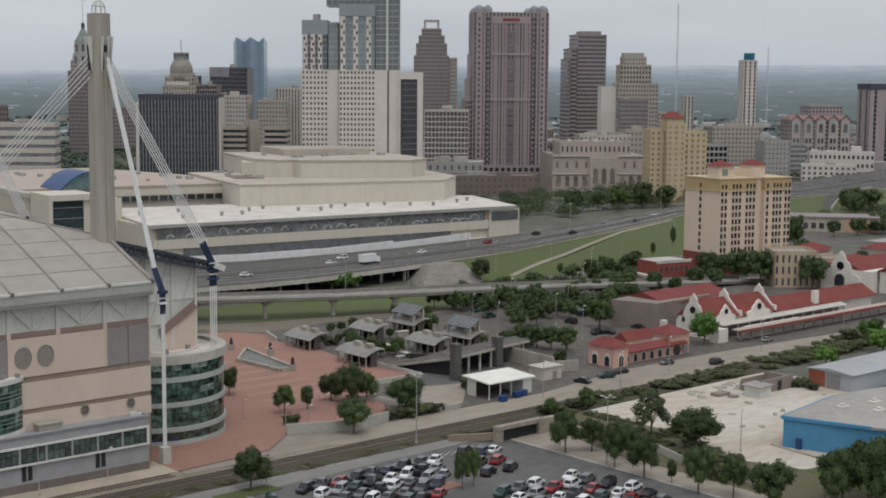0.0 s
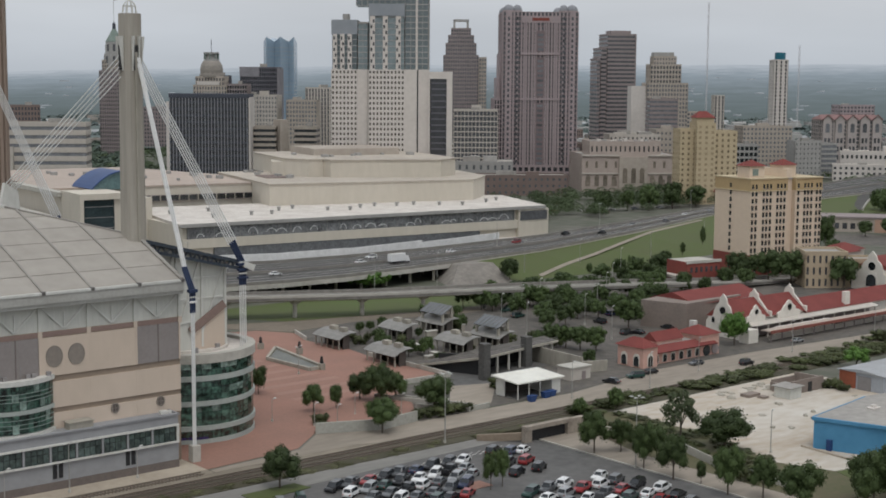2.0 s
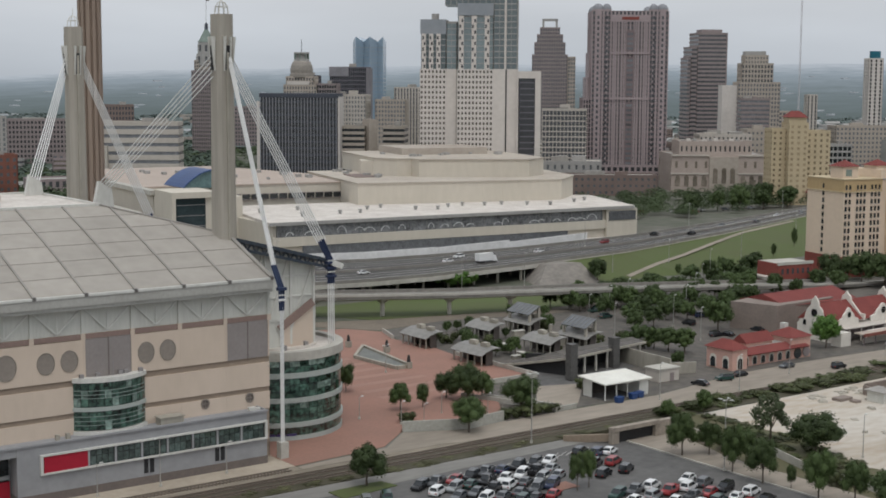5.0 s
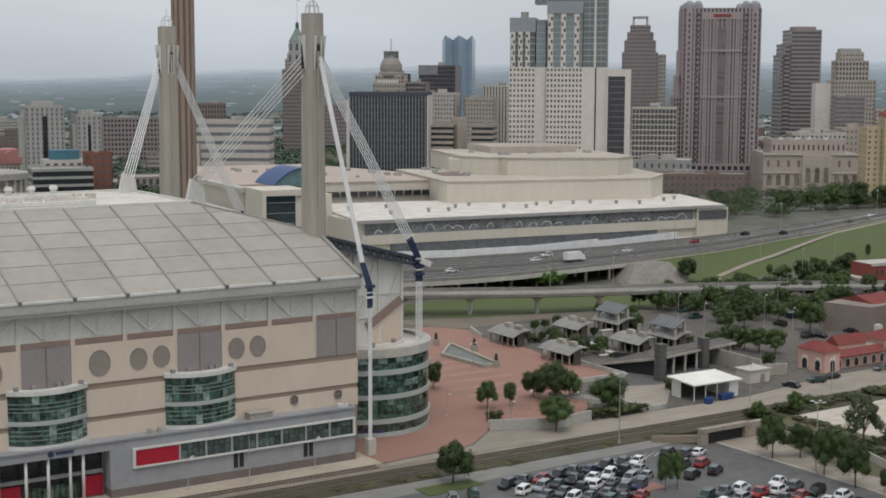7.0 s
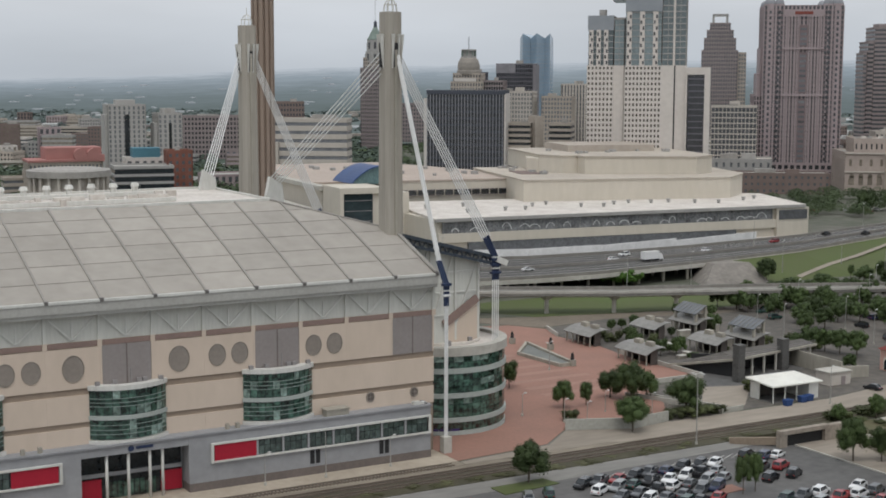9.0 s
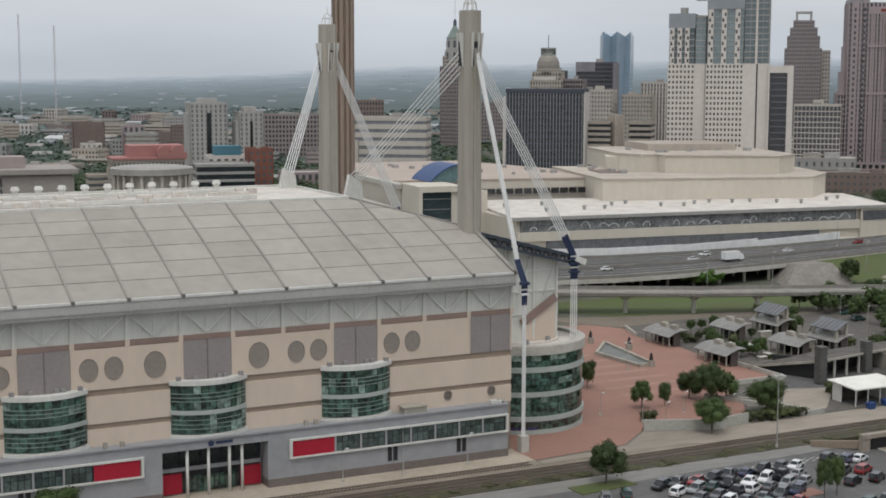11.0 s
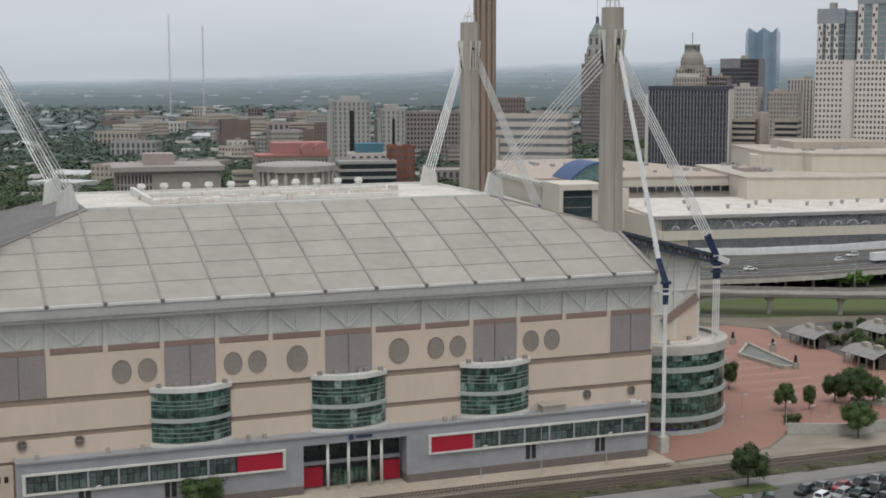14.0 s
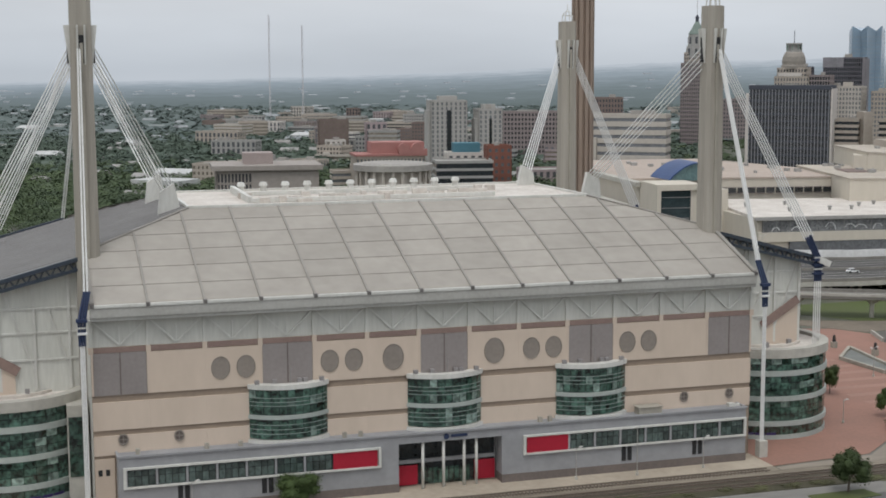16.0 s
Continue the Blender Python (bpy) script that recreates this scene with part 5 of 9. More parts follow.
# right-hand city
b = office("narrow_tower", "slim white tower with a teal top sign", 1120, 656, -32, 15, 14, 98, 3.8, 5.0, 3.1, 1.0, WHITE_STONE, DARK_GLASS, 0)
part("top_sign", Mesh().tube((8.6, 7, 98), (8.6, 7, 106), 5.4, n=16), mat("teal_sign", (0.03, 0.16, 0.22), bump=0), b, "round teal roof sign")
b = office("gabled_hotel", "pale hotel with arched windows and red gables", 946, 474, -32, 55, 20, 44, 3.5, 3.9, 1.7, 0.9, mat("rosy_grey_stone", (0.40, 0.355, 0.33), (0.33, 0.295, 0.275), bump=0), GREY_GLASS, 0)
part("roof", Mesh().add([(-1, -1, 44.9), (56, -1, 44.9), (56, 21, 44.9), (-1, 21, 44.9), (3, 10, 49), (52, 10, 49)], [(0, 1, 5, 4), (1, 2, 5), (2, 3, 4, 5), (3, 0, 4), (3, 2, 1, 0)]), mat("dull_red_roof", (0.25, 0.15, 0.14), bump=0), b, "dull red roof")
GABLE_RED = bpy.data.materials["dull_red_roof"]
for x in (1.5, 12.6, 23.7, 34.8, 45.9):
    part("gable_bay", Mesh().add([(x, -1.3, 0), (x + 8, -1.3, 0), (x + 8, -1.3, 45), (x + 4, -1.3, 48.5), (x, -1.3, 45), (x, 1, 0), (x + 8, 1, 0), (x + 8, 1, 45), (x + 4, 1, 48.5), (x, 1, 45)], [(0, 1, 2, 3, 4), (9, 8, 7, 6, 5), (0, 5, 6, 1), (1, 6, 7, 2), (2, 7, 8, 3), (3, 8, 9, 4), (4, 9, 5, 0)]), bpy.data.materials["rosy_grey_stone"], b, "pale gabled window bay")
    part("gable_roof", Mesh().beam((x - 0.6, -1.6, 44.9), (x + 4, -1.6, 49), 0.8).beam((x + 8.6, -1.6, 44.9), (x + 4, -1.6, 49), 0.8), GABLE_RED, b)
    part("arch_window", Mesh().box(x + 2.2, x + 5.8, -1.45, -1.3, 34, 40).tube((x + 4, -1.45, 40), (x + 4, -1.3, 40), 1.8, n=14), GREY_GLASS, b, "tall arched window")
    for z in (4, 11, 18, 25):
        for dx in (1.4, 4.6):
            part("window", Mesh().box(x + dx, x + dx + 2.0, -1.42, -1.3, z, z + 4.2), WINDOW, b)
b = office("brown_slab", "brown slab block with blind walls", 1027, 449, -32, 44, 24, 74, 3.8, 11, 8.5, 0.6, PINK_STONE, DARK_GLASS, 1)
part("top_band", Mesh().box(-0.5, 44.5, -0.5, 24.5, 71, 76), DARK_FRAME, b)
office("grey_block", "plain grey concrete block", 851, 430, -32, 22, 18, 30, 4, 3.2, 2.2, 2.4, GREY_STONE, GREY_GLASS, 1)
office("grey_block", "grey block with ribbon windows", 880, 440, -32, 26, 18, 27, 4, 0, 0, 1.6, GREY_STONE, GREY_GLASS, 1)
office("dark_mid_block", "dark glazed mid-rise block", 705, 372, -34, 16, 14, 33, 4, 3, 0.6, 1.4, GREY_STONE, DARK_GLASS, 1)
office("tan_far_block", "tan block with flat roof", 900, 520, -32, 44, 22, 38, 4, 3.5, 1.6, 1.8, TAN_STONE, GREY_GLASS, 2)
office("far_pale_tower", "pale slim tower in the distance", 1190, 790, -35, 12, 12, 60, 4, 4, 2.2, 0.6, CREAM_STONE, GREY_GLASS, 0)
office("far_pale_tower", "pale broad far block", 1130, 800, -35, 34, 20, 42, 4, 4, 1.6, 2, TAN_STONE, GREY_GLASS, 1)
office("far_pale_tower", "pale far block with flat roof", 1420, 640, -30, 38, 20, 56, 4, 4, 1.6, 2, CREAM_STONE, GREY_GLASS, 1)
office("far_pale_tower", "brownish broad block in the distance", 1300, 700, -30, 42, 22, 50, 4, 4, 1.6, 2, PINK_STONE, GREY_GLASS, 1)

# towards the left of the view
FLAT_WALL = mat("warm_grey_render", (0.41, 0.395, 0.37), (0.34, 0.325, 0.305), scale=0.05, bump=0)
for x, y, w, h in ((207.7, 709, 26, 55), (240, 700, 17, 49)):
    b = office("apartment_tower", "cream apartment tower with dark balcony slots", x, y, -7, w, 20, h, 3.2, 3.1, 1.9, 1.0, FLAT_WALL, GREY_GLASS, 2, group="apartment towers")
    part("balcony_slot", Mesh().box(w * 0.44, w * 0.56, -0.1, 0.4, 4, h - 6), DARK_GLASS, b)
    part("corner_block", Mesh().box(-2, 5, 3, 16, 0, h - 6), FLAT_WALL, b)
    part("roof_unit", Mesh().box(w * 0.25, w * 0.75, 4, 14, h, h + 4), FLAT_WALL, b)
b = office("red_roofed_hall", "tan hall with a red arched roof", 122, 577, -6, 42, 26, 25, 5, 2.2, 0.9, 1.5, TAN_STONE, GREY_GLASS, 0)
RED_ROOF = mat("faded_red_roof", (0.38, 0.18, 0.16), (0.32, 0.155, 0.138), bump=0)
part("roof", Mesh().box(-0.6, 26, -0.6, 26, 25.9, 27.2), RED_ROOF, b, "faded red roof")
part("roof_pavilion", Mesh().box(10, 42, 4, 24, 25.9, 34).box(26, 43, -0.8, 4, 25.9, 30), RED_ROOF, b)
for x in (29, 37):
    part("arch_gable", Mesh().tube((x, -1.0, 30), (x, 6, 30), 3.6, n=18), RED_ROOF, b)
for x in (29, 37):
    part("arch_window", Mesh().tube((x, -0.95, 29), (x, -0.75, 29), 2.1, n=16), GREY_GLASS, b)
b = building("round_hall", "round concrete hall with columns", 84, 350, 0, "hall")
part("wall", Mesh().tube((0, 0, 0), (0, 0, 34), 14.6, n=40), CREAM_STONE, b)
for k in range(24):
    a = 2 * math.pi * k / 24
    part("column", Mesh().tube((16 * math.cos(a), 16 * math.sin(a), 0), (16 * math.cos(a), 16 * math.sin(a), 34), 0.7, n=8), CREAM_STONE, b)
part("roof", Mesh().tube((0, 0, 34), (0, 0, 36.6), 17.4, n=40).tube((0, 0, 36.6), (0, 0, 37.2), 15.5, 14, n=40), FLAT_ROOF, b)
CAST = mat("cast_brown_concrete", (0.34, 0.305, 0.275), (0.27, 0.243, 0.22), scale=0.08, fine=0.5, bump=0)
b = office("cast_concrete_hall", "tan concrete hall with a deep roof slab", 10, 369, -6, 44, 30, 33, 5, 1.5, 0.7, 1.0, CAST, WINDOW, 0)
part("roof_slab", Mesh().box(-2, 46, -2, 32, 33.9, 36), CAST, b)
part("blank_front", Mesh().box(15, 44.4, -0.4, -0.02, 0, 33), CAST, b, "blank tan wall")
part("roof_unit", Mesh().box(12, 25, 8, 20, 36, 41), mat("rosy_plant_room", (0.36, 0.30, 0.28), (0.30, 0.25, 0.235), bump=0), b)
b = office("blue_roofed_block", "white block with a teal roof", 160, 516, -11, 25, 18, 30, 4.5, 4, 2, 2, WHITE_STONE, GREY_GLASS, 0)
part("roof_box", Mesh().box(4, 19, 2, 14, 30.9, 36), mat("teal_roof", (0.085, 0.20, 0.25), bump=0), b, "teal roof box")
office("brick_block", "red-brown brick block with flat roof", 175, 490, -11, 13.5, 16, 35, 4, 3.3, 1.8, 2.0, mat("rust_brick", (0.22, 0.095, 0.07), bump=0), GREY_GLASS, 1)
office("open_garage", "grey open parking garage", 142, 478, -11, 31, 24, 28, 4, 0, 0, 1.4, GREY_STONE, DARK_GLASS, 0, split=True)
office("red_brick_block", "dark red brick office block", 392, 855, -22, 25, 20, 53, 4, 2.6, 1.2, 1.8, DULL_BRICK, WINDOW, 1)
office("brick_mid_block", "brown brick block with flat roof", 640, 1100, -40, 30, 20, 45, 4, 3, 1.4, 1.8, BROWN_STONE, WINDOW, 1)
office("brick_mid_block", "red-brown brick warehouse with flat roof", 330, 930, -20, 60, 24, 40, 4, 3, 1.4, 1.8, BROWN_STONE, WINDOW, 1)

# fluted observation tower shaft
b = building("observation_tower", "tall fluted brown concrete observation tower shaft", 108.5, 195.5, 0, "tower")
part("shaft", Mesh().tube((0, 0, 0), (0, 0, 195), 2.9, n=24), TOWER_SHAFT, b)
for k in range(12):
    a = 2 * math.pi * k / 12
    part("flute", Mesh().box(-0.55, 0.55, 2.6, 3.75, 0, 195).turned(Matrix.Rotation(a, 4, 'Z')), TOWER_SHAFT, b)

# ---- convention hall across the motorway ----
b = building("convention_hall", "long cream convention hall with a white roof and ribbon glazing", 218.7, 271.6, -6.7, "convention hall")
part("wall", Mesh().box(0, 186, 0.8, 60, 0, 15.2), BEIGE_HALL, b)
part("roof", Mesh().prism([(-2, -1.5), (188, -1.5), (204, 58), (196, 62), (8, 80)], 15.2, 16.4), ROOF_PALE, b, "white flat roof")
part("fascia", Mesh().beam((-2, -1.7, 15.6), (188, -1.7, 15.6), 0.3, 1.4), GREY_STONE, b)
BAND = glass("mottled_grey_glass", (0.36, 0.365, 0.37), low=0.28, scale=0.22, rough=0.08)
ARC = mat("pale_painted_arc", (0.56, 0.56, 0.55), (0.46, 0.46, 0.45), bump=0)
band_r = random.Random(91)
part("glazing", Mesh().box(2, 170, -0.2, 0.8, 9.8, 14.6), BAND, b, "ribbon of mottled grey glass")
for k in range(29):
    part("mullion", Mesh().box(2 + k * 6, 2.16 + k * 6, -0.3, -0.2, 9.8, 14.6), GREY_PANEL, b)
x = 6.0
while x < 164:
    w, h = band_r.uniform(1.6, 3.0), band_r.uniform(1.4, 3.6)
    arch = Mesh()
    a_from, a_to = band_r.uniform(0, 0.5), math.pi - band_r.uniform(0, 0.6)
    for j in range(6):
        a0, a1 = a_from + (a_to - a_from) * j / 6, a_from + (a_to - a_from) * (j + 1) / 6
        arch.beam((x + w + w * math.cos(a0), -0.25, 10 + h * math.sin(a0)), (x + w + w * math.cos(a1), -0.25, 10 + h * math.sin(a1)), band_r.uniform(0.2, 0.5))
    part("arch", arch, ARC, b, "pale painted arc on the glass")
    x += band_r.choice([4.5, 6.5, 8.5, 15])
part("sill_wall", Mesh().box(0, 188, -0.6, 0.8, 5.8, 9.8), BEIGE_HALL, b)
part("lower_glazing", Mesh().box(14, 150, -0.4, 0.8, 1.6, 5.8), GREY_GLASS, b)
part("base_wall", Mesh().box(-2, 190, -2.6, 0.8, 0, 1.6), WHITE_STONE, b)
part("end_block", Mesh().box(172, 190, -1.2, 12, 0, 15), BEIGE_HALL, b)
part("end_glazing", Mesh().box(173, 189, -1.5, -1.2, 9.6, 14), GREY_GLASS, b)
for k in range(18):
    r = random.Random(k)
    x, y = 12 + k * 10, 14 + r.uniform(0, 34)
    part("roof_vent", Mesh().tube((x, y, 16.4), (x, y, 17.6), 0.7, n=8).tube((x, y, 17.6), (x, y, 18.2), 1.0, n=8), GREY_STONE, b)
# upper halls
HALL_ROOF = mat("tan_hall_roof", (0.47, 0.42, 0.355), (0.37, 0.325, 0.275), scale=0.05, fine=0.3)
part("upper_wall", Mesh().prism([(69, 58.6), (174, 40.5), (196, 62), (212, 130), (84, 150)], 15.5, 26.2), BEIGE_HALL, b)
part("upper_roof", Mesh().prism([(68.6, 58.2), (174.2, 40.1), (196.4, 61.8), (212.4, 130.4), (83.6, 150.4)], 26.2, 26.9), HALL_ROOF, b)
part("upper_wall", Mesh().prism([(101.3, 106), (108, 93), (116, 92), (116, 84), (167, 60), (184, 72), (198, 150), (114, 170)], 26.2, 35.3), BEIGE_HALL, b)
part("upper_roof", Mesh().prism([(100.9, 106), (107.8, 92.6), (115.6, 91.6), (115.6, 83.6), (167, 59.6), (184.4, 71.8), (198.4, 150.4), (113.6, 170.4)], 35.3, 36.0), HALL_ROOF, b)
part("roof_pit", Mesh().prism([(84, 92), (96, 90), (98, 112), (88, 114)], 26.9, 27.3), DULL_BRICK, b, "brown plant well on the roof")
part("plant_room", Mesh().prism([(126, 121), (174, 112.5), (180, 150), (132, 160)], 36.0, 39.5), TAN_STONE, b, "low tan plant room")
part("wall_box", Mesh().prism([(97, 112), (104, 104), (112, 120), (104, 128)], 26.9, 34), BEIGE_HALL, b)
part("left_wall", Mesh().prism([(-30, 96), (80.9, 88), (84, 150), (60, 232), (-14, 232)], 12, 24.8), BEIGE_HALL, b)
part("left_roof", Mesh().prism([(-30.4, 95.6), (80.9, 87.6), (84, 150.4), (60.4, 232.4), (-14.4, 232.4)], 24.8, 25.6), TAN_ROOF, b, "tan flat roof")
for k in range(22):
    x = -24 + k * 4.7
    y = 95.2 - (x + 30) * 8 / 111
    fr = part("window", Mesh().box(x, x + 3.9, y - 0.3, y + 0.5, 18.2, 20.6), DARK_GLASS, b)
    part("window_frame", Mesh().box(x - 0.15, x + 4.05, y - 0.4, y - 0.2, 17.95, 18.2).box(x - 0.15, x + 4.05, y - 0.4, y - 0.2, 20.6, 20.85), BROWN_STONE, fr)
part("left_block", Mesh().box(-31, -12, 62, 130, 0, 24.6), BEIGE_HALL, b)
part("corner_glazing", Mesh().box(-29.2, -15.3, 38.2, 60, 0, 24.6), glass("dark_teal_glass", (0.04, 0.065, 0.072), scale=0.2), b, "dark glass corner block")
for k in range(5):
    part("mullion", Mesh().box(-29.2, -15.3, 38.05, 38.2, 3 + k * 4.6, 3.25 + k * 4.6), GREY_PANEL, b)
part("corner_frame", Mesh().box(-31, -10, 37, 62, 24.6, 27.2).box(-31, -29.2, 37, 61, 0, 24.6), BEIGE_HALL, b)
part("corner_wall", Mesh().box(-15.3, 2, 38.4, 72, 0, 24.6).box(2, 6, 60, 90, 0, 24.6), BEIGE_HALL, b)
part("side_roof", Mesh().box(-33, -29, 60, 128, 24.6, 26.6), PALE_CONCRETE, b)
prof = [(-17.6 + 14.4 * k / 10, 27.4 + 7.8 * math.sin(math.radians(9 * k)) ** 0.85) for k in range(11)]
for (xa, za), (xb, zb) in zip(prof, prof[1:]):
    part("roof_sheet", Mesh().slab((xa, 60, za), (xb, 60, zb), (xb - 1, 84, zb), (xa - 1, 84, za), 0.5), BLUE_ROOF, b, "blue metal roof sheet" if za < 27.5 else "")
part("arched_glazing", Mesh().add([(x, 61.2, z - 0.5) for x, z in prof] + [(-3.2, 61.2, 26.8), (-17.6, 61.2, 26.8)], [tuple(range(13))[::-1]]), TEAL_GLASS, b, "teal glass under the arched roof")
part("arched_wall", Mesh().box(-3.4, -2.6, 61, 83, 24.6, 34.6), BEIGE_HALL, b)
part("terrace", Mesh().box(-60, -36, 60, 150, 0, 17), PALE_CONCRETE, b)

# roof plant, seams and stains on the upper halls
seam_r = random.Random(17)
for k in range(9):
    t = (k + 1) / 10
    x, y = 69 + 105 * t, 58.6 - 18.1 * t
    part("panel_joint", Mesh().box(x - 0.06, x + 0.06, y - 0.05, y + 0.3, 15.6, 26.1), BEIGE_HALL, b)
for k in range(12):
    x, y, s = seam_r.uniform(0, 70), seam_r.uniform(105, 200), seam_r.uniform(1.2, 3)
    part("roof_unit", Mesh().box(x, x + s, y, y + s * 1.4, 25.6, 26.4 + s * 0.3), GREY_STONE, b)
for k in range(10):
    x, y, s = seam_r.uniform(88, 104), seam_r.uniform(85, 140), seam_r.uniform(1.2, 3)
    part("roof_unit", Mesh().box(x, x + s, y, y + s * 1.4, 26.8, 27.6 + s * 0.3), GREY_STONE, b)
for k in range(14):
    x, y, s = seam_r.uniform(118, 180), seam_r.uniform(100, 140), seam_r.uniform(1.2, 3.5)
    part("roof_unit", Mesh().box(x, x + s, y, y + s * 1.4, 36.0, 36.6 + s * 0.3), GREY_STONE, b)
# ---- motorway, flyover and lawns ----
near = [(120, 182, 6), (175, 167, 6), (196, 163, 6), (222, 162, 6), (276, 168, 6), (333, 177, 6), (420, 203, 6), (521, 239, 6), (663, 268, 6), (775, 279, 6), (1000, 320, 6)]
far = [(168, 236, 6), (205, 216, 6), (225, 210, 6), (258, 207.6, 6), (300, 208, 6), (371, 216, 6), (455, 237, 6), (553, 266, 6), (700, 318, 6), (800, 350, 6), (1020, 400, 6)]


def ribbon(a, b2, thick, lift=0.0):
    ms = Mesh()
    for p, q, r, s in zip(a, a[1:], b2[1:], b2):
        t = [Vector(v) + Vector((0, 0, lift)) for v in (p, q, r, s)]
        dn = Vector((0, 0, thick))
        ms.add([v - dn for v in t] + t, [(0, 3, 2, 1), (4, 5, 6, 7), (0, 1, 5, 4), (2, 3, 7, 6)])
    return ms


def line(a, w, h, lift):
    ms = Mesh()
    for p, q in zip(a, a[1:]):
        ms.beam(Vector(p) + Vector((0, 0, lift)), Vector(q) + Vector((0, 0, lift)), w, h)
    return ms


def between(s):
    return [tuple(Vector(p).lerp(Vector(q), s)) for p, q in zip(near, far)]


ROAD_GREY = mat("pale_motorway_concrete", (0.08, 0.076, 0.071), (0.057, 0.054, 0.051), scale=0.05, fine=0.3, stretch=(0.4, 1, 1))
m_way = thing("motorway", "wide grey concrete motorway on a low viaduct", "motorway", kind="structure")
part("deck", ribbon(near, far, 1.4), ROAD_GREY, m_way)
BARRIER = mat("grey_barrier_concrete", (0.25, 0.235, 0.21), (0.18, 0.168, 0.15), fine=0.6)
part("barrier", line(near, 0.5, 1.1, 0.5), BARRIER, m_way, "pale concrete edge barrier")
part("barrier", line(far, 0.5, 1.1, 0.5), BARRIER, m_way)
part("median", line(between(0.5), 0.6, 1.0, 0.5), BARRIER, m_way)
part("edge_beam", line([(x, y - 0.3, z) for x, y, z in near], 0.5, 1.5, -0.8), PALE_CONCRETE, m_way)
for s in (0.04, 0.15, 0.26, 0.37, 0.63, 0.74, 0.85, 0.96):
    a = between(s)
    part("lane_line", line(a, 0.28, 0.02, 0.02), WHITE_LINE, m_way)
for i in range(14):
    x = 130 + i * 11.5
    y0 = 182 - (x - 120) * 0.27 if x < 175 else 166
    for s in (3, 16, 30, 44):
        part("column", Mesh().tube((x + s * 0.4, y0 + s, 0), (x + s * 0.4, y0 + s, 4.8), 0.6, n=10), CONCRETE, m_way, "round concrete column")
# embankment with paved end slope and lawn
bank_top = [(287, 170), (333, 176.6), (420, 202.6), (521, 238.6), (663, 267.6), (775, 278.6)]
bank_low = [(286, 147.5), (333, 145), (422, 157), (540, 182), (690, 212), (800, 230)]
ms = Mesh()
for p, q, r, s in zip(bank_low, bank_low[1:], bank_top[1:], bank_top):
    ms.add([(*p, 0.05), (*q, 0.05), (*r, 5.7), (*s, 5.7), (*p, -0.4), (*q, -0.4), (*r, -0.4), (*s, -0.4)], [(0, 1, 2, 3), (4, 5, 1, 0), (7, 6, 5, 4), (2, 6, 7, 3), (1, 5, 6, 2), (0, 3, 7, 4)])
setting("ground_embankment", ms, LAWN, "green grass embankment below the motorway", "embankment")
core2 = Mesh()
for p, q, r, s in zip(bank_top, bank_top[1:], [(x + 10, y + 34) for x, y in bank_top[1:]], [(x + 10, y + 34) for x, y in bank_top]):
    core2.add([(*p, 0), (*q, 0), (*r, 0), (*s, 0), (*p, 4.4), (*q, 4.4), (*r, 4.4), (*s, 4.4)], [(0, 3, 2, 1), (4, 5, 6, 7), (0, 1, 5, 4), (1, 2, 6, 5), (2, 3, 7, 6), (3, 0, 4, 7)])
setting("ground_fill", core2, LAWN, "earth fill under the motorway", "embankment")
setting("slope_paving", Mesh().add([(262, 150, 0), (290, 146, 0), (290, 171, 0), (272, 171, 0), (276, 162, 6.3), (290, 158, 6.5), (290, 170, 5.8), (278, 170, 5.8)],
        [(0, 1, 5, 4), (4, 5, 6, 7), (3, 0, 4, 7), (1, 2, 6, 5), (2, 3, 7, 6), (3, 2, 1, 0)]), mat("weathered_slope_concrete", (0.24, 0.217, 0.19), (0.165, 0.15, 0.132), fine=0.6), "concrete slope paving at the viaduct end", "slope paving")
path_c = [(307.5, 149.5), (358, 169.5), (433, 204), (497, 227)]
pm = Mesh()
for (xa, ya), (xb, yb) in zip(path_c, path_c[1:]):
    def hz(x, y):
        lo = np.interp(x, [p[0] for p in bank_low], [p[1] for p in bank_low])
        hi = np.interp(x, [p[0] for p in bank_top], [p[1] for p in bank_top])
        return 0.12 + 5.65 * max(0, min(1, (y - lo) / (hi - lo)))
    for j in range(6):
        p = (xa + (xb - xa) * j / 6, ya + (yb - ya) * j / 6)
        q = (xa + (xb - xa) * (j + 1) / 6, ya + (yb - ya) * (j + 1) / 6)
        pm.add([(p[0], p[1] - 1.1, hz(p[0], p[1] - 1.1) + 0.06), (q[0], q[1] - 1.1, hz(q[0], q[1] - 1.1) + 0.06), (q[0], q[1] + 1.1, hz(q[0], q[1] + 1.1) + 0.06), (p[0], p[1] + 1.1, hz(p[0], p[1] + 1.1) + 0.06)], [(0, 1, 2, 3)])
setting("road_path", pm, STREET, "narrow pale service road over the grass", "path")
paving("ground_lawn_flyover", [(150, 158), (172, 126), (228, 112), (262, 112), (262, 148), (230, 158)], 0.06, LAWN, "lawn under the flyover", "lawn")

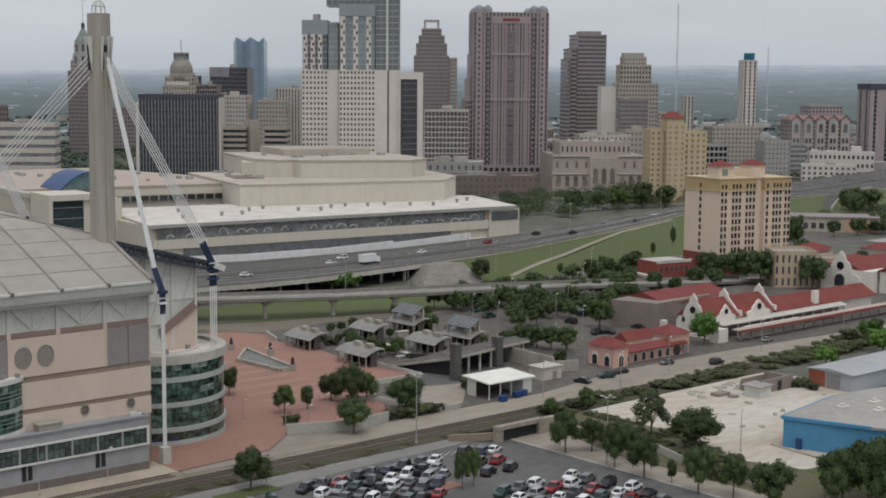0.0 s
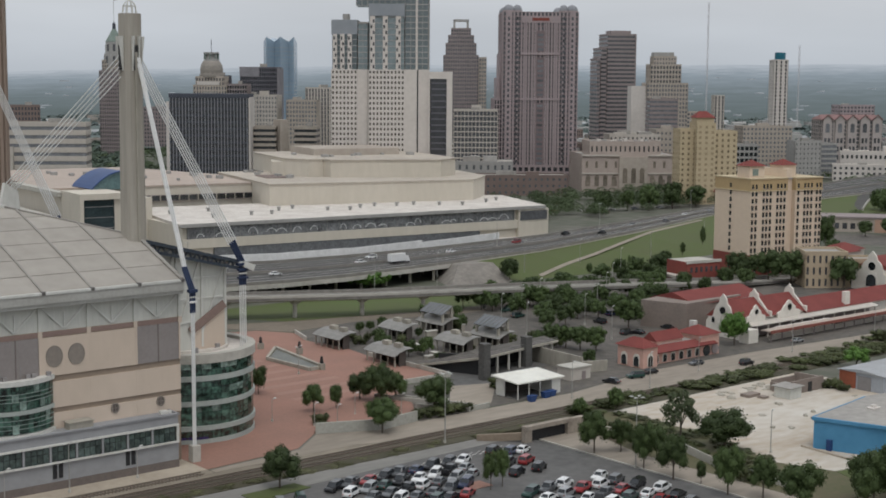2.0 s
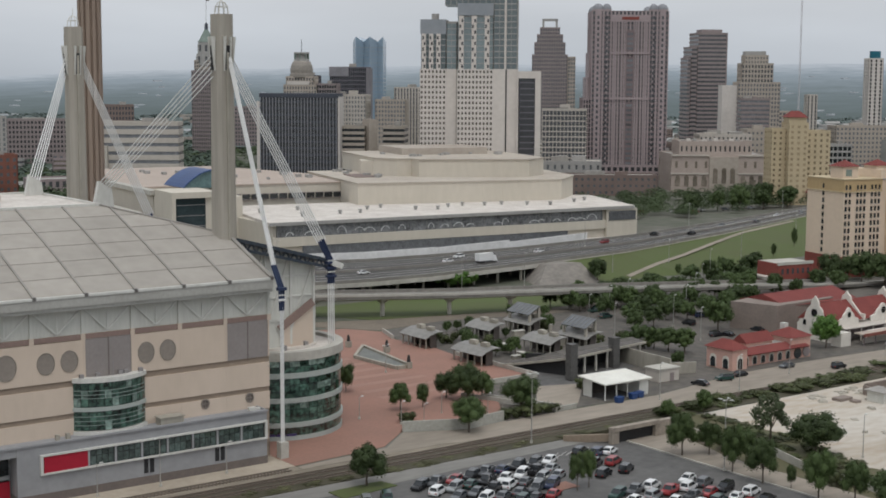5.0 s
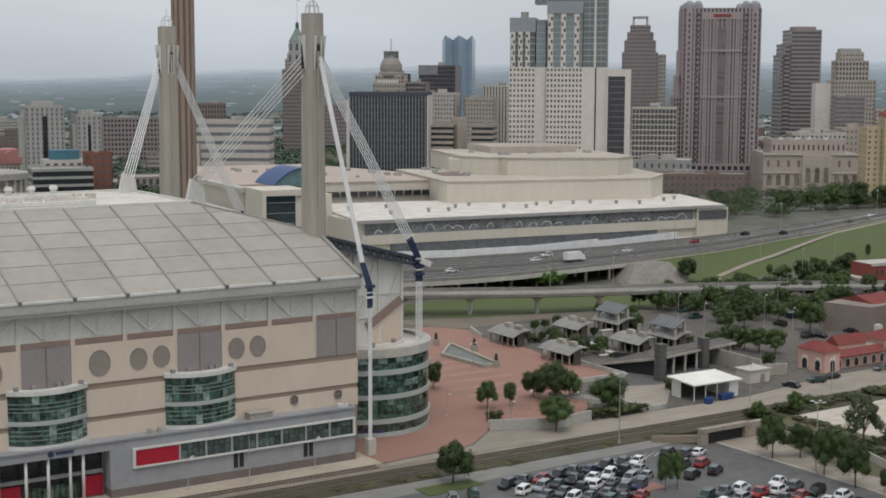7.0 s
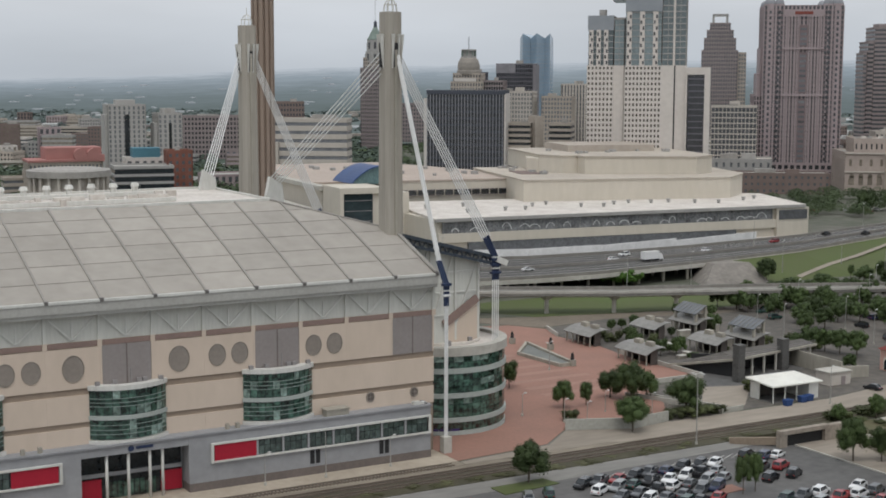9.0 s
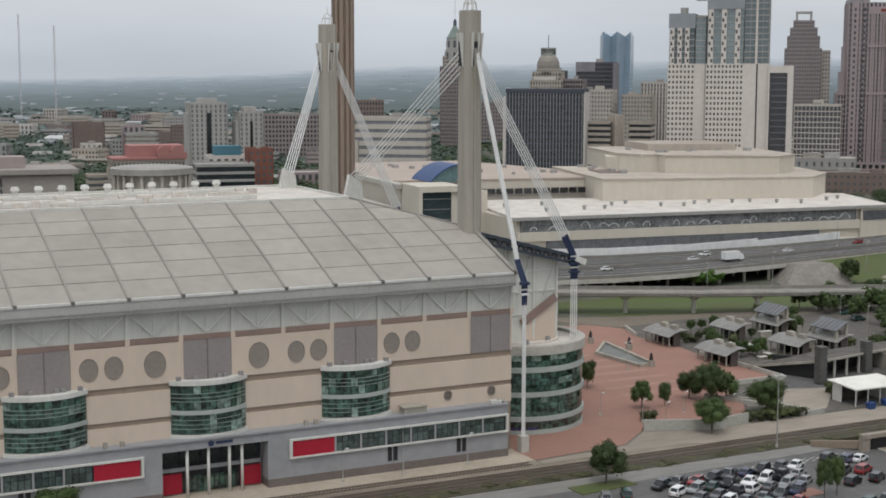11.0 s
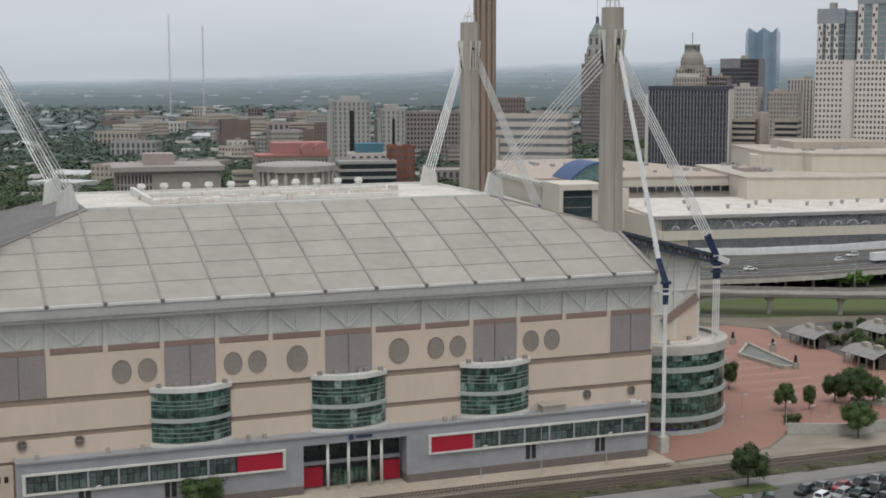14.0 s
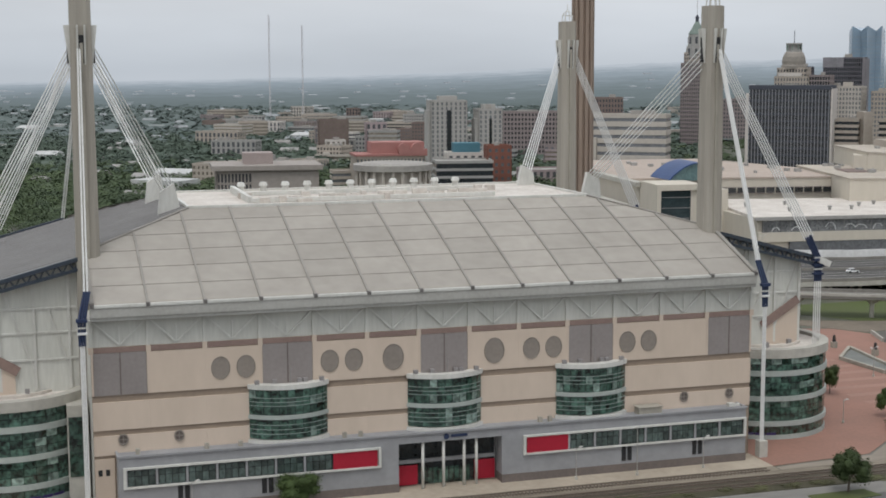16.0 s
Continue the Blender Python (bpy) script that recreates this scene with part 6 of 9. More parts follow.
fly_c = [(90, 178, 8), (130, 154, 7.6), (159, 140.5, 7.2), (200, 120, 7), (252, 102.5, 6.6), (300, 92, 5), (345, 86, 2.5), (390, 84, 0.2)]
fa = [(x - 2, y - 4, z) for x, y, z in fly_c]
fb = [(x + 2, y + 4, z) for x, y, z in fly_c]
fly = thing("flyover", "narrow pale concrete flyover on single columns", "flyover", kind="structure")
part("deck", ribbon(fa, fb, 0.9), BARRIER, fly)
part("parapet", line(fa, 0.35, 0.8, 0.35), PALE_CONCRETE, fly)
part("parapet", line(fb, 0.35, 1.1, 0.45), BARRIER, fly)
part("girder", line([(x + 1.2, y + 2.5, z) for x, y, z in fa], 1.0, 0.7, -1.2), CONCRETE, fly)
for x, y in ((138, 150), (159, 140), (179, 130), (199, 120.5), (219, 113.5), (240, 106.5), (262, 100.5), (285, 95.5)):
    z = np.interp(x, [p[0] for p in fly_c], [p[2] for p in fly_c]) - 1.0
    c = part("column", Mesh().tube((x, y, 0), (x, y, z - 1.2), 0.75, n=12), PALE_CONCRETE, fly, "pale concrete column")
    part("capital", Mesh().add([(x - 0.8, y - 0.8, z - 1.6), (x + 0.8, y - 0.8, z - 1.6), (x + 0.8, y + 0.8, z - 1.6), (x - 0.8, y + 0.8, z - 1.6), (x - 2, y - 2.4, z), (x + 2, y - 2.4, z), (x + 2, y + 2.4, z), (x - 2, y + 2.4, z)],
         [(0, 3, 2, 1), (4, 5, 6, 7), (0, 1, 5, 4), (1, 2, 6, 5), (2, 3, 7, 6), (3, 0, 4, 7)]), PALE_CONCRETE, c)
# white works wall between motorway and hall
setting("wall_works", Mesh().beam((196, 221.5, 4.8), (225, 211.4, 4.8), 0.4, 9.6).beam((225, 211.4, 4.8), (258, 209, 4.8), 0.4, 9.6).beam((258, 209, 4.7), (300, 214, 4.7), 0.4, 9.4).beam((300, 214, 4.3), (352, 223, 4.3), 0.4, 8.6), mat("white_works_board", (0.74, 0.735, 0.72), (0.60, 0.595, 0.58), scale=0.2, fine=0.8), "long white works wall", "wall")
# ---- station quarter ----
PINK_STUCCO = mat("pink_stucco", (0.60, 0.37, 0.30), (0.50, 0.31, 0.255), fine=0.8, bump=0.05)
WHITE_STUCCO = mat("white_stucco", (0.68, 0.64, 0.57), (0.58, 0.54, 0.48), fine=0.8, bump=0.05)
RAW_WALL = mat("bare_grey_brick_wall", (0.25, 0.205, 0.175), (0.19, 0.155, 0.135), fine=1.4)


def hip(x0, x1, y0, y1, z0, z1, over=0.6):
    """A hipped roof over a rectangle."""
    x0, x1, y0, y1 = x0 - over, x1 + over, y0 - over, y1 + over
    w, d = x1 - x0, y1 - y0
    k = min(w, d) / 2
    a, b2 = ((x0 + k, (y0 + y1) / 2), (x1 - k, (y0 + y1) / 2)) if w >= d else (((x0 + x1) / 2, y0 + k), ((x0 + x1) / 2, y1 - k))
    v = [(x0, y0, z0), (x1, y0, z0), (x1, y1, z0), (x0, y1, z0), (*a, z1), (*b2, z1)]
    f = [(0, 1, 5, 4), (1, 2, 5), (2, 3, 4, 5), (3, 0, 4)] if w >= d else [(0, 1, 4), (1, 2, 5, 4), (2, 3, 5), (3, 0, 4, 5)]
    return Mesh().add(v, f + [(3, 2, 1, 0)])


def gable_roof(x0, x1, y0, y1, z0, z1):
    """A ridge along x."""
    ym = (y0 + y1) / 2
    return Mesh().add([(x0, y0, z0), (x1, y0, z0), (x1, y1, z0), (x0, y1, z0), (x0, ym, z1), (x1, ym, z1)], [(0, 1, 5, 4), (2, 3, 4, 5), (1, 2, 5), (3, 0, 4), (3, 2, 1, 0)])


def arch_window(owner, x, y, w, h, z, face="y"):
    """A round-headed window on a wall that faces -y or -x."""
    pts = [(-w / 2, 0), (w / 2, 0)] + [(w / 2 * math.cos(a), h + w / 2 * math.sin(a)) for a in [math.pi * k / 8 for k in range(9)]]
    def put(s, scale, dp):
        vs = [((x + p[0] * scale, y - dp, z + p[1] * scale) if face == "y" else (x - dp, y - p[0] * scale, z + p[1] * scale)) for p in pts]
        back = [((x + p[0] * scale, y, z + p[1] * scale) if face == "y" else (x, y - p[0] * scale, z + p[1] * scale)) for p in pts]
        m = len(pts)
        return Mesh().add(vs + back, [tuple(range(m))] + [(i, i + m, (i + 1) % m + m, (i + 1) % m) for i in range(m)])
    fr = part("window", put(0, 1.18, 0.12), WHITE_STUCCO, owner)
    part("pane", put(0, 0.92, 0.17), DARK_GLASS, fr)


b = building("pink_station_annex", "pink stuccoed station annex with red tiled roofs", 0, 0, 0, "station building")
part("wall", Mesh().box(206.2, 212, 4.2, 13.4, 0, 5.6), PINK_STUCCO, b)
part("roof", hip(206.2, 212, 4.2, 13.4, 5.6, 7.8), TILE_RED, b, "red tiled hipped roof")
part("wall", Mesh().box(212, 232, 6.2, 14.5, 0, 4.0), PINK_STUCCO, b)
part("roof", Mesh().slab((211.8, 4.6, 3.5), (238, 4.6, 3.5), (238, 8, 4.8), (211.8, 8, 4.8), 0.3), TILE_RED, b)
part("roof_deck", Mesh().box(212, 232, 8, 14.5, 4.0, 4.6), FLAT_ROOF, b)
part("parapet", Mesh().box(212, 232, 14.1, 14.5, 4.6, 5.3), CREAM_STUCCO, b)
part("gable", Mesh().box(217.5, 228, 9.4, 14, 4.6, 5.4), PINK_STUCCO, b)
part("roof", gable_roof(217, 228.5, 9, 14.4, 5.4, 7.8), TILE_RED, b)
part("wall", Mesh().box(232, 240, 6, 14.5, 0, 6.0), PINK_STUCCO, b)
part("roof", hip(232, 240, 6, 14.5, 6.0, 8.2), TILE_RED, b)
arch_window(b, 209.1, 4.2, 1.9, 2.2, 0.3)
for x in (213.8, 217.2, 220.6, 224, 227.4, 230.8):
    arch_window(b, x, 6.2, 1.6, 1.5, 0.4)
for y in (6.5, 11):
    arch_window(b, 206.2, y, 1.9, 2.0, 0.4, "x")
part("arch", Mesh().tube((234.6, 5.95, 1.5), (234.6, 5.75, 1.5), 1.5, n=16), DARK_GLASS, b)
part("arch", Mesh().tube((238.2, 5.95, 1.7), (238.2, 5.75, 1.7), 1.5, n=16), BROWN_STONE, b)
for x, y in ((233.5, 9), (236.5, 12.4)):
    part("roof_unit", Mesh().box(x - 1, x + 0.6, y - 0.8, y + 0.8, 4.6, 9.0 if y > 12 else 5.4), WHITE_METAL, b)


def mission_gable(owner, x, y, w, h, z, along="x", material=None):
    """A curved parapet gable; along: the direction that it runs."""
    prof = [(-0.5, 0), (-0.5, 0.34), (-0.40, 0.42), (-0.30, 0.44), (-0.27, 0.58), (-0.20, 0.72), (-0.12, 0.78), (-0.10, 0.88), (0, 1.0)]
    prof += [(-a, c) for a, c in prof[-2::-1]]
    vs = []
    for t in (0, 0.6):
        for a, c in prof:
            vs.append((x + a * w, y + t, z + c * h) if along == "x" else (x + t, y + a * w, z + c * h))
    m = len(prof)
    fr = part("gable", Mesh().add(vs, [tuple(range(m)), tuple(range(m, 2 * m))[::-1]] + [(i, i + m, (i + 1) % m + m, (i + 1) % m) for i in range(m)]), material or WHITE_STUCCO, owner, "white curved mission gable")
    c = (x, y - 0.05, z + 0.62 * h) if along == "x" else (x - 0.05, y, z + 0.62 * h)
    d = (x, y - 0.15, z + 0.62 * h) if along == "x" else (x - 0.15, y, z + 0.62 * h)
    part("round_window", Mesh().tube(c, d, 0.09 * w, n=14), DARK_GLASS, fr)


b = building("old_station", "long white mission-style station with red tiled roof and curved gables", 0, 0, 0, "station")
part("wall", Mesh().box(261.8, 294, 16.6, 28, 0, 6.0), WHITE_STUCCO, b)
part("roof", gable_roof(261.6, 294.2, 15.6, 28.6, 5.8, 11.0), TILE_RED, b, "red tiled roof")
part("wall", Mesh().box(294, 350, 16.6, 28, 0, 5.2), WHITE_STUCCO, b)
part("roof", gable_roof(294.2, 352, 15.6, 28.6, 5.0, 8.6), TILE_RED, b)
mission_gable(b, 261.2, 22, 12.6, 13.2, 0, "y")
for y in (18.8, 25.4):
    arch_window(b, 261.15, y, 1.2, 1.2, 4.2, "x")
# shaped parapets that cut across the roof
for x in (276.3, 294):
    prof = [(15.3, 5.6), (15.3, 7.2), (16.3, 7.4), (16.6, 7.0), (20.4, 10.8), (20.6, 12.0), (21.5, 12.6), (22.1, 13.5), (22.7, 12.6), (23.6, 12.0), (23.8, 10.8), (27.6, 7.0), (28.9, 7.2), (28.9, 5.6)]
    m = len(prof)
    part("parapet", Mesh().add([(x - 0.35, y, z) for y, z in prof] + [(x + 0.35, y, z) for y, z in prof], [tuple(range(m))[::-1], tuple(range(m, 2 * m))] + [(i, (i + 1) % m, (i + 1) % m + m, i + m) for i in range(m)]), WHITE_STUCCO, b, "white curved parapet across the roof")
for x, w in ((268.7, 9.0), (285, 11.4)):
    mission_gable(b, x, 15.2, w, 5.6, 4.4)
part("awning", Mesh().slab((264, 12.6, 4.3), (330, 12.6, 4.3), (330, 16.6, 5.0), (264, 16.6, 5.0), 0.3), CREAM_STONE, b)
# brown sheet over the white wall paints in the awning's shade
part("painted_awning_shade", Mesh().box(264, 330, 16.4, 16.6, 0, 4.2), BROWN_STONE, b)
for k in range(12):
    part("post", Mesh().box(266 + k * 5.6, 266.35 + k * 5.6, 12.8, 13.15, 0, 4.2), CREAM_STONE, b)
part("chimney", Mesh().box(316, 318.4, 16.2, 17.6, 5, 9.5), WHITE_STUCCO, b)
part("low_white_box", Mesh().box(258, 262.5, 9.5, 13, 0, 4.0), WHITE_STUCCO, b)
part("platform_wall", Mesh().box(272, 300, 10.2, 11.4, 0, 3.4), WHITE_STUCCO, b)
b = building("platform_canopy", "long platform canopy with red edge and thin posts", 0, 0, 0, "canopy")
part("roof", Mesh().box(264, 400, 6.2, 9.6, 3.4, 3.7), TAN_ROOF, b)
part("fascia", Mesh().box(264, 400, 5.9, 6.2, 2.9, 3.8), mat("dull_red_fascia", (0.24, 0.085, 0.065), bump=0), b, "dull red fascia")
for k in range(26):
    part("post", Mesh().box(266 + k * 5.3, 266.3 + k * 5.3, 7.4, 7.7, 0, 3.4), BROWN_STONE, b)
part("back_wall", Mesh().box(268, 400, 9.4, 9.6, 0, 1.5), CREAM_STONE, b)

b = building("grey_shed_block", "bare grey-brown brick warehouse with red roof behind", 0, 0, 0, "warehouse")
part("wall", Mesh().prism([(256.4, 50.6), (261, 36), (290, 38), (290, 56)], 0, 8.4), RAW_WALL, b)
part("roof", gable_roof(266, 300, 36.6, 56, 7.6, 10.4), TILE_RED, b, "red tiled roof")

b = building("grand_station_hall", "white mission-style hall with a great curved gable", 0, 0, 0, "station hall")
part("wall", Mesh().box(382, 404, 37, 58, 0, 8.0), WHITE_STUCCO, b)
mission_gable(b, 381.5, 49.8, 17, 14.8, 0, "y")
arch_window(b, 381.3, 49.8, 4.6, 2.6, 1.6, "x")
part("roof", gable_roof(382.2, 430, 41, 58.5, 8.0, 11.8), TILE_RED, b)
part("wall", Mesh().box(386, 430, 26, 36, 0, 8.0), WHITE_STUCCO, b)
part("roof", gable_roof(385.6, 431, 25, 37, 8.0, 11.2), TILE_RED, b)
for x in (389, 393, 397):
    arch_window(b, x, 26, 1.8, 2.4, 3.0)
for y in (28.5, 32.5):
    arch_window(b, 386, y, 1.6, 1.8, 3.2, "x")

# cream hotel: windows as pieces
b = building("cream_hotel", "cream and ochre eleven-storey hotel on a red brick base", 376.9, 102.9, -12, "hotel")
W1, W3, W2, D1 = 18.8, 21.8, 35.6, 22
part("wall", Mesh().box(0, W1, 0, D1, 8.2, 33.6), CREAM_STUCCO, b)
part("stair_tower", Mesh().box(W1, W3, 0.8, D1, 8.2, 42), CREAM_STUCCO, b)
part("wall", Mesh().box(W3, W2, -1.4, D1, 8.2, 33.6), CREAM_STUCCO, b)
part("base_wall", Mesh().box(-0.2, W1, -0.2, D1, 0, 8.2).box(W1, W3, 0.6, D1, 0, 8.2).box(W3, W2 + 0.2, -1.6, D1, 0, 8.2), BRICK_RED, b, "red brick base")
part("top_band", Mesh().box(-0.15, W1, -0.15, D1, 33.6, 38.4).box(W3, W2 + 0.15, -1.55, D1, 33.6, 38.4), OCHRE, b, "ochre top storey")
for z in (33.4, 38.3):
    part("cornice", Mesh().box(-0.4, W1 - 0.05, -0.4, D1, z, z + 0.45).box(W3 + 0.05, W2 + 0.4, -1.9, D1, z, z + 0.45), YELLOW_STUCCO, b)
part("roof", Mesh().box(0.3, W2 - 0.3, 0.4, D1 - 0.3, 38.0, 38.5), FLAT_ROOF, b)
for x, w, y in ((1.6, 7.6, 3), (19.2, 7.2, 4)):
    part("roof_tower", Mesh().box(x, x + w, y, y + 7.5, 38.5, 43.4), CREAM_STUCCO, b)
    part("tower_roof", Mesh().add([(x - 0.7, y - 0.7, 43.4), (x + w + 0.7, y - 0.7, 43.4), (x + w + 0.7, y + 8.2, 43.4), (x - 0.7, y + 8.2, 43.4), (x + w / 2, y + 3.7, 45.8)], [(0, 1, 4), (1, 2, 4), (2, 3, 4), (3, 0, 4), (3, 2, 1, 0)]), TILE_RED, b, "red tiled tower roof")
part("wall_sign", Mesh().box(3.2, 6.0, 2.85, 3.0, 39.6, 42.2), COPPER, b)
pane_me = Mesh().box(-0.42, 0.42, -0.3, 0.06, 0, 1.75).mesh("window", DARK_GLASS)
side_me = Mesh().box(-0.3, 0.06, -0.45, 0.45, 0, 1.75).mesh("window", DARK_GLASS)
sill_me = Mesh().box(-0.5, 0.5, -0.38, 0.0, -0.2, 0).mesh("sill", CREAM_STONE)
cols = [1.0, 2.8, 6.6, 8.3, 10.1, 13.7, 15.5, 17.3, 23.2, 26.6, 28.3, 30.1, 32.9, 34.7]
for f in range(12):
    z = 1.6 + f * 3.2 if f < 2 else 9.2 + (f - 2) * 2.82
    for x in cols:
        o = part("window", pane_me, None, b)
        o.location = (x, 0 if x < W1 else -1.4, z)
        part("sill", sill_me, None, o)
    o = part("window", side_me, None, b)
    o.location = (0, 12, z)
b = building("cream_inn", "low cream inn with rows of brown windows", 367, 69, -40, "inn")
INN = mat("ochre_brick", (0.46, 0.37, 0.26), (0.39, 0.31, 0.22), fine=1.2)
block(b, 16, 16, 0, 13, 4.2, 2.4, 1.4, 1.5, INN, WINDOW)
block(b, 14, 12, 0, 10, 4.2, 2.4, 1.4, 1.5, INN, WINDOW, x=15, y=3)
b = building("red_brick_tavern", "small red brick tavern with a flat roof", 331.8, 96, -10, "tavern")
part("wall", Mesh().box(0, 16, 0, 12, 0, 9.6), BRICK_RED, b)
part("roof", Mesh().box(0.4, 15.6, 0.4, 11.6, 9.2, 9.7).box(-0.3, 16.3, -0.3, 0.4, 9.0, 10.1), PALE_CONCRETE, b)
part("balcony", Mesh().box(-3.5, 0, 1, 12, 3.6, 4.6), CREAM_STONE, b)
for x, z in [(2 + 2.4 * (k % 6), 1.6 + 4.0 * (k // 6)) for k in range(12)]:
    part("window", Mesh().box(x - 0.5, x + 0.5, -0.1, 0.1, z, z + 2.0), WINDOW, b)
for x, y, w, d, h, mt in ((405, 62, 26, 16, 6, TILE_RED), (416, 86, 12, 10, 8, TILE_RED), (438, 100, 14, 12, 6, TILE_RED), (470, 84, 24, 14, 5, TILE_RED), (500, 100, 34, 14, 4, FLAT_ROOF)):
    b = building("low_house", "low stuccoed house with tiled roof", 0, 0, 0, "house", "low houses behind the station")
    part("wall", Mesh().box(x, x + w, y, y + d, 0, h), CREAM_STONE if mt is TILE_RED else TAN_STONE, b)
    part("roof", hip(x, x + w, y, y + d, h, h + 2.6) if mt is TILE_RED else Mesh().box(x - 0.3, x + w + 0.3, y - 0.3, y + d + 0.3, h, h + 0.6), mt, b)
# roadside store beyond the hotel, and the ramp beside it
b = building("roadside_store", "low tan roadside store with a salmon end and red awning", 545, 187, -52, "store")
part("wall", Mesh().box(0, 44, 0, 20, 0, 7.2), TAN_STONE, b)
part("end_wall", Mesh().box(26, 44.2, -0.4, 20.2, 0, 6.6), mat("salmon_stucco", (0.46, 0.30, 0.22), (0.40, 0.26, 0.19)), b, "salmon stuccoed end")
part("roof", Mesh().box(-0.4, 44.6, -0.6, 20.4, 7.2, 7.9), BROWN_STONE, b)
part("awning", Mesh().slab((32, -2.6, 3.0), (42, -2.6, 3.0), (42, -0.4, 4.6), (32, -0.4, 4.6), 0.2), BRICK_RED, b, "red awning")
for k in range(6):
    part("window", Mesh().box(2 + k * 4, 4.4 + k * 4, -0.08, 0.1, 1.6, 4.6), WINDOW, b)
paving("pavement_store", [(500, 148), (535, 174), (552, 162), (542, 140), (520, 126)], 0.06, TOWN_PAVING, "grey paved car park beside the store", "car park")
ramp = [(642, 227.9, 2.7), (661, 239, 3.4), (680, 249.7, 4.0), (700, 259.5, 4.9), (721, 268.6, 5.6), (747, 277.5, 6.0), (773.4, 284.4, 6.1)]
setting("road_ramp", ribbon(ramp, [(644.1, 235.4, 2.8), (656, 243, 3.6), (669.6, 251.6, 4.4), (681, 258, 5.1), (692.8, 266, 5.7), (720, 277, 6.03), (760, 288, 6.05)], 0.6), ROAD_GREY, "grey ramp that joins the motorway", "ramp")
setting("wall_ramp", functools.reduce(lambda m, i: m.beam(Vector(ramp[i]) + Vector((0, 0, 0.3)), Vector(ramp[i + 1]) + Vector((0, 0, 0.3)), 0.6, 1.4), range(6), Mesh()), PALE_CONCRETE, "white barrier of the curved ramp", "barrier")
# ---- bus terminal, plaza furniture and walls ----
SHELTER_ROOF = mat("grey_standing_seam", (0.25, 0.24, 0.22), (0.18, 0.172, 0.16), rough=0.5, scale=0.3, fine=1.2)
DARK_ROOF = mat("dark_glazed_roof", (0.14, 0.15, 0.16), (0.10, 0.105, 0.11), rough=0.35, bump=0)
RUBBLE = mat("dark_rubble_stone", (0.12, 0.115, 0.108), (0.07, 0.068, 0.064), fine=1.8)
# Dark brown wall colour holds the shade under shelter and shed roofs.
TERMINAL_WALL = mat("shade_darkened_wall", (0.10, 0.085, 0.075), (0.065, 0.056, 0.05))


def shelter(x, y, length, tall=False):
    """An open shelter with a bowed roof that runs along y."""
    b = thing("bus_shelter", "open bus shelter with bowed grey roof and concrete chimneys" if not tall else "raised bus shelter with a dark glazed upper roof", "shelter", pose(x, y, 0) @ Matrix.Diagonal((0.88, 0.88, 0.88, 1)), "bus shelters")
    w = 2.9
    rf = Mesh()
    prof = [(-w - 0.9, 3.5), (-w * 0.6, 4.55), (0, 5.15), (w * 0.6, 5.45), (w + 0.9, 5.35)]
    for (xa, za), (xb, zb) in zip(prof, prof[1:]):
        rf.slab((xa, -length / 2, za), (xb, -length / 2, zb), (xb, length / 2, zb), (xa, length / 2, za), 0.25)
    part("roof", rf, SHELTER_ROOF, b)
    part("back_wall", Mesh().box(w - 2.2, w - 1.6, -length / 2 + 1, length / 2 - 1, 0, 4.8), TERMINAL_WALL, b)
    part("end_wall", Mesh().box(-1.2, w - 1.6, -length / 2 + 0.8, -length / 2 + 1.3, 0, 4.4), TERMINAL_WALL, b)
    for k in range(5):
        yy = -length / 2 + 1 + (length - 2) * k / 4
        part("post", Mesh().box(-w - 0.1, -w + 0.25, yy - 0.18, yy + 0.18, 0, 3.8), CONCRETE, b)
    for k in (0, 1):
        yy = -length * 0.2 + k * length * 0.36
        part("chimney", Mesh().box(w - 2.2, w - 0.4, yy - 1.3, yy + 1.3, 0, 6.6).box(w - 2.0, w - 0.6, yy - 1.7, yy + 1.7, 4.6, 6.1), CONCRETE, b, "stubby concrete chimney")
    if tall:
        up = Mesh().slab((-w, -length * 0.4, 6.9), (w * 0.7, -length * 0.4, 9.6), (w * 0.7, length * 0.4, 9.6), (-w, length * 0.4, 6.9), 0.25)
        part("upper_roof", up, DARK_ROOF, b, "dark glazed upper roof")
        for k in range(7):
            yy = -length * 0.4 + length * 0.8 * k / 6
            part("glazing_bar", Mesh().beam((-w, yy, 7.0), (w * 0.7, yy, 9.7), 0.18), SHELTER_ROOF, b)
        for yy in (-length * 0.36, length * 0.36):
            part("pylon", Mesh().box(-w + 0.4, -w + 1.2, yy - 0.4, yy + 0.4, 0, 7.0).box(w * 0.5, w * 0.5 + 0.8, yy - 0.4, yy + 0.4, 0, 9.2), CONCRETE, b)


for x, y, length, tall in ((160, 81.5, 15, False), (157.6, 53, 16, False), (183, 81, 14, False), (183, 54, 15, False), (199, 82, 15, True), (197, 54.5, 15, True)):
    shelter(x, y, length, tall)

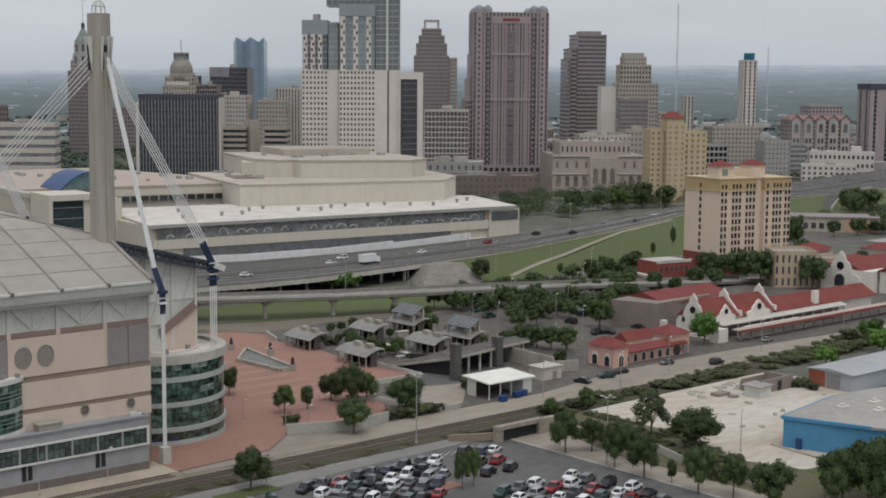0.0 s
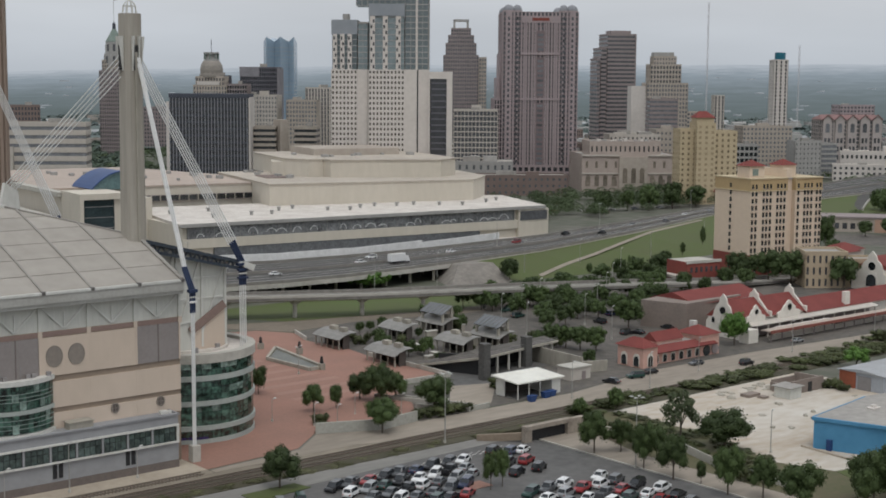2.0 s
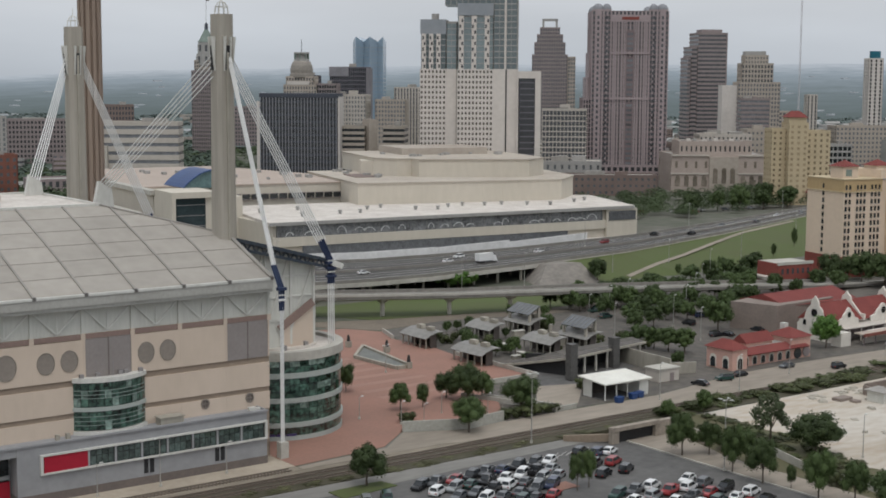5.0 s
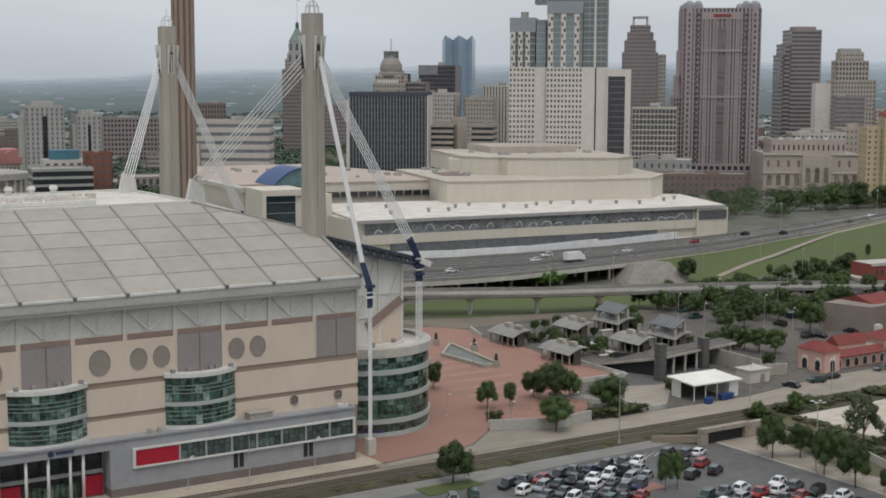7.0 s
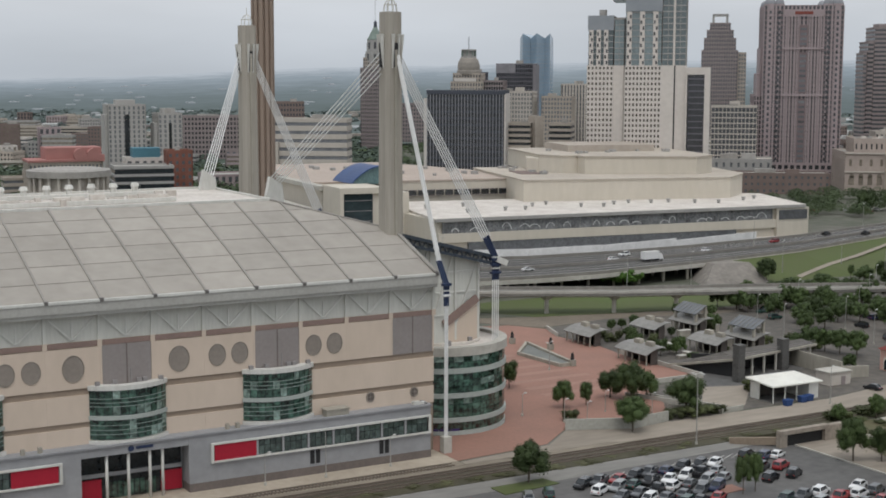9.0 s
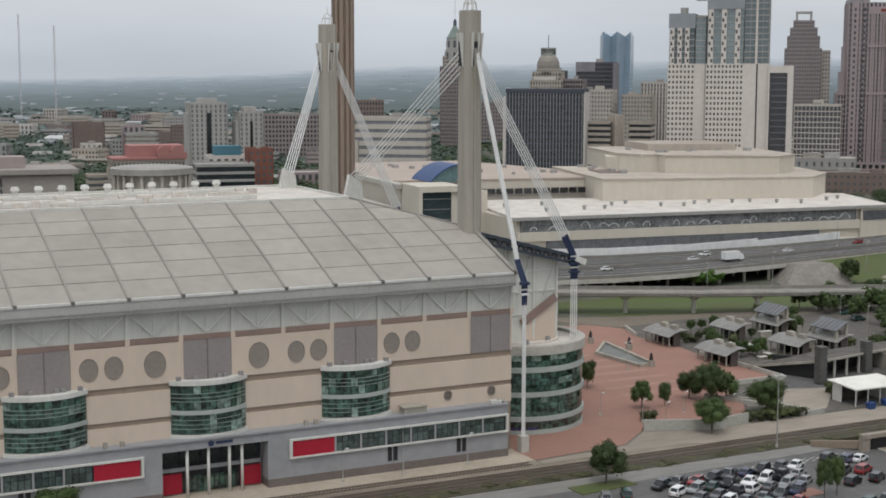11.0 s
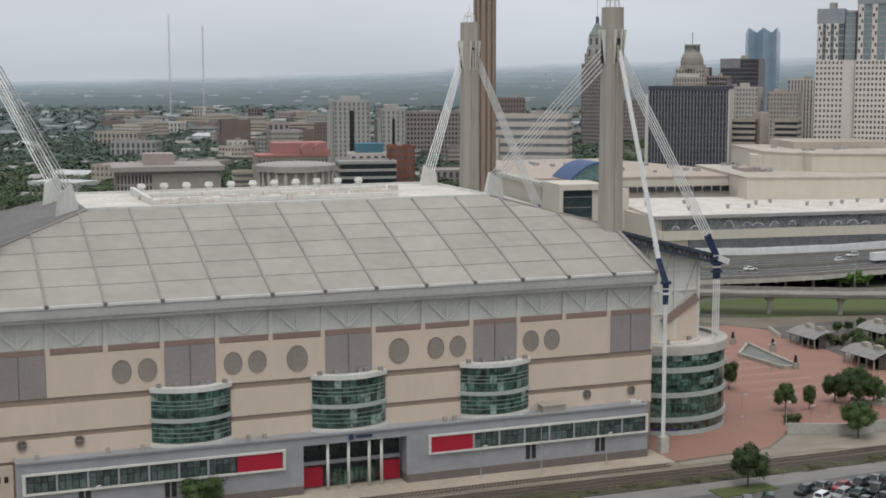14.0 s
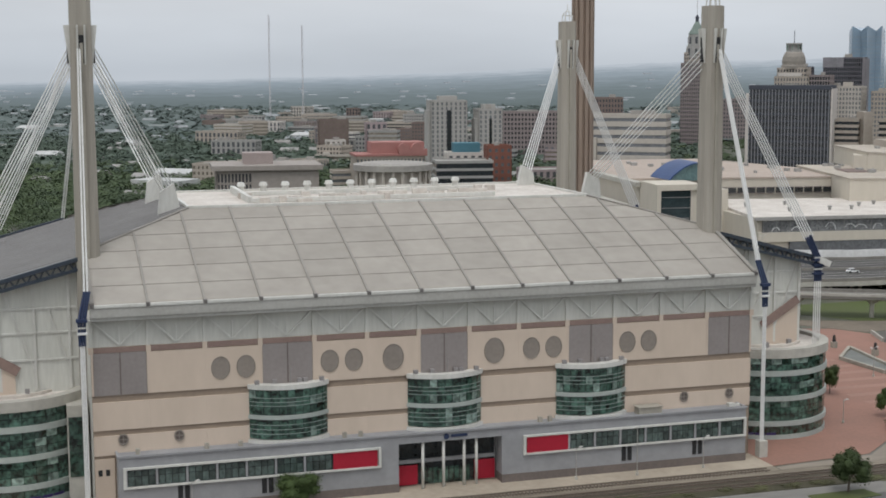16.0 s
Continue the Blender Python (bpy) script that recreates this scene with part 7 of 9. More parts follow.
b = thing("terminal_deck", "concrete terminal deck on columns with blacked-in shade below", "deck")
part("slab", Mesh().slab((166.3, 23.3, 5.1), (182.5, 26.1, 5.2), (182.5, 34, 5.2), (168, 32, 5.2), 0.45).slab((182.5, 26.1, 5.2), (198, 28.5, 5.2), (200, 36, 5.2), (182.5, 34, 5.2), 0.45), TOWN_PAVING, b)
part("edge_beam", Mesh().beam((166.3, 22.8, 5.0), (182.5, 26.0, 5.0), 0.4, 0.6).beam((182.5, 26.0, 5.0), (198, 28.4, 5.0), 0.4, 0.6), CONCRETE, b, "pale concrete edge beam")
planter_r = random.Random(41)
for k in range(26):
    x, y = planter_r.uniform(164, 206), planter_r.uniform(40, 96)
    if min(abs(x - q) for q in (160, 183, 198)) < 4.4:
        continue
    t = thing("stone_planter", "low grey concrete planter between the bus shelters", "planter", pose(x, y, 0.04, 0, 0, planter_r.choice([0, 90])), "planters at the bus shelters")
    w, h = planter_r.uniform(1.2, 3.0), planter_r.uniform(0.8, 2.6)
    part("box", Mesh().box(-w, w, -0.7, 0.7, 0, h), CONCRETE, t)
    part("coping", Mesh().box(-w - 0.15, w + 0.15, -0.85, 0.85, h, h + 0.2), PALE_CONCRETE, t)
part("ramp_beam", Mesh().beam((158.6, 42, 0.9), (166.3, 23.0, 5.0), 0.5, 0.6), CONCRETE, b)
part("ramp_slab", Mesh().slab((158.7, 42, 1.1), (166.3, 23.3, 5.1), (168, 32, 5.1), (163, 44, 1.4), 0.4), TOWN_PAVING, b)
# black wall painted in for the shade under the ramp slab
part("back", Mesh().add([(159.4, 41.4, 0), (166.6, 24.2, 0), (166.6, 24.2, 4.7), (159.4, 41.4, 0.9), (160, 41.6, 0), (167.2, 24.4, 0), (167.2, 24.4, 4.7), (160, 41.6, 0.9)], [(0, 1, 2, 3), (7, 6, 5, 4), (0, 4, 5, 1), (1, 5, 6, 2), (2, 6, 7, 3), (3, 7, 4, 0)]), BLACK, b)
for (xa, ya, za), (xb, yb, zb) in (((158.8, 41.8, 1.1), (166.3, 23.1, 5.2)), ((166.3, 23.1, 5.2), (182.5, 26.3, 5.2)), ((182.5, 26.3, 5.2), (198, 28.7, 5.2))):
    for dz in (0.5, 1.0):
        part("rail", Mesh().beam((xa, ya, za + dz), (xb, yb, zb + dz), 0.08, 0.08), GREY_PANEL, b)
# black wall painted in for the shade under the deck
part("back", Mesh().prism([(163, 38), (169, 30.4), (182.5, 32.6), (198, 34.5), (198, 35), (182.5, 34), (168, 33)], 0, 4.4), BLACK, b)
for k in range(7):
    x = 167 + k * 4.8
    part("column", Mesh().box(x, x + 0.5, 23.6 + (x - 167) * 0.17, 24.1 + (x - 167) * 0.17, 0, 4.6), PALE_CONCRETE, b)
for x, y, zs in ((163.6, 20.2, 1.18), (184, 26.2, 1.02)):
    t = thing("stone_pier", "square dark rubble stone pier", "pier", pose(x, y, 0) @ Matrix.Diagonal((1, 1, zs, 1)), "stone piers of the terminal")
    part("shaft", Mesh().box(-1.05, 1.05, -1.05, 1.05, 0, 7.6), RUBBLE, t)
    part("cap", Mesh().box(-1.2, 1.2, -1.2, 1.2, 7.6, 8.1), RUBBLE, t)
    for k in range(5):
        part("stone", Mesh().box(-1.12, 1.12, -1.13, 1.13, 0.4 + k * 1.5, 1.4 + k * 1.5), RUBBLE, t)
setting("wall_yard", Mesh().beam((191.5, 34, 2.1), (190, 11, 2.1), 0.5, 4.2).beam((190, 11, 1.5), (197, 8.6, 1.5), 0.5, 3.0), CONCRETE, "plain concrete yard wall", "wall")
setting("wall_plaza_edge", Mesh().beam((159, 28.5, 0.6), (134.8, 29, 0.6), 0.5, 1.2).beam((159, 28.5, 0.6), (159.2, 64, 0.6), 0.5, 1.2).beam((163, 106, 0.6), (158.7, 94, 0.6), 0.5, 1.2), PALE_CONCRETE, "low concrete plaza parapet", "wall")
setting("wall_planter", Mesh().beam((97.4, 0.9, 1.2), (111.3, -5.2, 1.2), 0.5, 2.4).beam((111.3, -5.2, 1.2), (122, -3.7, 1.2), 0.5, 2.4).beam((137, -4.2, 0.6), (144, -3.6, 0.6), 0.5, 1.2), mat("pale_green_concrete", (0.40, 0.39, 0.345), (0.30, 0.295, 0.26)), "pale retaining wall of the terrace", "retaining wall")
curl = Mesh()
for k in range(14):
    a0, a1 = radians(200 + 17 * k), radians(200 + 17 * (k + 1))
    curl.beam((133 + 5 * math.cos(a0), 6 + 5 * math.sin(a0), 0.9), (133 + 5 * math.cos(a1), 6 + 5 * math.sin(a1), 0.9), 0.5, 1.6)
for dy in (0, 3.4):
    curl.beam((128 + dy, 20 - dy, 0.7), (136 + dy, 1 - dy, 0.7), 0.5, 1.4)
setting("wall_curl", curl, PALE_CONCRETE, "curved low wall in the planting bed", "retaining wall")

# triangular fountain basin with stone posts
b = thing("plaza_basin", "triangular stone basin with grey slate floor", "basin")
tri = [(133.5, 76), (144, 88), (139, 57), (134.5, 57)]
part("floor", Mesh().prism(tri, 0, 0.35), mat("grey_slate", (0.20, 0.205, 0.19), (0.14, 0.145, 0.135), rough=0.9), b)
rimm = Mesh()
for p, q in zip(tri, tri[1:] + tri[:1]):
    rimm.beam((*p, 0.5), (*q, 0.5), 0.8, 1.0)
part("rim", rimm, CONCRETE, b)
for x, y in ((141, 91), (145.5, 78), (138, 56.5)):
    t = thing("plaza_post", "dark bronze finial on a stone post", "post", pose(x, y, 0), "plaza posts")
    part("post", Mesh().box(-0.7, 0.7, -0.7, 0.7, 0, 1.8), CONCRETE, t)
    part("finial", Mesh().tube((0, 0, 1.8), (0, 0, 3.6), 0.55, 0.3, n=8), BLACK, t)

# open white-roofed shed
b = thing("white_roofed_shed", "open shed with a flat white roof", "shed", pose(154.2, -2.6, 0, 0, 0, -1) @ Matrix.Diagonal((0.86, 0.9, 0.94, 1)))
part("roof", Mesh().slab((-0.8, -0.8, 4.6), (17.2, -0.8, 4.6), (17.2, 10.2, 5.2), (-0.8, 10.2, 5.2), 0.35), mat("white_shed_roof", (0.74, 0.73, 0.66), (0.62, 0.60, 0.54)), b, "flat white metal roof")
# back wall and floor are coloured dark for the shed's shaded inside
part("back_wall", Mesh().box(0, 16.4, 8.6, 9.2, 0, 4.4), TERMINAL_WALL, b)
part("side_wall", Mesh().box(13, 16.4, 0, 9, 0, 4.3), WHITE_METAL, b, "white enclosed end")
part("side_wall", Mesh().box(0, 0.3, 5.5, 9, 0, 4.3), WHITE_METAL, b)
part("post", Mesh().box(0, 0.25, 0, 0.25, 0, 4.4), WHITE_METAL, b)
part("floor_slab", Mesh().box(0, 16.4, 0, 9, 0.05, 0.12), ASPHALT, b)
for x in (4.2, 8.4):
    part("post", Mesh().box(x, x + 0.25, 0, 0.25, 0, 4.4), WHITE_METAL, b)
BLUE_BIN = mat("blue_plastic", (0.03, 0.07, 0.20), rough=0.5)
for x, y in ((161.6, -4.6), (164.0, -4.2), (156, -5.6)):
    t = thing("waste_bin", "blue plastic wheeled waste bin", "bin", pose(x, y, -0.02), "blue bins by the shed")
    part("body", Mesh().add([(-0.8, -0.6, 0.1), (0.8, -0.6, 0.1), (0.8, 0.6, 0.1), (-0.8, 0.6, 0.1), (-1, -0.75, 1.4), (1, -0.75, 1.4), (1, 0.75, 1.4), (-1, 0.75, 1.4)], [(0, 3, 2, 1), (4, 5, 6, 7), (0, 1, 5, 4), (1, 2, 6, 5), (2, 3, 7, 6), (3, 0, 4, 7)]), BLUE_BIN, t)
    part("lid", Mesh().box(-1.05, 1.05, -0.8, 0.8, 1.4, 1.55), BLUE_BIN, t)
b = thing("tan_kiosk", "small tan block kiosk with flat roof", "kiosk", pose(180, 5.0, 0))
part("wall", Mesh().box(0, 7, 0, 5, 0, 3.2), CREAM_STONE, b)
part("roof", Mesh().box(-0.3, 7.3, -0.3, 5.3, 3.2, 3.5), PALE_CONCRETE, b)
part("door", Mesh().box(3.8, 5.2, -0.08, 0.0, 0, 2.2), BROWN_STONE, b)

# railway underpass
UNDERPASS = mat("stained_underpass_concrete", (0.33, 0.285, 0.235), (0.23, 0.195, 0.16), scale=0.3, fine=1.2)
b = thing("railway_underpass", "pale concrete underpass below the railway", "underpass", kind="structure")
part("headwall", Mesh().box(127.4, 141, -34.0, -32.6, 2.7, 3.6).box(127.4, 129.4, -33.8, -32.6, 0, 2.7), UNDERPASS, b)
part("fill", Mesh().add([(129, -32.6, 0), (147.5, -32.6, 0), (150, -24.2, 0), (126, -24.2, 0), (129, -32.6, 3.2), (147.5, -32.6, 3.2), (150, -24.2, 0.3), (126, -24.2, 0.3)], [(4, 5, 6, 7), (1, 2, 6, 5), (3, 0, 4, 7), (2, 3, 7, 6)]), SCRUB, b)
# flat black plate paints the unlit inside; there is no tunnel behind
part("opening", Mesh().box(129.4, 140, -33.0, -32.8, 0, 2.7), BLACK, b)
part("abutment", Mesh().box(140, 145.4, -33.9, -32.6, 0, 3.4), UNDERPASS, b)
part("wing_wall", Mesh().add([(146.6, -33.6, 0), (148, -33.6, 0), (144, -46, 0), (142.8, -46, 0), (146.6, -33.6, 3.4), (148, -33.6, 3.4), (144, -46, 0.9), (142.8, -46, 0.9)], [(0, 1, 2, 3), (7, 6, 5, 4), (0, 4, 5, 1), (1, 5, 6, 2), (2, 6, 7, 3), (3, 7, 4, 0)]), UNDERPASS, b)
part("wing_wall", Mesh().beam((121, -25.4, 0.5), (129.4, -33.2, 1.3), 0.6, 1.6), mat("rust_stained_concrete", (0.27, 0.215, 0.16), (0.21, 0.165, 0.125)), b)
setting("fence_bank", Mesh().beam((146.6, -38, 1.0), (148.6, -60, 1.0), 0.3, 1.8).beam((148.6, -60, 0.9), (144.4, -72, 0.9), 0.3, 1.7).beam((144.4, -72, 0.8), (143.6, -92, 0.8), 0.3, 1.5), PALE_CONCRETE, "low pale wall beside the lot", "wall")
setting("trim_kerb", Mesh().beam((171.8, -72, 0.15), (170.4, -84, 0.15), 0.5, 0.5).beam((170.4, -84, 0.15), (176, -92, 0.15), 0.5, 0.5), TAN_CONCRETE, "tan kerb before the blue shop", "kerb")

# ---- the lot ----
BLUE_WALL = mat("bright_blue_wall", (0.085, 0.255, 0.42), (0.07, 0.22, 0.37), fine=0.7, bump=0.05)
b = thing("blue_shop", "single-storey shop with bright blue walls and grey roof", "shop")
ring = [(172.4, -74.5), (178.4, -92), (182, -98), (300, -132), (300, -100), (212, -72), (198, -70)]
part("wall", Mesh().prism(ring, 0, 6.3), BLUE_WALL, b)
part("roof", Mesh().prism([(172, -73.9), (178, -92.4), (181.6, -98.6), (300.4, -132.4), (300.4, -99.6), (212, -71.5), (198, -69.5)], 6.3, 6.8), FLAT_ROOF, b, "grey flat roof")
part("parapet", Mesh().beam((172.2, -74.2, 6.5), (178.2, -92.2, 6.5), 0.5, 0.7).beam((172.2, -74.2, 6.6), (198, -69.8, 6.6), 0.3, 0.5), BLUE_WALL, b)
part("door", Mesh().box(172.9, 173.9, -78.4, -77.4, 0, 2.4).turned(Matrix.Identity(4)), BLUE_ROOF, b)
rr = random.Random(3)
for k in range(14):
    x, y = 190 + (k % 5) * 9 + rr.uniform(-2, 2), -78 - (k // 5) * 7 - (k % 5) * 2 + rr.uniform(-1, 1)
    part("skylight", Mesh().box(x - 1.5, x + 1.5, y - 0.9, y + 0.9, 6.8, 7.2).box(x - 0.6, x + 0.6, y - 0.4, y + 0.4, 7.2, 7.7), WHITE_STONE, b, "white curbed roof unit")
b = thing("metal_warehouse", "pale grey metal warehouse with a rust-red end", "warehouse")
part("wall", Mesh().box(230, 266, -54, -41, 0, 4.4), mat("blue_grey_sheet", (0.40, 0.42, 0.45), (0.33, 0.35, 0.375), rough=0.5), b)
part("end_wall", Mesh().box(229.85, 230, -46, -41.2, 0.2, 4.3), mat("rust_red_sheet", (0.35, 0.11, 0.06), (0.28, 0.09, 0.05)), b, "rust-red sheet wall")
part("door", Mesh().box(229.8, 230, -50.4, -46.6, 0, 3.6), GREY_PANEL, b)
part("roof", Mesh().add([(229.5, -54.5, 4.4), (266.5, -54.5, 4.4), (266.5, -40.5, 4.4), (229.5, -40.5, 4.4), (229.5, -47.5, 5.3), (266.5, -47.5, 5.3)], [(0, 1, 5, 4), (2, 3, 4, 5), (1, 2, 5), (3, 0, 4), (3, 2, 1, 0)]), mat("weathered_sheet_roof", (0.36, 0.37, 0.38), (0.28, 0.285, 0.29), rough=0.5), b, "pale low-pitched roof")
b = thing("roofless_ruin", "roofless masonry ruin with a pale metal lean-to", "ruin")
part("wall", Mesh().box(211, 224, -40.6, -40.1, 0, 3.4).box(223.5, 224, -40.1, -32, 0, 3.0).box(211, 211.5, -40.1, -34, 0, 2.4).box(214, 224, -32.5, -32, 0, 2.2), RAW_WALL, b)
part("doorway", Mesh().box(217.6, 219.0, -40.75, -40.55, 0, 2.6), BLACK, b)
part("lean_to", Mesh().box(206.6, 211, -43.4, -38.6, 0, 2.8), PALE_PANEL, b, "pale sheet-metal lean-to")
part("lean_to_roof", Mesh().slab((206.0, -44, 2.9), (211.6, -44, 3.1), (211.6, -38, 3.1), (206.0, -38, 2.9), 0.2), FLAT_ROOF, b)
part("rubble", Mesh().box(200, 204.6, -36, -33.4, 0, 0.8).box(202, 204, -39, -37, 0, 0.6), RAW_WALL, b)

# broken masonry strewn beside the ruin and over the lot
debris_r = random.Random(57)
for k in range(34):
    x, y = (debris_r.uniform(196, 226), debris_r.uniform(-34, -27)) if k < 22 else (debris_r.uniform(170, 225), debris_r.uniform(-62, -30))
    t = thing("rubble_block", "broken grey masonry block on the limestone lot", "rubble", pose(x, y, 0.08, 0, 0, debris_r.uniform(0, 180)), "rubble on the lot")
    a, c, h = debris_r.uniform(0.4, 1.4), debris_r.uniform(0.3, 0.9), debris_r.uniform(0.2, 0.7)
    part("block", Mesh().add([(-a, -c, 0), (a, -c * 0.8, 0), (a * 0.9, c, 0), (-a * 0.8, c, 0), (-a * 0.8, -c * 0.7, h), (a * 0.7, -c * 0.6, h * 0.8), (a * 0.6, c * 0.8, h * 0.9), (-a * 0.6, c * 0.7, h * 0.7)], [(0, 3, 2, 1), (4, 5, 6, 7), (0, 1, 5, 4), (1, 2, 6, 5), (2, 3, 7, 6), (3, 0, 4, 7)]), CONCRETE, t)
# ---- plants ----
LEAF = {
    "oak": mat("dark_oak_leaf", (0.06, 0.09, 0.027), (0.034, 0.053, 0.017), rough=0.7, scale=0.5, fine=3, each=0.3),
    "young": mat("young_leaf", (0.066, 0.096, 0.03), (0.04, 0.062, 0.02), rough=0.7, scale=0.5, fine=3, each=0.25),
    "bright": mat("bright_leaf", (0.09, 0.17, 0.03), (0.05, 0.11, 0.02), rough=0.7, scale=0.5, fine=3, each=0.25),
    "airy": mat("thin_leaf", (0.07, 0.09, 0.042), (0.045, 0.06, 0.028), rough=0.7, scale=0.5, fine=3, each=0.25),
    "bush": mat("bush_leaf", (0.07, 0.082, 0.032), (0.046, 0.055, 0.022), rough=0.75, scale=0.5, fine=3, each=0.35),
    "scrub": mat("scrub_leaf", (0.085, 0.085, 0.04), (0.06, 0.06, 0.028), rough=0.8, scale=0.5, fine=3, each=0.3),
}
BARK = mat("grey_bark", (0.12, 0.095, 0.075), (0.08, 0.065, 0.05), scale=2, fine=8)


def crown_mesh(kind, seed, light=False):
    """Leaf clumps on a few overlapping lobes, in a unit crown of width 1 and height 1."""
    r = random.Random(seed)
    lobes = []
    low = kind in ("bush", "scrub")
    count = {"oak": 15, "young": 10, "bright": 15, "airy": 13, "bush": 11, "scrub": 10}[kind]
    for k in range(count):
        a = k * 2.4 + r.uniform(-0.5, 0.5)
        z = r.uniform(0.12, 0.5) if low else 0.39 + 0.47 * (k + r.random()) / count
        # the crown is widest a little below its middle
        wide = 0.40 if low else 0.36 * math.sqrt(max(0.05, 1 - ((z - 0.58) / 0.42) ** 2))
        rad = wide * math.sqrt(r.uniform(0.15, 1.0)) * (0.75 if kind == "young" else 1.0)
        size = r.uniform(0.09, 0.15) if kind == "airy" else r.uniform(0.13, 0.21) if not low else r.uniform(0.11, 0.19)
        lobes.append((rad * math.cos(a), rad * math.sin(a), z, size))
    lobes.append((0, 0, 0.4 if low else 0.62, 0.12 if kind == "airy" else 0.3))
    ms = Mesh()
    rings, seg = (3, 6) if light else (4, 8)
    for lx, ly, lz, s in lobes:
        # a lumpy dark heart, then leaves all round it
        rows_ = []
        for i in range(rings + 1):
            th = math.pi * i / rings
            rows_.append([(lx + s * 0.8 * math.sin(th) * math.cos(2 * math.pi * j / seg) * r.uniform(0.8, 1.1), ly + s * 0.8 * math.sin(th) * math.sin(2 * math.pi * j / seg) * r.uniform(0.85, 1.08), lz + s * 0.7 * math.cos(th)) for j in range(seg)])
        if kind != "airy":
            ms.add([q for row in rows_ for q in row], [(i * seg + j, (i + 1) * seg + j, (i + 1) * seg + (j + 1) % seg, i * seg + (j + 1) % seg) for i in range(rings) for j in range(seg)])
        per = int({"oak": 270, "young": 230, "bright": 270, "airy": 260, "bush": 220, "scrub": 200}[kind] * (0.28 if light else 1.0))
        grow = 1.7 if light else 1.0
        for k in range(per):
            d = Vector((r.gauss(0, 1), r.gauss(0, 1), r.gauss(0, 1) + 0.15)).normalized()
            c = Vector((lx, ly, lz)) + Vector((d.x, d.y, d.z * 0.87)) * s * (r.uniform(0.72, 1.06) if r.random() < 0.8 else r.uniform(1.05, 1.3))
            nrm = (d + Vector((r.uniform(-0.9, 0.9), r.uniform(-0.9, 0.9), r.uniform(-0.4, 0.8)))).normalized()
            u = nrm.orthogonal().normalized()
            v = nrm.cross(u)
            a = r.uniform(0, 6.28)
            u, v = u * math.cos(a) + v * math.sin(a), v * math.cos(a) - u * math.sin(a)
            e = r.uniform(0.014, 0.03) * grow
            ms.add([c - u * e, c - v * e * 0.72, c + u * e, c + v * e * 0.72], [(0, 1, 2, 3)])
    return ms.mesh("crown", LEAF[kind], True)


def trunk_mesh(kind, seed):
    r = random.Random(seed)
    ms = Mesh()
    ms.tube((0, 0, -0.02), (0.01, 0, 0.40), 0.028, 0.020, n=7)
    for k in range(5):
        a = 2 * math.pi * k / 5 + r.uniform(-0.4, 0.4)
        ms.tube((0.01, 0, r.uniform(0.24, 0.36)), (0.22 * math.cos(a), 0.22 * math.sin(a), r.uniform(0.5, 0.72)), 0.013, 0.004, n=5)
    ms.tube((0.01, 0, 0.33), (0, 0.02, 0.8), 0.018, 0.004, n=6)
    return ms.mesh("trunk", BARK)


TREE_LABEL = {"oak": "round dark-green oak with a short trunk", "young": "slim young street tree with upright crown", "bright": "bright-green leafy tree", "airy": "tall thin-leaved tree with open crown",
              "bush": "dense dark-green bush on open ground", "scrub": "dry olive scrub bush on the verge"}
TREE_MESH = {}
for kind in LEAF:
    TREE_MESH[kind] = [(trunk_mesh(kind, 7 * i + 1), crown_mesh(kind, 31 * i + 3), crown_mesh(kind, 31 * i + 3, True)) for i in range(3)]
tree_rng = random.Random(11)


def tree(x, y, height, width, kind, group):
    i = tree_rng.randrange(3)
    m = pose(x, y, 0, 0, 0, tree_rng.uniform(0, 360)) @ Matrix.Diagonal((width, width * tree_rng.uniform(0.95, 1.15), height, 1)) @ Matrix.Diagonal((1.1, 1.1, 1.05, 1))
    t = thing("bush" if kind in ("bush", "scrub") else "tree", TREE_LABEL[kind] + (" beside the paving" if kind == "bright" else ""), "bush" if kind in ("bush", "scrub") else "tree", m, group)
    tr, dense, sparse = TREE_MESH[kind][i]
    cr = sparse if kind in ("bush", "scrub") or x > 170 or y > 60 else dense
    part("trunk", tr, None, t)
    part("crown", cr, None, t)
    return t


# ---- trees, one by one ----
tree(68.1, -29.4, 7.8, 7.2, "oak", "trees along the car park")
tree(133.3, -48.4, 8.9, 6.2, "oak", "trees along the car park")
tree(138.2, -51.3, 6.9, 4.8, "oak", "trees along the car park")
tree(132.1, -63.2, 9.4, 5.3, "oak", "trees along the car park")
tree(131.1, -71.8, 9.0, 6.3, "oak", "trees along the car park")
tree(131.1, -85.1, 9.3, 5.5, "oak", "trees along the car park")
tree(134.1, -90.9, 8.2, 5.0, "oak", "trees along the car park")
tree(134.1, -99.2, 8.6, 7.7, "oak", "trees along the car park")
tree(132.5, -77.5, 4.7, 2.5, "young", "trees along the car park")
tree(156.8, -63.7, 8.1, 9.5, "oak", "trees along the car park")
tree(155.8, -52.4, 10.6, 8.2, "airy", "trees along the car park")
tree(164.3, -25.2, 5.6, 3.8, "oak", "trees along the car park")
tree(153.9, -23.9, 4.2, 3.2, "oak", "trees along the car park")
tree(98.7, -54.9, 7.6, 3.5, "young", "trees along the car park")
tree(101.9, -54.6, 7.4, 3.3, "young", "trees along the car park")
tree(147.3, -105.7, 9.9, 7.7, "oak", "trees along the car park")
tree(138.9, -60.5, 7.1, 4.2, "oak", "trees along the car park")
tree(141.2, -81.2, 4.5, 3.4, "bush", "trees along the car park")
tree(144.2, -50.3, 5.5, 4.9, "bush", "trees along the car park")
tree(108.9, 41.9, 6.7, 4.5, "oak", "trees on the plaza")
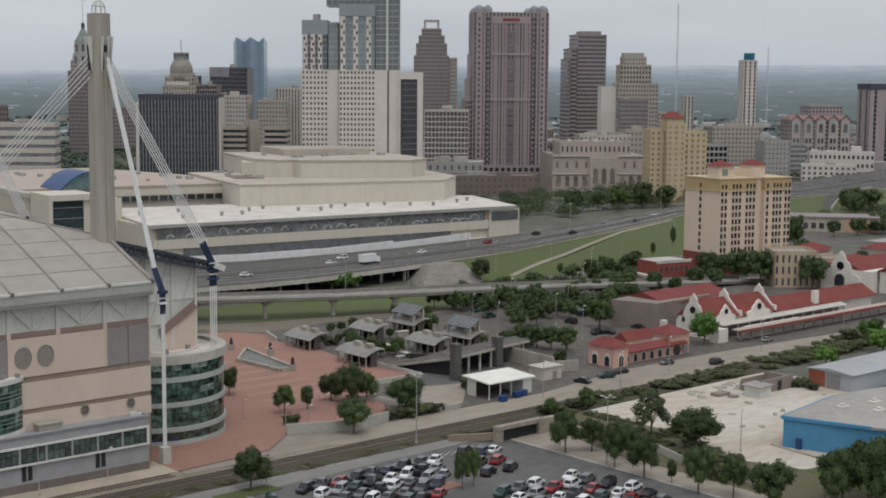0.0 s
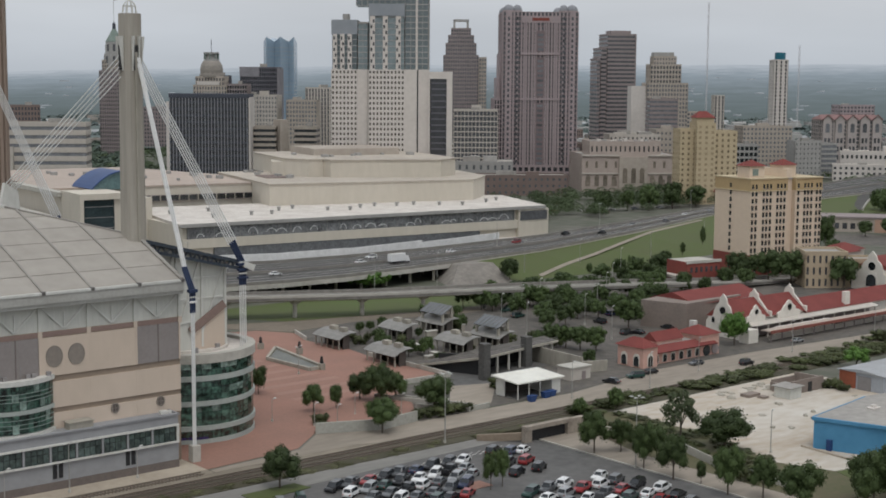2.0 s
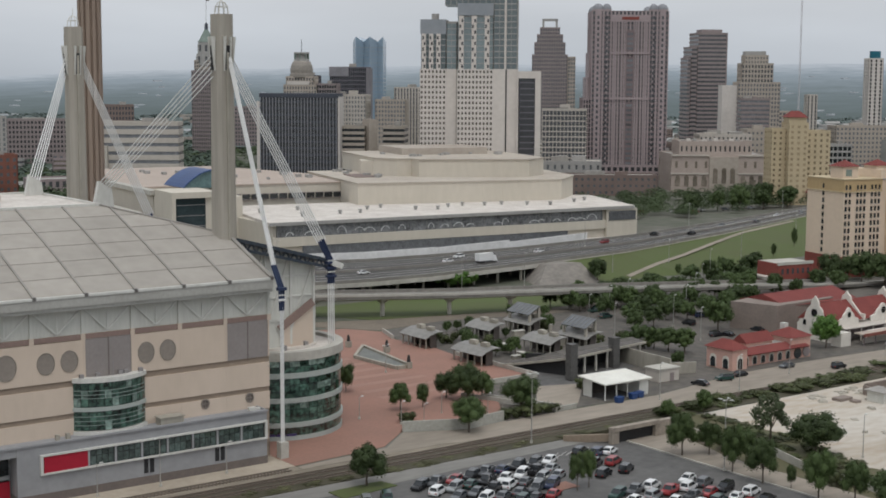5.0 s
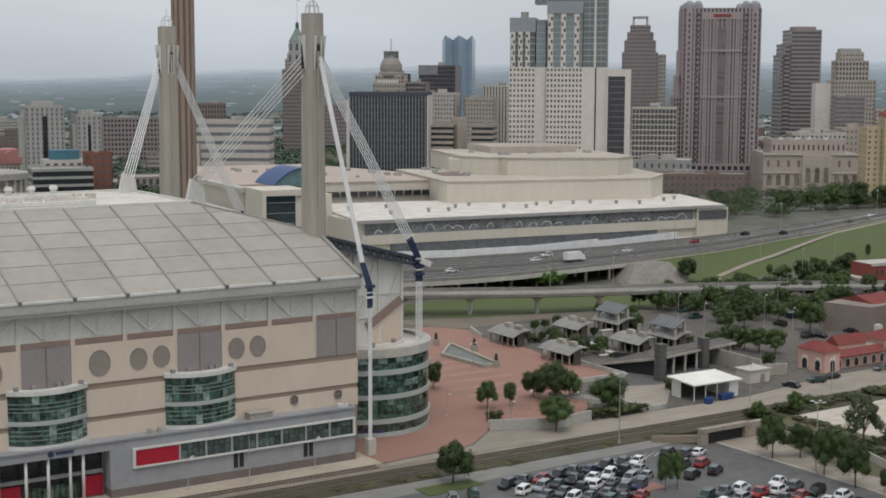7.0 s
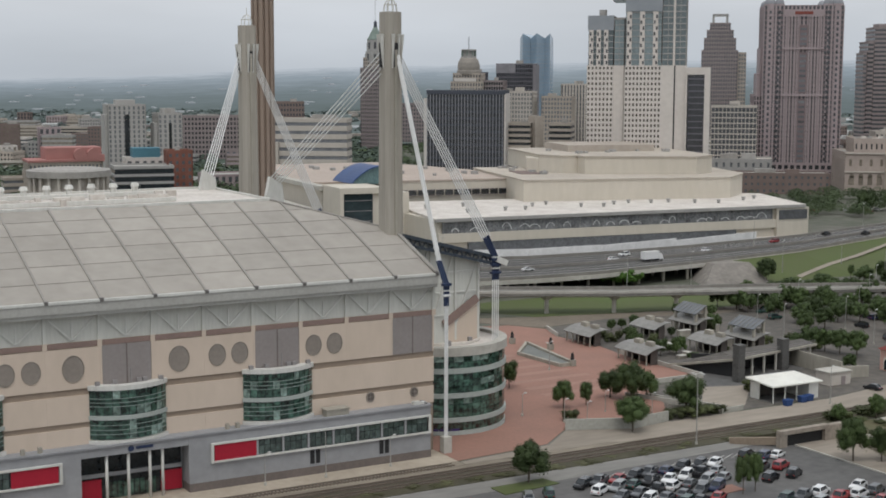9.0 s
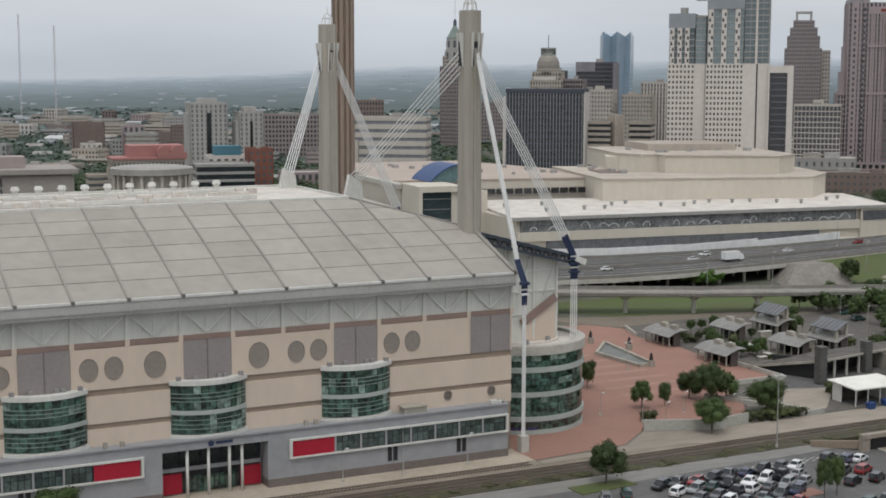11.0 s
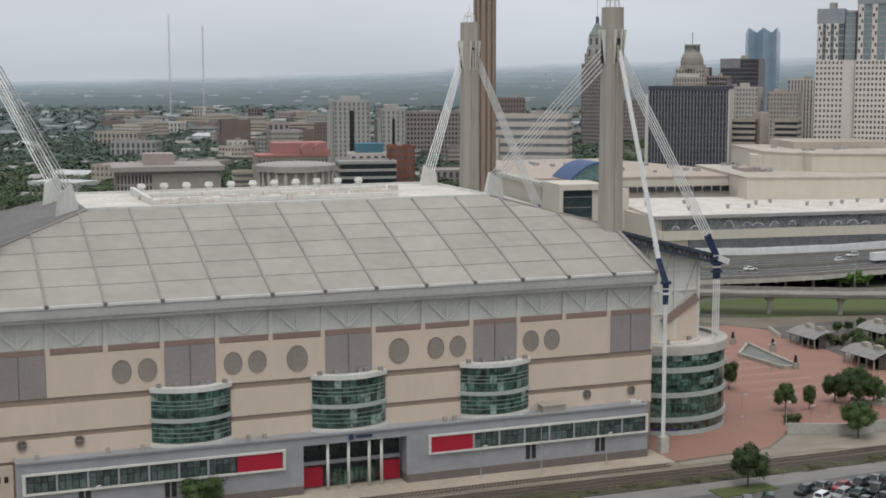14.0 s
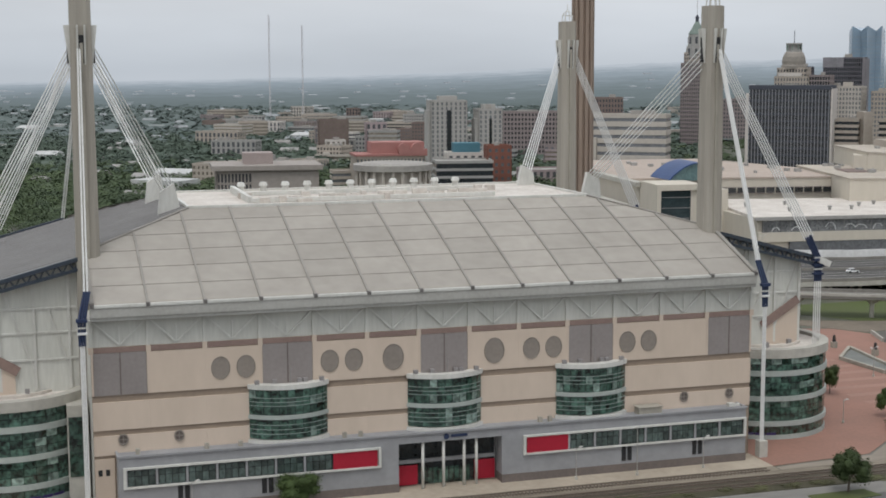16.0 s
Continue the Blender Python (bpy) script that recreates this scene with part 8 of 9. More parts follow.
tree(108.5, 17.7, 6.6, 4.8, "oak", "trees on the plaza")
tree(113.8, 16.2, 6.1, 3.7, "young", "trees on the plaza")
tree(103.4, 7.8, 3.6, 4.4, "bush", "trees on the plaza")
tree(123.7, 20.3, 6.8, 6.6, "oak", "trees on the plaza")
tree(126.1, 15.2, 9.0, 8.4, "oak", "trees on the plaza")
tree(130.3, 14.9, 6.8, 5.5, "oak", "trees on the plaza")
tree(109.2, -7.6, 7.6, 7.0, "oak", "trees on the plaza")
tree(129.6, -0.6, 8.6, 8.6, "oak", "trees on the plaza")
tree(124.6, -2.2, 3.6, 5.2, "bush", "trees on the plaza")
tree(128.6, -2.4, 4.0, 5.6, "bush", "trees on the plaza")
tree(132.4, -2.6, 3.8, 5.4, "bush", "trees on the plaza")
tree(136.0, -2.9, 3.4, 4.6, "bush", "trees on the plaza")
tree(178.2, 93.7, 3.6, 3.1, "oak", "trees in the terminal yards")
tree(182.9, 94.9, 3.2, 2.8, "oak", "trees in the terminal yards")
tree(187.7, 94.9, 4.0, 3.5, "oak", "trees in the terminal yards")
tree(211.0, 102.9, 4.6, 4.0, "oak", "trees in the terminal yards")
tree(221.5, 98.8, 3.8, 3.3, "oak", "trees in the terminal yards")
tree(187.4, 76.6, 3.1, 2.7, "oak", "trees in the terminal yards")
tree(235.7, 112.5, 6.6, 5.8, "oak", "trees in the terminal yards")
tree(289.5, 147.8, 9.0, 7.8, "oak", "trees in the terminal yards")
tree(210.7, 43.7, 6.5, 5.6, "oak", "trees in the terminal yards")
tree(211.4, 38.6, 6.4, 5.6, "oak", "trees in the terminal yards")
tree(212.1, 33.6, 6.8, 5.9, "oak", "trees in the terminal yards")
tree(214.4, 29.5, 7.1, 6.2, "oak", "trees in the terminal yards")
tree(249.3, 49.2, 9.4, 8.2, "oak", "trees in the terminal yards")
tree(264.6, 67.1, 6.9, 6.0, "oak", "trees in the terminal yards")
tree(264.8, 59.8, 6.4, 5.6, "oak", "trees in the terminal yards")
tree(197.9, 15.8, 4.6, 4.0, "oak", "trees in the terminal yards")
tree(252.6, 99.1, 8.0, 6.9, "oak", "trees in the terminal yards")
tree(256.3, 96.1, 7.5, 6.6, "oak", "trees in the terminal yards")
tree(250.7, 108.4, 6.7, 5.8, "oak", "trees in the terminal yards")
tree(247.8, 80.5, 7.3, 6.3, "oak", "trees in the terminal yards")
tree(238.4, 88.1, 6.8, 5.9, "oak", "trees in the terminal yards")
tree(287.5, 103.7, 7.5, 6.5, "oak", "trees in the terminal yards")
tree(286.8, 113.0, 7.1, 6.2, "oak", "trees in the terminal yards")
tree(276.6, 87.7, 6.8, 5.9, "oak", "trees in the terminal yards")
tree(293.1, 99.3, 7.0, 6.1, "oak", "trees in the terminal yards")
tree(227.2, 63.1, 6.9, 6.0, "oak", "trees in the terminal yards")
tree(271.6, 116.4, 7.0, 6.1, "oak", "trees in the terminal yards")
tree(262.4, 91.2, 8.0, 6.9, "oak", "trees in the terminal yards")
tree(249.7, 71.9, 6.4, 5.5, "oak", "trees in the terminal yards")
tree(326.5, 108.9, 8.4, 7.3, "oak", "trees in the terminal yards")
tree(307.8, 96.3, 8.1, 7.0, "oak", "trees in the terminal yards")
tree(346.8, 122.6, 9.3, 8.1, "oak", "trees in the terminal yards")
tree(333.7, 122.7, 8.7, 7.5, "oak", "trees in the terminal yards")
tree(255.8, 74.1, 5.6, 4.8, "oak", "trees in the terminal yards")
tree(238.0, 100.1, 6.1, 5.3, "oak", "trees in the terminal yards")
tree(238.1, 106.0, 5.7, 5.0, "oak", "trees in the terminal yards")
tree(253.6, 11.3, 9.3, 8.5, "bright", "trees by the station")
tree(360.9, 95.3, 11.3, 9.8, "oak", "trees by the station")
tree(365.1, 84.2, 12.7, 11.1, "oak", "trees by the station")
tree(368.2, 76.0, 13.2, 11.5, "oak", "trees by the station")
tree(373.9, 97.2, 9.4, 8.2, "oak", "trees by the station")
tree(383.6, 93.7, 10.6, 9.2, "oak", "trees by the station")
tree(375.0, 57.4, 12.1, 10.5, "oak", "trees by the station")
tree(470.6, 132.8, 16.0, 8.5, "oak", "trees by the station")
tree(325.7, 82.1, 6.2, 5.4, "oak", "trees by the station")
tree(345.0, 88.6, 7.5, 6.5, "oak", "trees by the station")
tree(348.6, 82.1, 7.5, 6.5, "oak", "trees by the station")
tree(252.8, -30.8, 5.7, 7.3, "bright", "trees by the station")
tree(295.6, -16.7, 6.4, 6.0, "bright", "trees by the station")
tree(283.2, -29.5, 6.8, 7.5, "bright", "trees by the station")
tree(295.0, -10.3, 5.0, 6.4, "bush", "trees by the station")
tree(301.5, -15.5, 6.2, 5.4, "oak", "trees by the station")
tree(496.4, 155.9, 9.7, 8.4, "oak", "trees by the station")
tree(455.8, 117.9, 7.7, 6.7, "oak", "trees by the station")
tree(435.1, 74.6, 8.4, 7.3, "oak", "trees by the station")
for x, y, h, w in ((548, 326, 12, 10), (560, 320, 13, 11), (571, 330, 14, 12), (580, 319, 12, 11), (590, 328, 15, 12), (600, 318, 13, 12), (611, 327, 12, 11), (536, 334, 12, 11), (622, 334, 11, 10), (526, 326, 11, 10)):
    tree(x, y, h, w, "oak", "trees beyond the motorway")
for x, y, h, w in ((655, 224, 15, 13), (668, 219, 14, 14), (643, 212, 13, 11), (680, 230, 12, 13)):
    tree(x, y, h, w, "oak", "trees beside the ramp")
for x, y, h, w in ((540, 158, 8, 8), (552, 152, 9, 9), (580, 160, 9, 10), (596, 168, 8, 10), (566, 150, 7, 8)):
    tree(x, y, h, w, "oak", "trees beside the store")
for x, y, h, w in ((826, 452, 14, 13), (842, 470, 13, 13), (800, 462, 15, 14), (783, 478, 13, 12), (858, 448, 12, 12), (812, 490, 14, 13), (770, 500, 14, 13)):
    tree(x, y, h, w, "oak", "trees among the town blocks")
tree(159.4, 11.2, 4.6, 4.4, "bush", "trees in the terminal yards")
tree(159.8, -23.9, 1.2, 4.5, "bush", "bushes beside the railway")
tree(165.8, -21.9, 1.6, 4.3, "bush", "bushes beside the railway")
tree(170.5, -19.9, 1.4, 4.7, "bush", "bushes beside the railway")
tree(175.9, -19.2, 1.6, 4.0, "bush", "bushes beside the railway")
tree(174.3, -22.9, 1.1, 5.0, "bush", "bushes beside the railway")
tree(179.5, -20.9, 1.4, 5.1, "bush", "bushes beside the railway")
tree(184.4, -20.0, 1.3, 3.2, "bush", "bushes beside the railway")
tree(188.6, -19.9, 1.3, 3.6, "bush", "bushes beside the railway")
tree(192.3, -19.4, 1.1, 3.9, "bush", "bushes beside the railway")
tree(197.5, -19.2, 1.3, 4.6, "bush", "bushes beside the railway")
tree(200.5, -20.1, 1.4, 3.5, "bush", "bushes beside the railway")
tree(204.9, -19.1, 1.5, 5.4, "bush", "bushes beside the railway")
tree(209.7, -18.5, 1.6, 4.0, "bush", "bushes beside the railway")
tree(213.3, -18.9, 1.6, 4.5, "bush", "bushes beside the railway")
tree(219.0, -15.9, 1.6, 5.3, "bush", "bushes beside the railway")
tree(222.2, -16.8, 1.8, 5.1, "bush", "bushes beside the railway")
tree(228.0, -15.8, 1.9, 4.6, "bush", "bushes beside the railway")
tree(233.5, -15.1, 1.3, 4.6, "bush", "bushes beside the railway")
tree(235.0, -16.2, 1.8, 5.8, "bush", "bushes beside the railway")
tree(244.4, -13.1, 2.1, 4.8, "bush", "bushes beside the railway")
tree(248.1, -14.3, 1.5, 5.7, "bush", "bushes beside the railway")
tree(249.7, -15.9, 1.6, 5.1, "bush", "bushes beside the railway")
tree(256.9, -13.5, 1.3, 6.1, "bush", "bushes beside the railway")
tree(261.8, -14.2, 1.9, 5.9, "bush", "bushes beside the railway")
tree(269.5, -12.1, 1.7, 5.2, "bush", "bushes beside the railway")
tree(269.9, -13.6, 1.5, 5.2, "bush", "bushes beside the railway")
tree(279.9, -10.9, 1.7, 4.7, "bush", "bushes beside the railway")
tree(284.7, -11.1, 1.8, 5.5, "bush", "bushes beside the railway")
tree(292.0, -8.6, 1.9, 4.4, "bush", "bushes beside the railway")
tree(296.2, -10.8, 2.1, 6.2, "bush", "bushes beside the railway")
tree(299.7, -10.7, 1.5, 5.8, "bush", "bushes beside the railway")
tree(312.2, -5.6, 1.7, 6.2, "bush", "bushes beside the railway")
tree(313.5, -8.4, 1.6, 5.1, "bush", "bushes beside the railway")
tree(233.3, 169.7, 5.9, 7.5, "bright", "trees below the motorway")
tree(235.6, 164.2, 6.2, 8.3, "bright", "trees below the motorway")
tree(242.3, 166.1, 5.5, 6.3, "bright", "trees below the motorway")
tree(329.1, 136.6, 5.4, 3.1, "young", "trees below the motorway")
tree(338.7, 139.5, 5.5, 3.2, "young", "trees below the motorway")
tree(345.1, 140.9, 5.5, 3.2, "young", "trees below the motorway")
tree(352.6, 143.7, 6.1, 3.3, "young", "trees below the motorway")
tree(327.1, 142.3, 5.0, 3.2, "young", "trees below the motorway")
tree(434.7, 174.4, 10.1, 3.2, "young", "trees below the motorway")
tree(402.9, 159.1, 6.5, 3.0, "young", "trees below the motorway")
tree(374.9, 144.4, 6.2, 5.3, "oak", "trees below the motorway")
tree(-29.6, -7.9, 6.1, 8.0, "oak", "trees along the car park")
# trees that fill the yards behind the flyover
fill = random.Random(23)
for k in range(50):
    u, v = fill.random(), fill.random()
    x, y = 235 + 105 * u, 60 + 55 * v + 20 * u
    if 244 < x < 300 and y < 66 or (330 < x and y < 92):
        continue
    tree(x, y, fill.uniform(5, 7.5), fill.uniform(5, 7.6), "oak", "trees in the terminal yards")
for k in range(62):
    x, y = 160 + 55 * fill.random(), 30 + 68 * fill.random()
    if min(abs(x - sx_) for sx_ in (160, 157.6, 183, 199, 197)) < 4.6 or x < 164 or y < 36:
        continue
    tree(x, y, fill.uniform(2.5, 5.5), fill.uniform(2.5, 4.5), "oak" if fill.random() < 0.5 else "bush", "planting at the bus shelters")
for k in range(120):
    x = 150 + 265 * fill.random() ** 0.9
    tree(x, -22.8 + 5.4 * fill.random(), fill.uniform(1.6, 3.2) + max(0, x - 230) * 0.018, fill.uniform(3.2, 5.6), "bush", "bushes beside the railway")
for k in range(60):
    tree(-30 + 180 * fill.random(), -23.6 + 2.4 * fill.random(), fill.uniform(0.3, 0.7), fill.uniform(2.0, 4.0), "scrub", "low scrub along the tracks")
for k in range(46):
    y = -27 - 50 * fill.random()
    x = (163 if y > -52 else 163 - (-52 - y) * 0.25) - 12 * fill.random() ** 1.6
    tree(x, y, fill.uniform(0.6, 1.6), fill.uniform(2.4, 4.6), "bush" if fill.random() < 0.6 else "scrub", "scrub beside the lot")
for k in range(16):
    tree(158 + 26 * fill.random(), -98 - 14 * fill.random(), fill.uniform(3, 7), fill.uniform(4, 7), "oak" if fill.random() < 0.5 else "bush", "growth beside the blue shop")
for k in range(9):
    tree(224 + 7 * fill.random(), -46 + 12 * fill.random(), fill.uniform(2, 4), fill.uniform(3, 5), "bush", "scrub beside the lot")
for x, y, h, w in ((143.5, -107, 10.5, 7.5), (149, -110, 12.5, 8), (145.5, -115, 13.5, 8.5), (152.5, -116, 12, 8), (155, -107, 9, 7), (148, -121, 13, 8.5)):
    tree(x, y, h, w, "oak", "growth beside the blue shop")
for k in range(34):
    x, y = 95 + 110 * fill.random(), 285 + 190 * fill.random()
    if x > 165 and y < 420:
        continue
    tree(x, y, fill.uniform(8, 12), fill.uniform(8, 13), "oak", "trees behind the stadium")
for k in range(24):
    x, y = 255 + 110 * fill.random(), 500 + 40 * fill.random()
    tree(x, y, fill.uniform(8, 12), fill.uniform(8, 13), "oak", "trees behind the stadium")


# ---- far woods and town, as one mass each ----
def leaf_mass(count, seed, place, size, width, kind, label, lift=0.95, per=60):
    r = np.random.RandomState(seed)
    pts = place(r, count)
    n = len(pts) * per
    base = np.repeat(pts, per, axis=0)
    w = np.repeat(r.uniform(width[0], width[1], len(pts)), per)
    d = r.normal(size=(n, 3))
    d /= np.linalg.norm(d, axis=1)[:, None]
    d[:, 2] = np.abs(d[:, 2]) * 0.8 + 0.12
    c = np.c_[base[:, 0] + d[:, 0] * w * 0.5 * r.uniform(0.6, 1.1, n), base[:, 1] + d[:, 1] * w * 0.5 * r.uniform(0.6, 1.1, n), 1.5 + d[:, 2] * w * 0.5]
    u = r.normal(size=(n, 3))
    d = d + r.normal(size=(n, 3)) * 0.22 + np.array([0, 0, lift])
    d /= np.linalg.norm(d, axis=1)[:, None]
    u -= (u * d).sum(1)[:, None] * d
    u /= np.linalg.norm(u, axis=1)[:, None]
    v = np.cross(d, u)
    v /= np.linalg.norm(v, axis=1)[:, None]
    e = (w * r.uniform(size[0], size[1], n))[:, None]
    quad = np.stack([c - u * e, c - v * e, c + u * e, c + v * e], 1).reshape(-1, 3)
    me = bpy.data.meshes.new("wood")
    me.vertices.add(4 * n)
    me.vertices.foreach_set("co", quad.ravel())
    me.loops.add(4 * n)
    me.loops.foreach_set("vertex_index", np.arange(4 * n))
    me.polygons.add(n)
    me.polygons.foreach_set("loop_start", np.arange(0, 4 * n, 4))
    me.update()
    me.validate()
    me.materials.append(kind)
    return tagged(new("woods", me), label, "woods", kind="stuff")


def sector(a0, a1, r0, r1, power=0.5):
    def place(r, k):
        a = np.radians(r.uniform(a0, a1, k))
        q = r0 + (r1 - r0) * r.uniform(0, 1, k) ** (1 / (2 * power)) if power != 0.5 else np.sqrt(r.uniform(r0 * r0, r1 * r1, k))
        x, y = EYE[0] + q * np.sin(a), EYE[1] + q * np.cos(a)
        # keep clear of the hall, the motorway and the station quarter
        near_hall = (x > 150) & (x < 470) & (y > 150) & (y < 520) & (x > (y - 300) * 0.2 + 120)
        near_site = (y < 300) & (x > 60)
        tower_zone = (x > 360) & (x < 700) & (y > 320) & (y < 620)
        keep = ~(near_hall | near_site | tower_zone)
        return np.c_[x, y][keep]
    return place


# Haze is painted in: canopies turn paler and greyer from FAR to HAZY.
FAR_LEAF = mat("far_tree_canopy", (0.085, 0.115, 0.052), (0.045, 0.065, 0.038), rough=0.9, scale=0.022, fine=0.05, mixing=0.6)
MID_LEAF = mat("half_haze_canopy", (0.078, 0.104, 0.076), (0.058, 0.08, 0.062), rough=0.9, scale=0.008, fine=0.05, mixing=0.5)
HAZY_LEAF = mat("painted_haze_canopy", (0.10, 0.126, 0.115), (0.078, 0.10, 0.094), rough=0.9, scale=0.005, fine=0.03, mixing=0.5)
def patch(spots):
    """Tree places in a few slanted rectangles: x, y, width, depth, lean."""
    def place(r, k):
        out = []
        for x, y, w, d, lean in spots:
            u, v = r.uniform(0, 1, k), r.uniform(0, 1, k)
            out.append(np.c_[x + w * u, y + lean * u + d * v])
        return np.concatenate(out)
    return place


DARK_LEAF = mat("dark_wood_canopy", (0.062, 0.088, 0.036), (0.038, 0.056, 0.024), rough=0.8, scale=0.05, fine=0.6)
leaf_mass(170, 5, patch([(455, 300, 250, 105, 25)]), (0.02, 0.042), (8, 13), DARK_LEAF, "dark tree belt before the shopping hall", 0.3, 300)
leaf_mass(60, 6, patch([(560, 130, 300, 85, 30), (800, 212, 200, 45, 20)]), (0.022, 0.045), (7, 12), DARK_LEAF, "dark tree belt beyond the station", 0.3, 340)
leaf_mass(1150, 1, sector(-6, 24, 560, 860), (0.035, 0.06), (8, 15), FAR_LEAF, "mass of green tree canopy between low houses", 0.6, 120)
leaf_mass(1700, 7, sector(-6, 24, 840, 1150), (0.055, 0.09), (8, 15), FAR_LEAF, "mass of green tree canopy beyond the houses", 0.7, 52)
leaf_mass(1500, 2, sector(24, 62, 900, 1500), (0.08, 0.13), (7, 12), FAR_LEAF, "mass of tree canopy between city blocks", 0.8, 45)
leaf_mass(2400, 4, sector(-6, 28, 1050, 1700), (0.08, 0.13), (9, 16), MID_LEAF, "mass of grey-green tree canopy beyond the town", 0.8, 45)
leaf_mass(5200, 3, sector(-6, 62, 1600, 3000), (0.14, 0.22), (9, 17), HAZY_LEAF, "mass of distant tree canopy tinted with painted haze", 0.9, 16)

PALE_MIX = mat("pale_town_walls", (0.39, 0.38, 0.36), (0.24, 0.228, 0.215), scale=0.012, fine=0.05, mixing=0.6, bump=0)
DULL_MIX = mat("dull_town_walls", (0.24, 0.20, 0.175), (0.36, 0.33, 0.29), scale=0.012, fine=0.05, mixing=0.6, bump=0)


# Walls lightened and cooled to paint in the haze of distance.
HAZY_TOWN = mat("painted_haze_walls", (0.36, 0.37, 0.372), (0.23, 0.245, 0.25), scale=0.012, fine=0.05, mixing=0.6, bump=0)


def town(count, seed, place, wide, tall, material, label):
    r = np.random.RandomState(seed)
    ms = Mesh()
    for x, y in place(r, count):
        w, d, h = r.uniform(*wide), r.uniform(*wide) * 0.7, r.uniform(*tall)
        a = radians(-30 + r.choice([0, 8, -12]))
        c, s = math.cos(a), math.sin(a)
        def at(p, q, z):
            return (x + p * c - q * s, y + p * s + q * c, z)
        k = len(ms.v)
        if h < 7:
            ms.v += [at(-w / 2, -d / 2, 0), at(w / 2, -d / 2, 0), at(w / 2, d / 2, 0), at(-w / 2, d / 2, 0), at(-w / 2, -d / 2, h), at(w / 2, -d / 2, h), at(w / 2, d / 2, h), at(-w / 2, d / 2, h), at(-w / 2, 0, h * 1.45), at(w / 2, 0, h * 1.45)]
            ms.f += [tuple(k + i for i in q) for q in ((0, 1, 5, 4), (1, 2, 6, 9, 5), (2, 3, 7, 6), (3, 0, 4, 8, 7), (4, 5, 9, 8), (6, 7, 8, 9))]
        else:
            t = [at(-w / 2, -d / 2, 0), at(w / 2, -d / 2, 0), at(w / 2, d / 2, 0), at(-w / 2, d / 2, 0)]
            ms.v += t + [(p[0], p[1], h) for p in t]
            ms.f += [tuple(k + i for i in q) for q in ((4, 5, 6, 7), (0, 1, 5, 4), (1, 2, 6, 5), (2, 3, 7, 6), (3, 0, 4, 7))]
    return tagged(part("town_blocks", ms, material), label, "town blocks", kind="stuff")


town(95, 11, sector(-6, 24, 560, 1500), (8, 17), (3, 5.5), PALE_MIX, "scattered low pale houses among trees")
town(420, 15, sector(-6, 62, 1500, 3300), (7, 24), (3, 6.5), HAZY_TOWN, "tiny far blocks paled with painted haze")

town(330, 23, sector(38, 62, 1250, 2500), (9, 30), (5, 13), PALE_MIX, "low pale blocks of the far town")
town(150, 27, sector(26, 40, 1500, 2600), (9, 28), (5, 12), DULL_MIX, "low dull blocks of the far town")
WHITE_ROOFS = mat("white_town_roofs", (0.52, 0.52, 0.51), (0.40, 0.40, 0.39), bump=0)
town(22, 19, sector(-6, 26, 900, 2400), (14, 40), (5, 9), WHITE_ROOFS, "long low white-roofed sheds among trees")
# single blocks of the town, each with its own windows
blk = np.random.RandomState(77)
WALLS = [CREAM_STONE, TAN_STONE, GREY_STONE, WHITE_STONE, BROWN_STONE, DULL_BRICK, PINK_STONE, TAN_STONE, GREY_STONE]
NAMES = ["cream", "tan", "grey", "white", "brown", "dull brick", "rose", "tan", "grey"]


def spread(count, a0, a1, r0, r1, wide, tall):
    for x, y in sector(a0, a1, r0, r1)(blk, count):
        away = math.hypot(x - EYE[0], y - EYE[1])
        if away < 1340 and 51.5 < math.degrees(math.atan2(x - EYE[0], y - EYE[1])) < 60:
            continue
        i = blk.randint(len(WALLS))
        h, w = blk.uniform(*tall), blk.uniform(*wide)
        kind = blk.randint(3)
        office("town_block", "%s town block with %s" % (NAMES[i], ("ribbon windows", "rows of small windows", "tall window bays")[kind]), float(x), float(y), -32 + blk.choice([0, 6, -10, 25]), w, blk.uniform(0.45, 0.8) * w, h,
               3.6 if kind < 2 else 5.0, (0, 3.0, 4.6)[kind], (0, 1.5, 2.2)[kind], (1.9, 1.8, 1.4)[kind], WALLS[i], (GREY_GLASS, SOFT_WINDOW, WINDOW)[blk.randint(3)], blk.randint(3), None, "building", "blocks of the town")


spread(26, 6, 26, 850, 1500, (18, 46), (8, 17))
spread(20, 12, 27, 1100, 1700, (16, 34), (12, 34))
spread(36, 7, 19, 1250, 2300, (18, 52), (7, 20))
spread(64, 30, 62, 1000, 1700, (16, 42), (8, 24))
spread(46, 44, 62, 900, 1500, (14, 36), (6, 16))

# white clinic beyond the motorway, and its annex
b = office("clinic", "long white clinic with rows of square windows", 904.3, 424.8, -54, 51, 16, 20.5, 6.4, 3.7, 1.9, 3.9, WHITE_STONE, WINDOW, 0, ROOF_PALE)
part("penthouse", Mesh().box(33, 41, 4, 14, 20.5, 25.5), WHITE_STONE, b, "white roof house")
part("roof_unit", Mesh().box(2, 7, 3, 10, 20.5, 22.5).box(14, 22, 5, 10, 20.5, 22.1), ROOF_PALE, b)
b = office("clinic_annex", "low white annex with a pale flat roof", 868.1, 406.8, -54, 42, 14, 12.2, 4.2, 4.4, 2.4, 2.1, WHITE_STONE, WINDOW, 1, ROOF_PALE)

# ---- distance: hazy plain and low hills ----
# Haze is painted as glow: paler and bluer towards the ridge.
hill = bpy.data.materials.new("painted_haze_hills")
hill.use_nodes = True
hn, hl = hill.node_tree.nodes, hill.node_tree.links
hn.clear()
